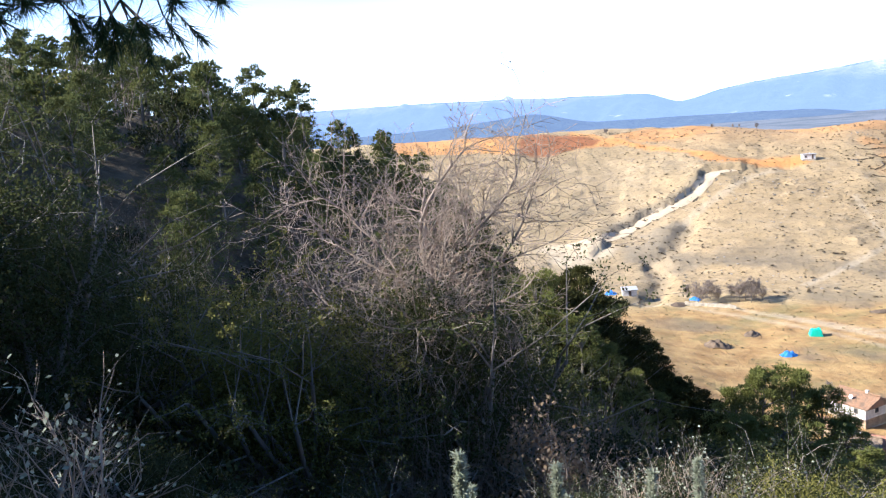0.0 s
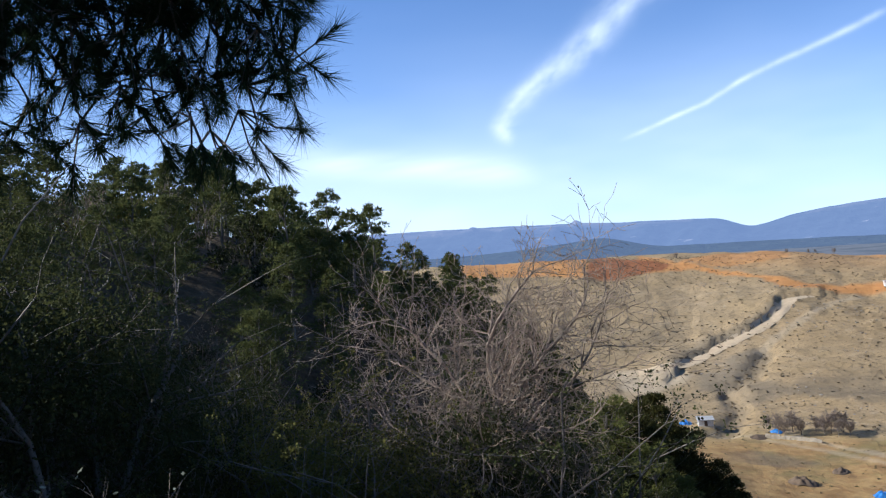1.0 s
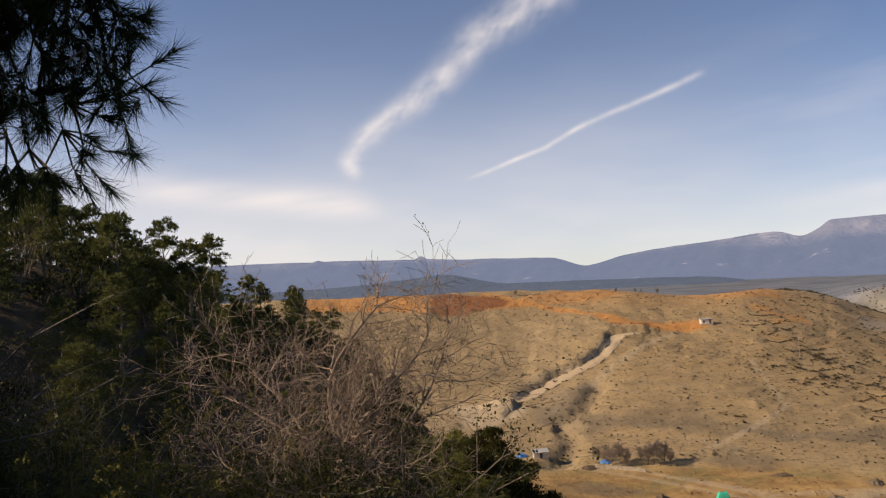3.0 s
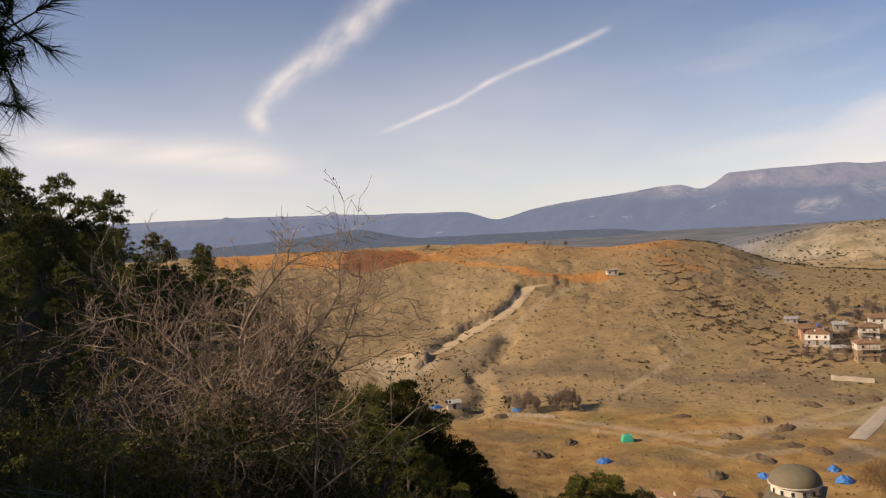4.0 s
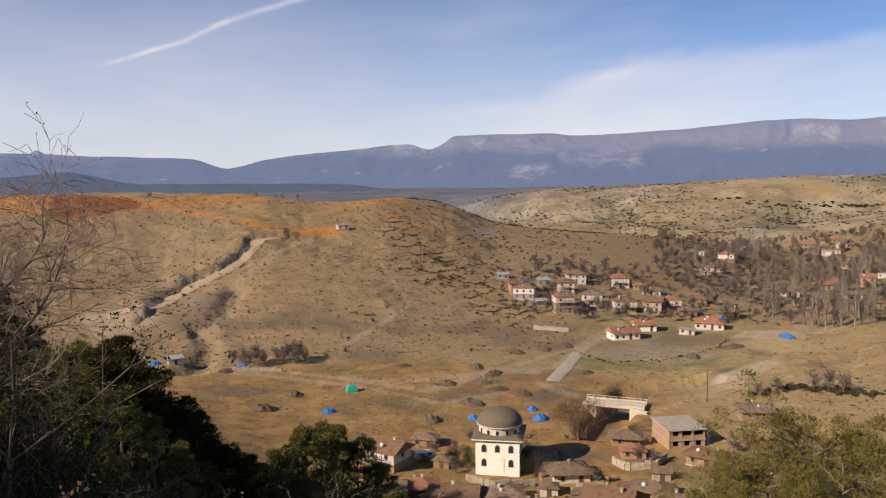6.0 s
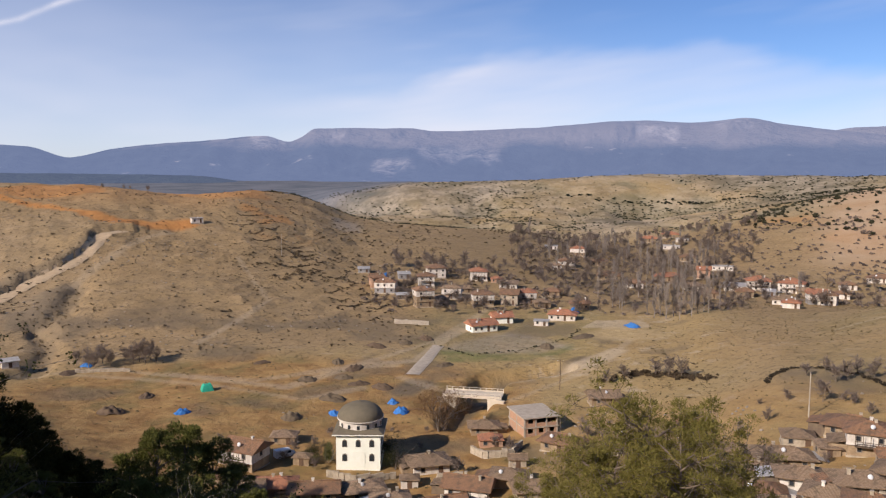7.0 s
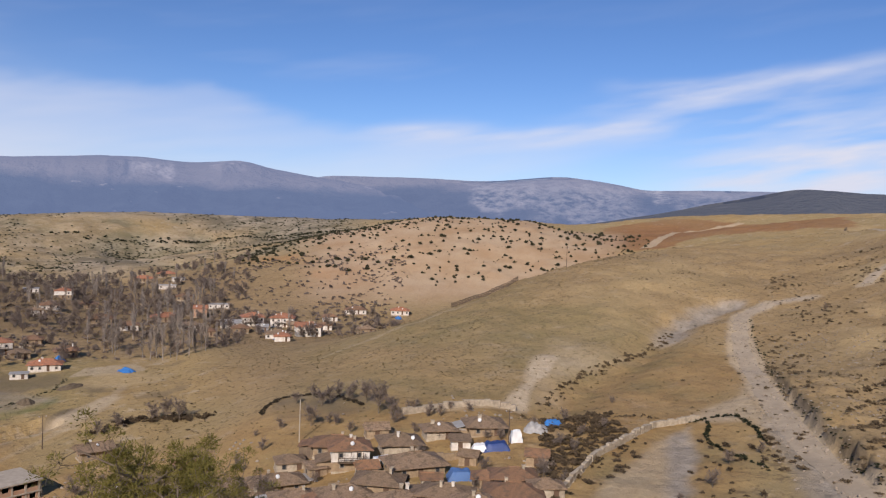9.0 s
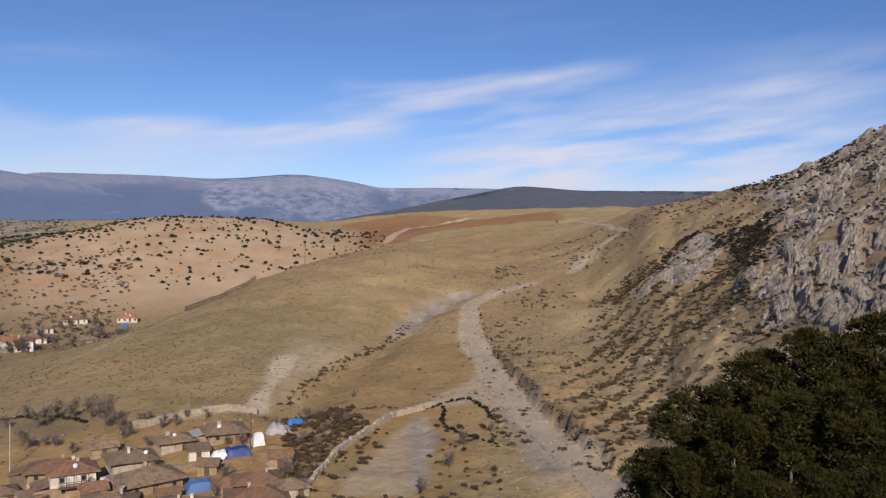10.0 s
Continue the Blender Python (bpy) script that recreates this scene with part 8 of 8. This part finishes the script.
# weeds added to draw the dark line of the roadside ditch
line_of([(89.9, 334), (90.6, 284), (92.0, 236), (94.6, 191), (97.6, 160), (99.6, 143)], 1.1, 0.42, M_SCRUB, "dark weeds marking the ditch beside the gravel road", 35, "verge_weeds", 0.6)
line_of([(76, 218), (78.3, 242), (79.9, 258), (81.9, 274), (83.9, 299), (84.7, 313)], 0.9, 0.8, M_BROWNSCRUB, "dark brambles in the gully", 36, "bramble", 1.2)
line_of(GULLY, 2.0, 0.55, M_BROWNSCRUB, "brambles along the washed-out gully", 37, "bramble", 2.2)
line_of([(2.9, 374), (4.4, 391), (6.1, 406), (8.2, 420), (9.2, 436)], 1.3, 0.5, M_BRAMBLE, "dark scrub on the bank above the hill road", 38, "bramble", 1.5)


line_of([(50, 1035), (53.1, 1040), (56.4, 1040), (59.6, 1030), (63, 1010)], 3.0, 2.2, M_SCRUB, "dark row of trees across the plateau", 42, "tree_row", 1.5)
line_of([(42.1, 1045), (44.5, 1035), (48, 1050), (51.3, 1040)], 3.0, 2.2, M_SCRUB, "dark row of trees behind the far hills", 43, "tree_row", 4.0)
# dark bushes added in place of the shadows in two hollows
for k, (pts, n, lo, hi) in enumerate([([(105.7, 296), (106.2, 312), (108.4, 300), (109.4, 312), (109.6, 274), (108.8, 248), (108.1, 248), (107, 286)], 900, 245, 315),
                                      ([(101.8, 308), (103.7, 331), (105.1, 331), (104.2, 312), (103, 296)], 500, 295, 335)]):
    x, y = patch(R, n * 3, 101, 110, lo, hi, lambda a, d, x, y: 0.85 * inside(x, y, pts))
    strew("hill_scrub", x, y, R.uniform(0.5, 1.2, len(x)), 0.6, M_DARKSCRUB, "dark scrub standing for shade in a hollow of the rocky slope", "scrub", 44 + k)
x, y = patch(R, 6500, 95, 108.5, 140, 330, lambda a, d, x, y: step(97, 101, a) * (1 - step(103.2, 104.4, a) * (1 - step(215, 230, d))) * (0.15 + 0.85 * step(0.0, 0.3, fbm(x, y, 18, 4, 98))))
strew("hill_scrub", x, y, R.uniform(0.35, 0.95, len(x)), 0.7, M_BRAMBLE, "purple-brown bushes over the stony slope", "scrub", 46)


L = smooth_line(GRAVEL, 0.35)
x, y = L[:, 0] + R.normal(size=len(L)) * 2.6, L[:, 1] + R.normal(size=len(L)) * 2.6
strew("roadside_stones", x, y, R.uniform(0.1, 0.32, len(x)), 0.7, M_BOULDER, "loose stones along the gravel road", "stones", 40, sink=0.0)
x, y = patch(R, 2600, 91, 104, 130, 330, lambda a, d, x, y: 0.15 + 0.85 * step(0.05, 0.3, fbm(x, y, 20, 4, 97)))
strew("stones", x, y, R.uniform(0.1, 0.34, len(x)), 0.6, M_BOULDER, "pale stones scattered on the brown slope", "stones", 41)


def fence(az0, d0, az1, d1, n, ht, label):
    (ax, ay), (bx, by) = spot(az0, d0), spot(az1, d1)
    z0 = ground_at(ax, ay)
    base = new("fence")
    base.location = (ax, ay, z0)
    tagged(base, label, "fence")
    turn = math.atan2(by - ay, bx - ax)
    post = cached(("post", ht), lambda: finish("post", (lambda b: (tube(b, (0, 0, -0.4), (0, 0, ht), 0.09, 0.07, 6), b)[1])(bmesh.new()), M_TIMBER))
    gap = math.hypot(bx - ax, by - ay) / n
    board = cached(("board", round(gap, 2)), lambda: finish("board", (lambda b: (box(b, 0, 0, 0, gap * 1.02, 0.05, 0.5), b)[1])(bmesh.new()), M_SHED))
    for k in range(n + 1):
        f = k / n
        x, y = ax + (bx - ax) * f, ay + (by - ay) * f
        shared("post", post, base, (x - ax, y - ay, ground_at(x, y) - z0), turn)
        if k < n:
            x, y = ax + (bx - ax) * (f + 0.5 / n), ay + (by - ay) * (f + 0.5 / n)
            for h in (0.3, 1.0, 1.7):
                shared("board", board, base, (x - ax, y - ay, ground_at(x, y) - z0 + h), turn)


fence(69.3, 362, 74.0, 404, 26, 2.4, "old grey board fence along the hill crest")
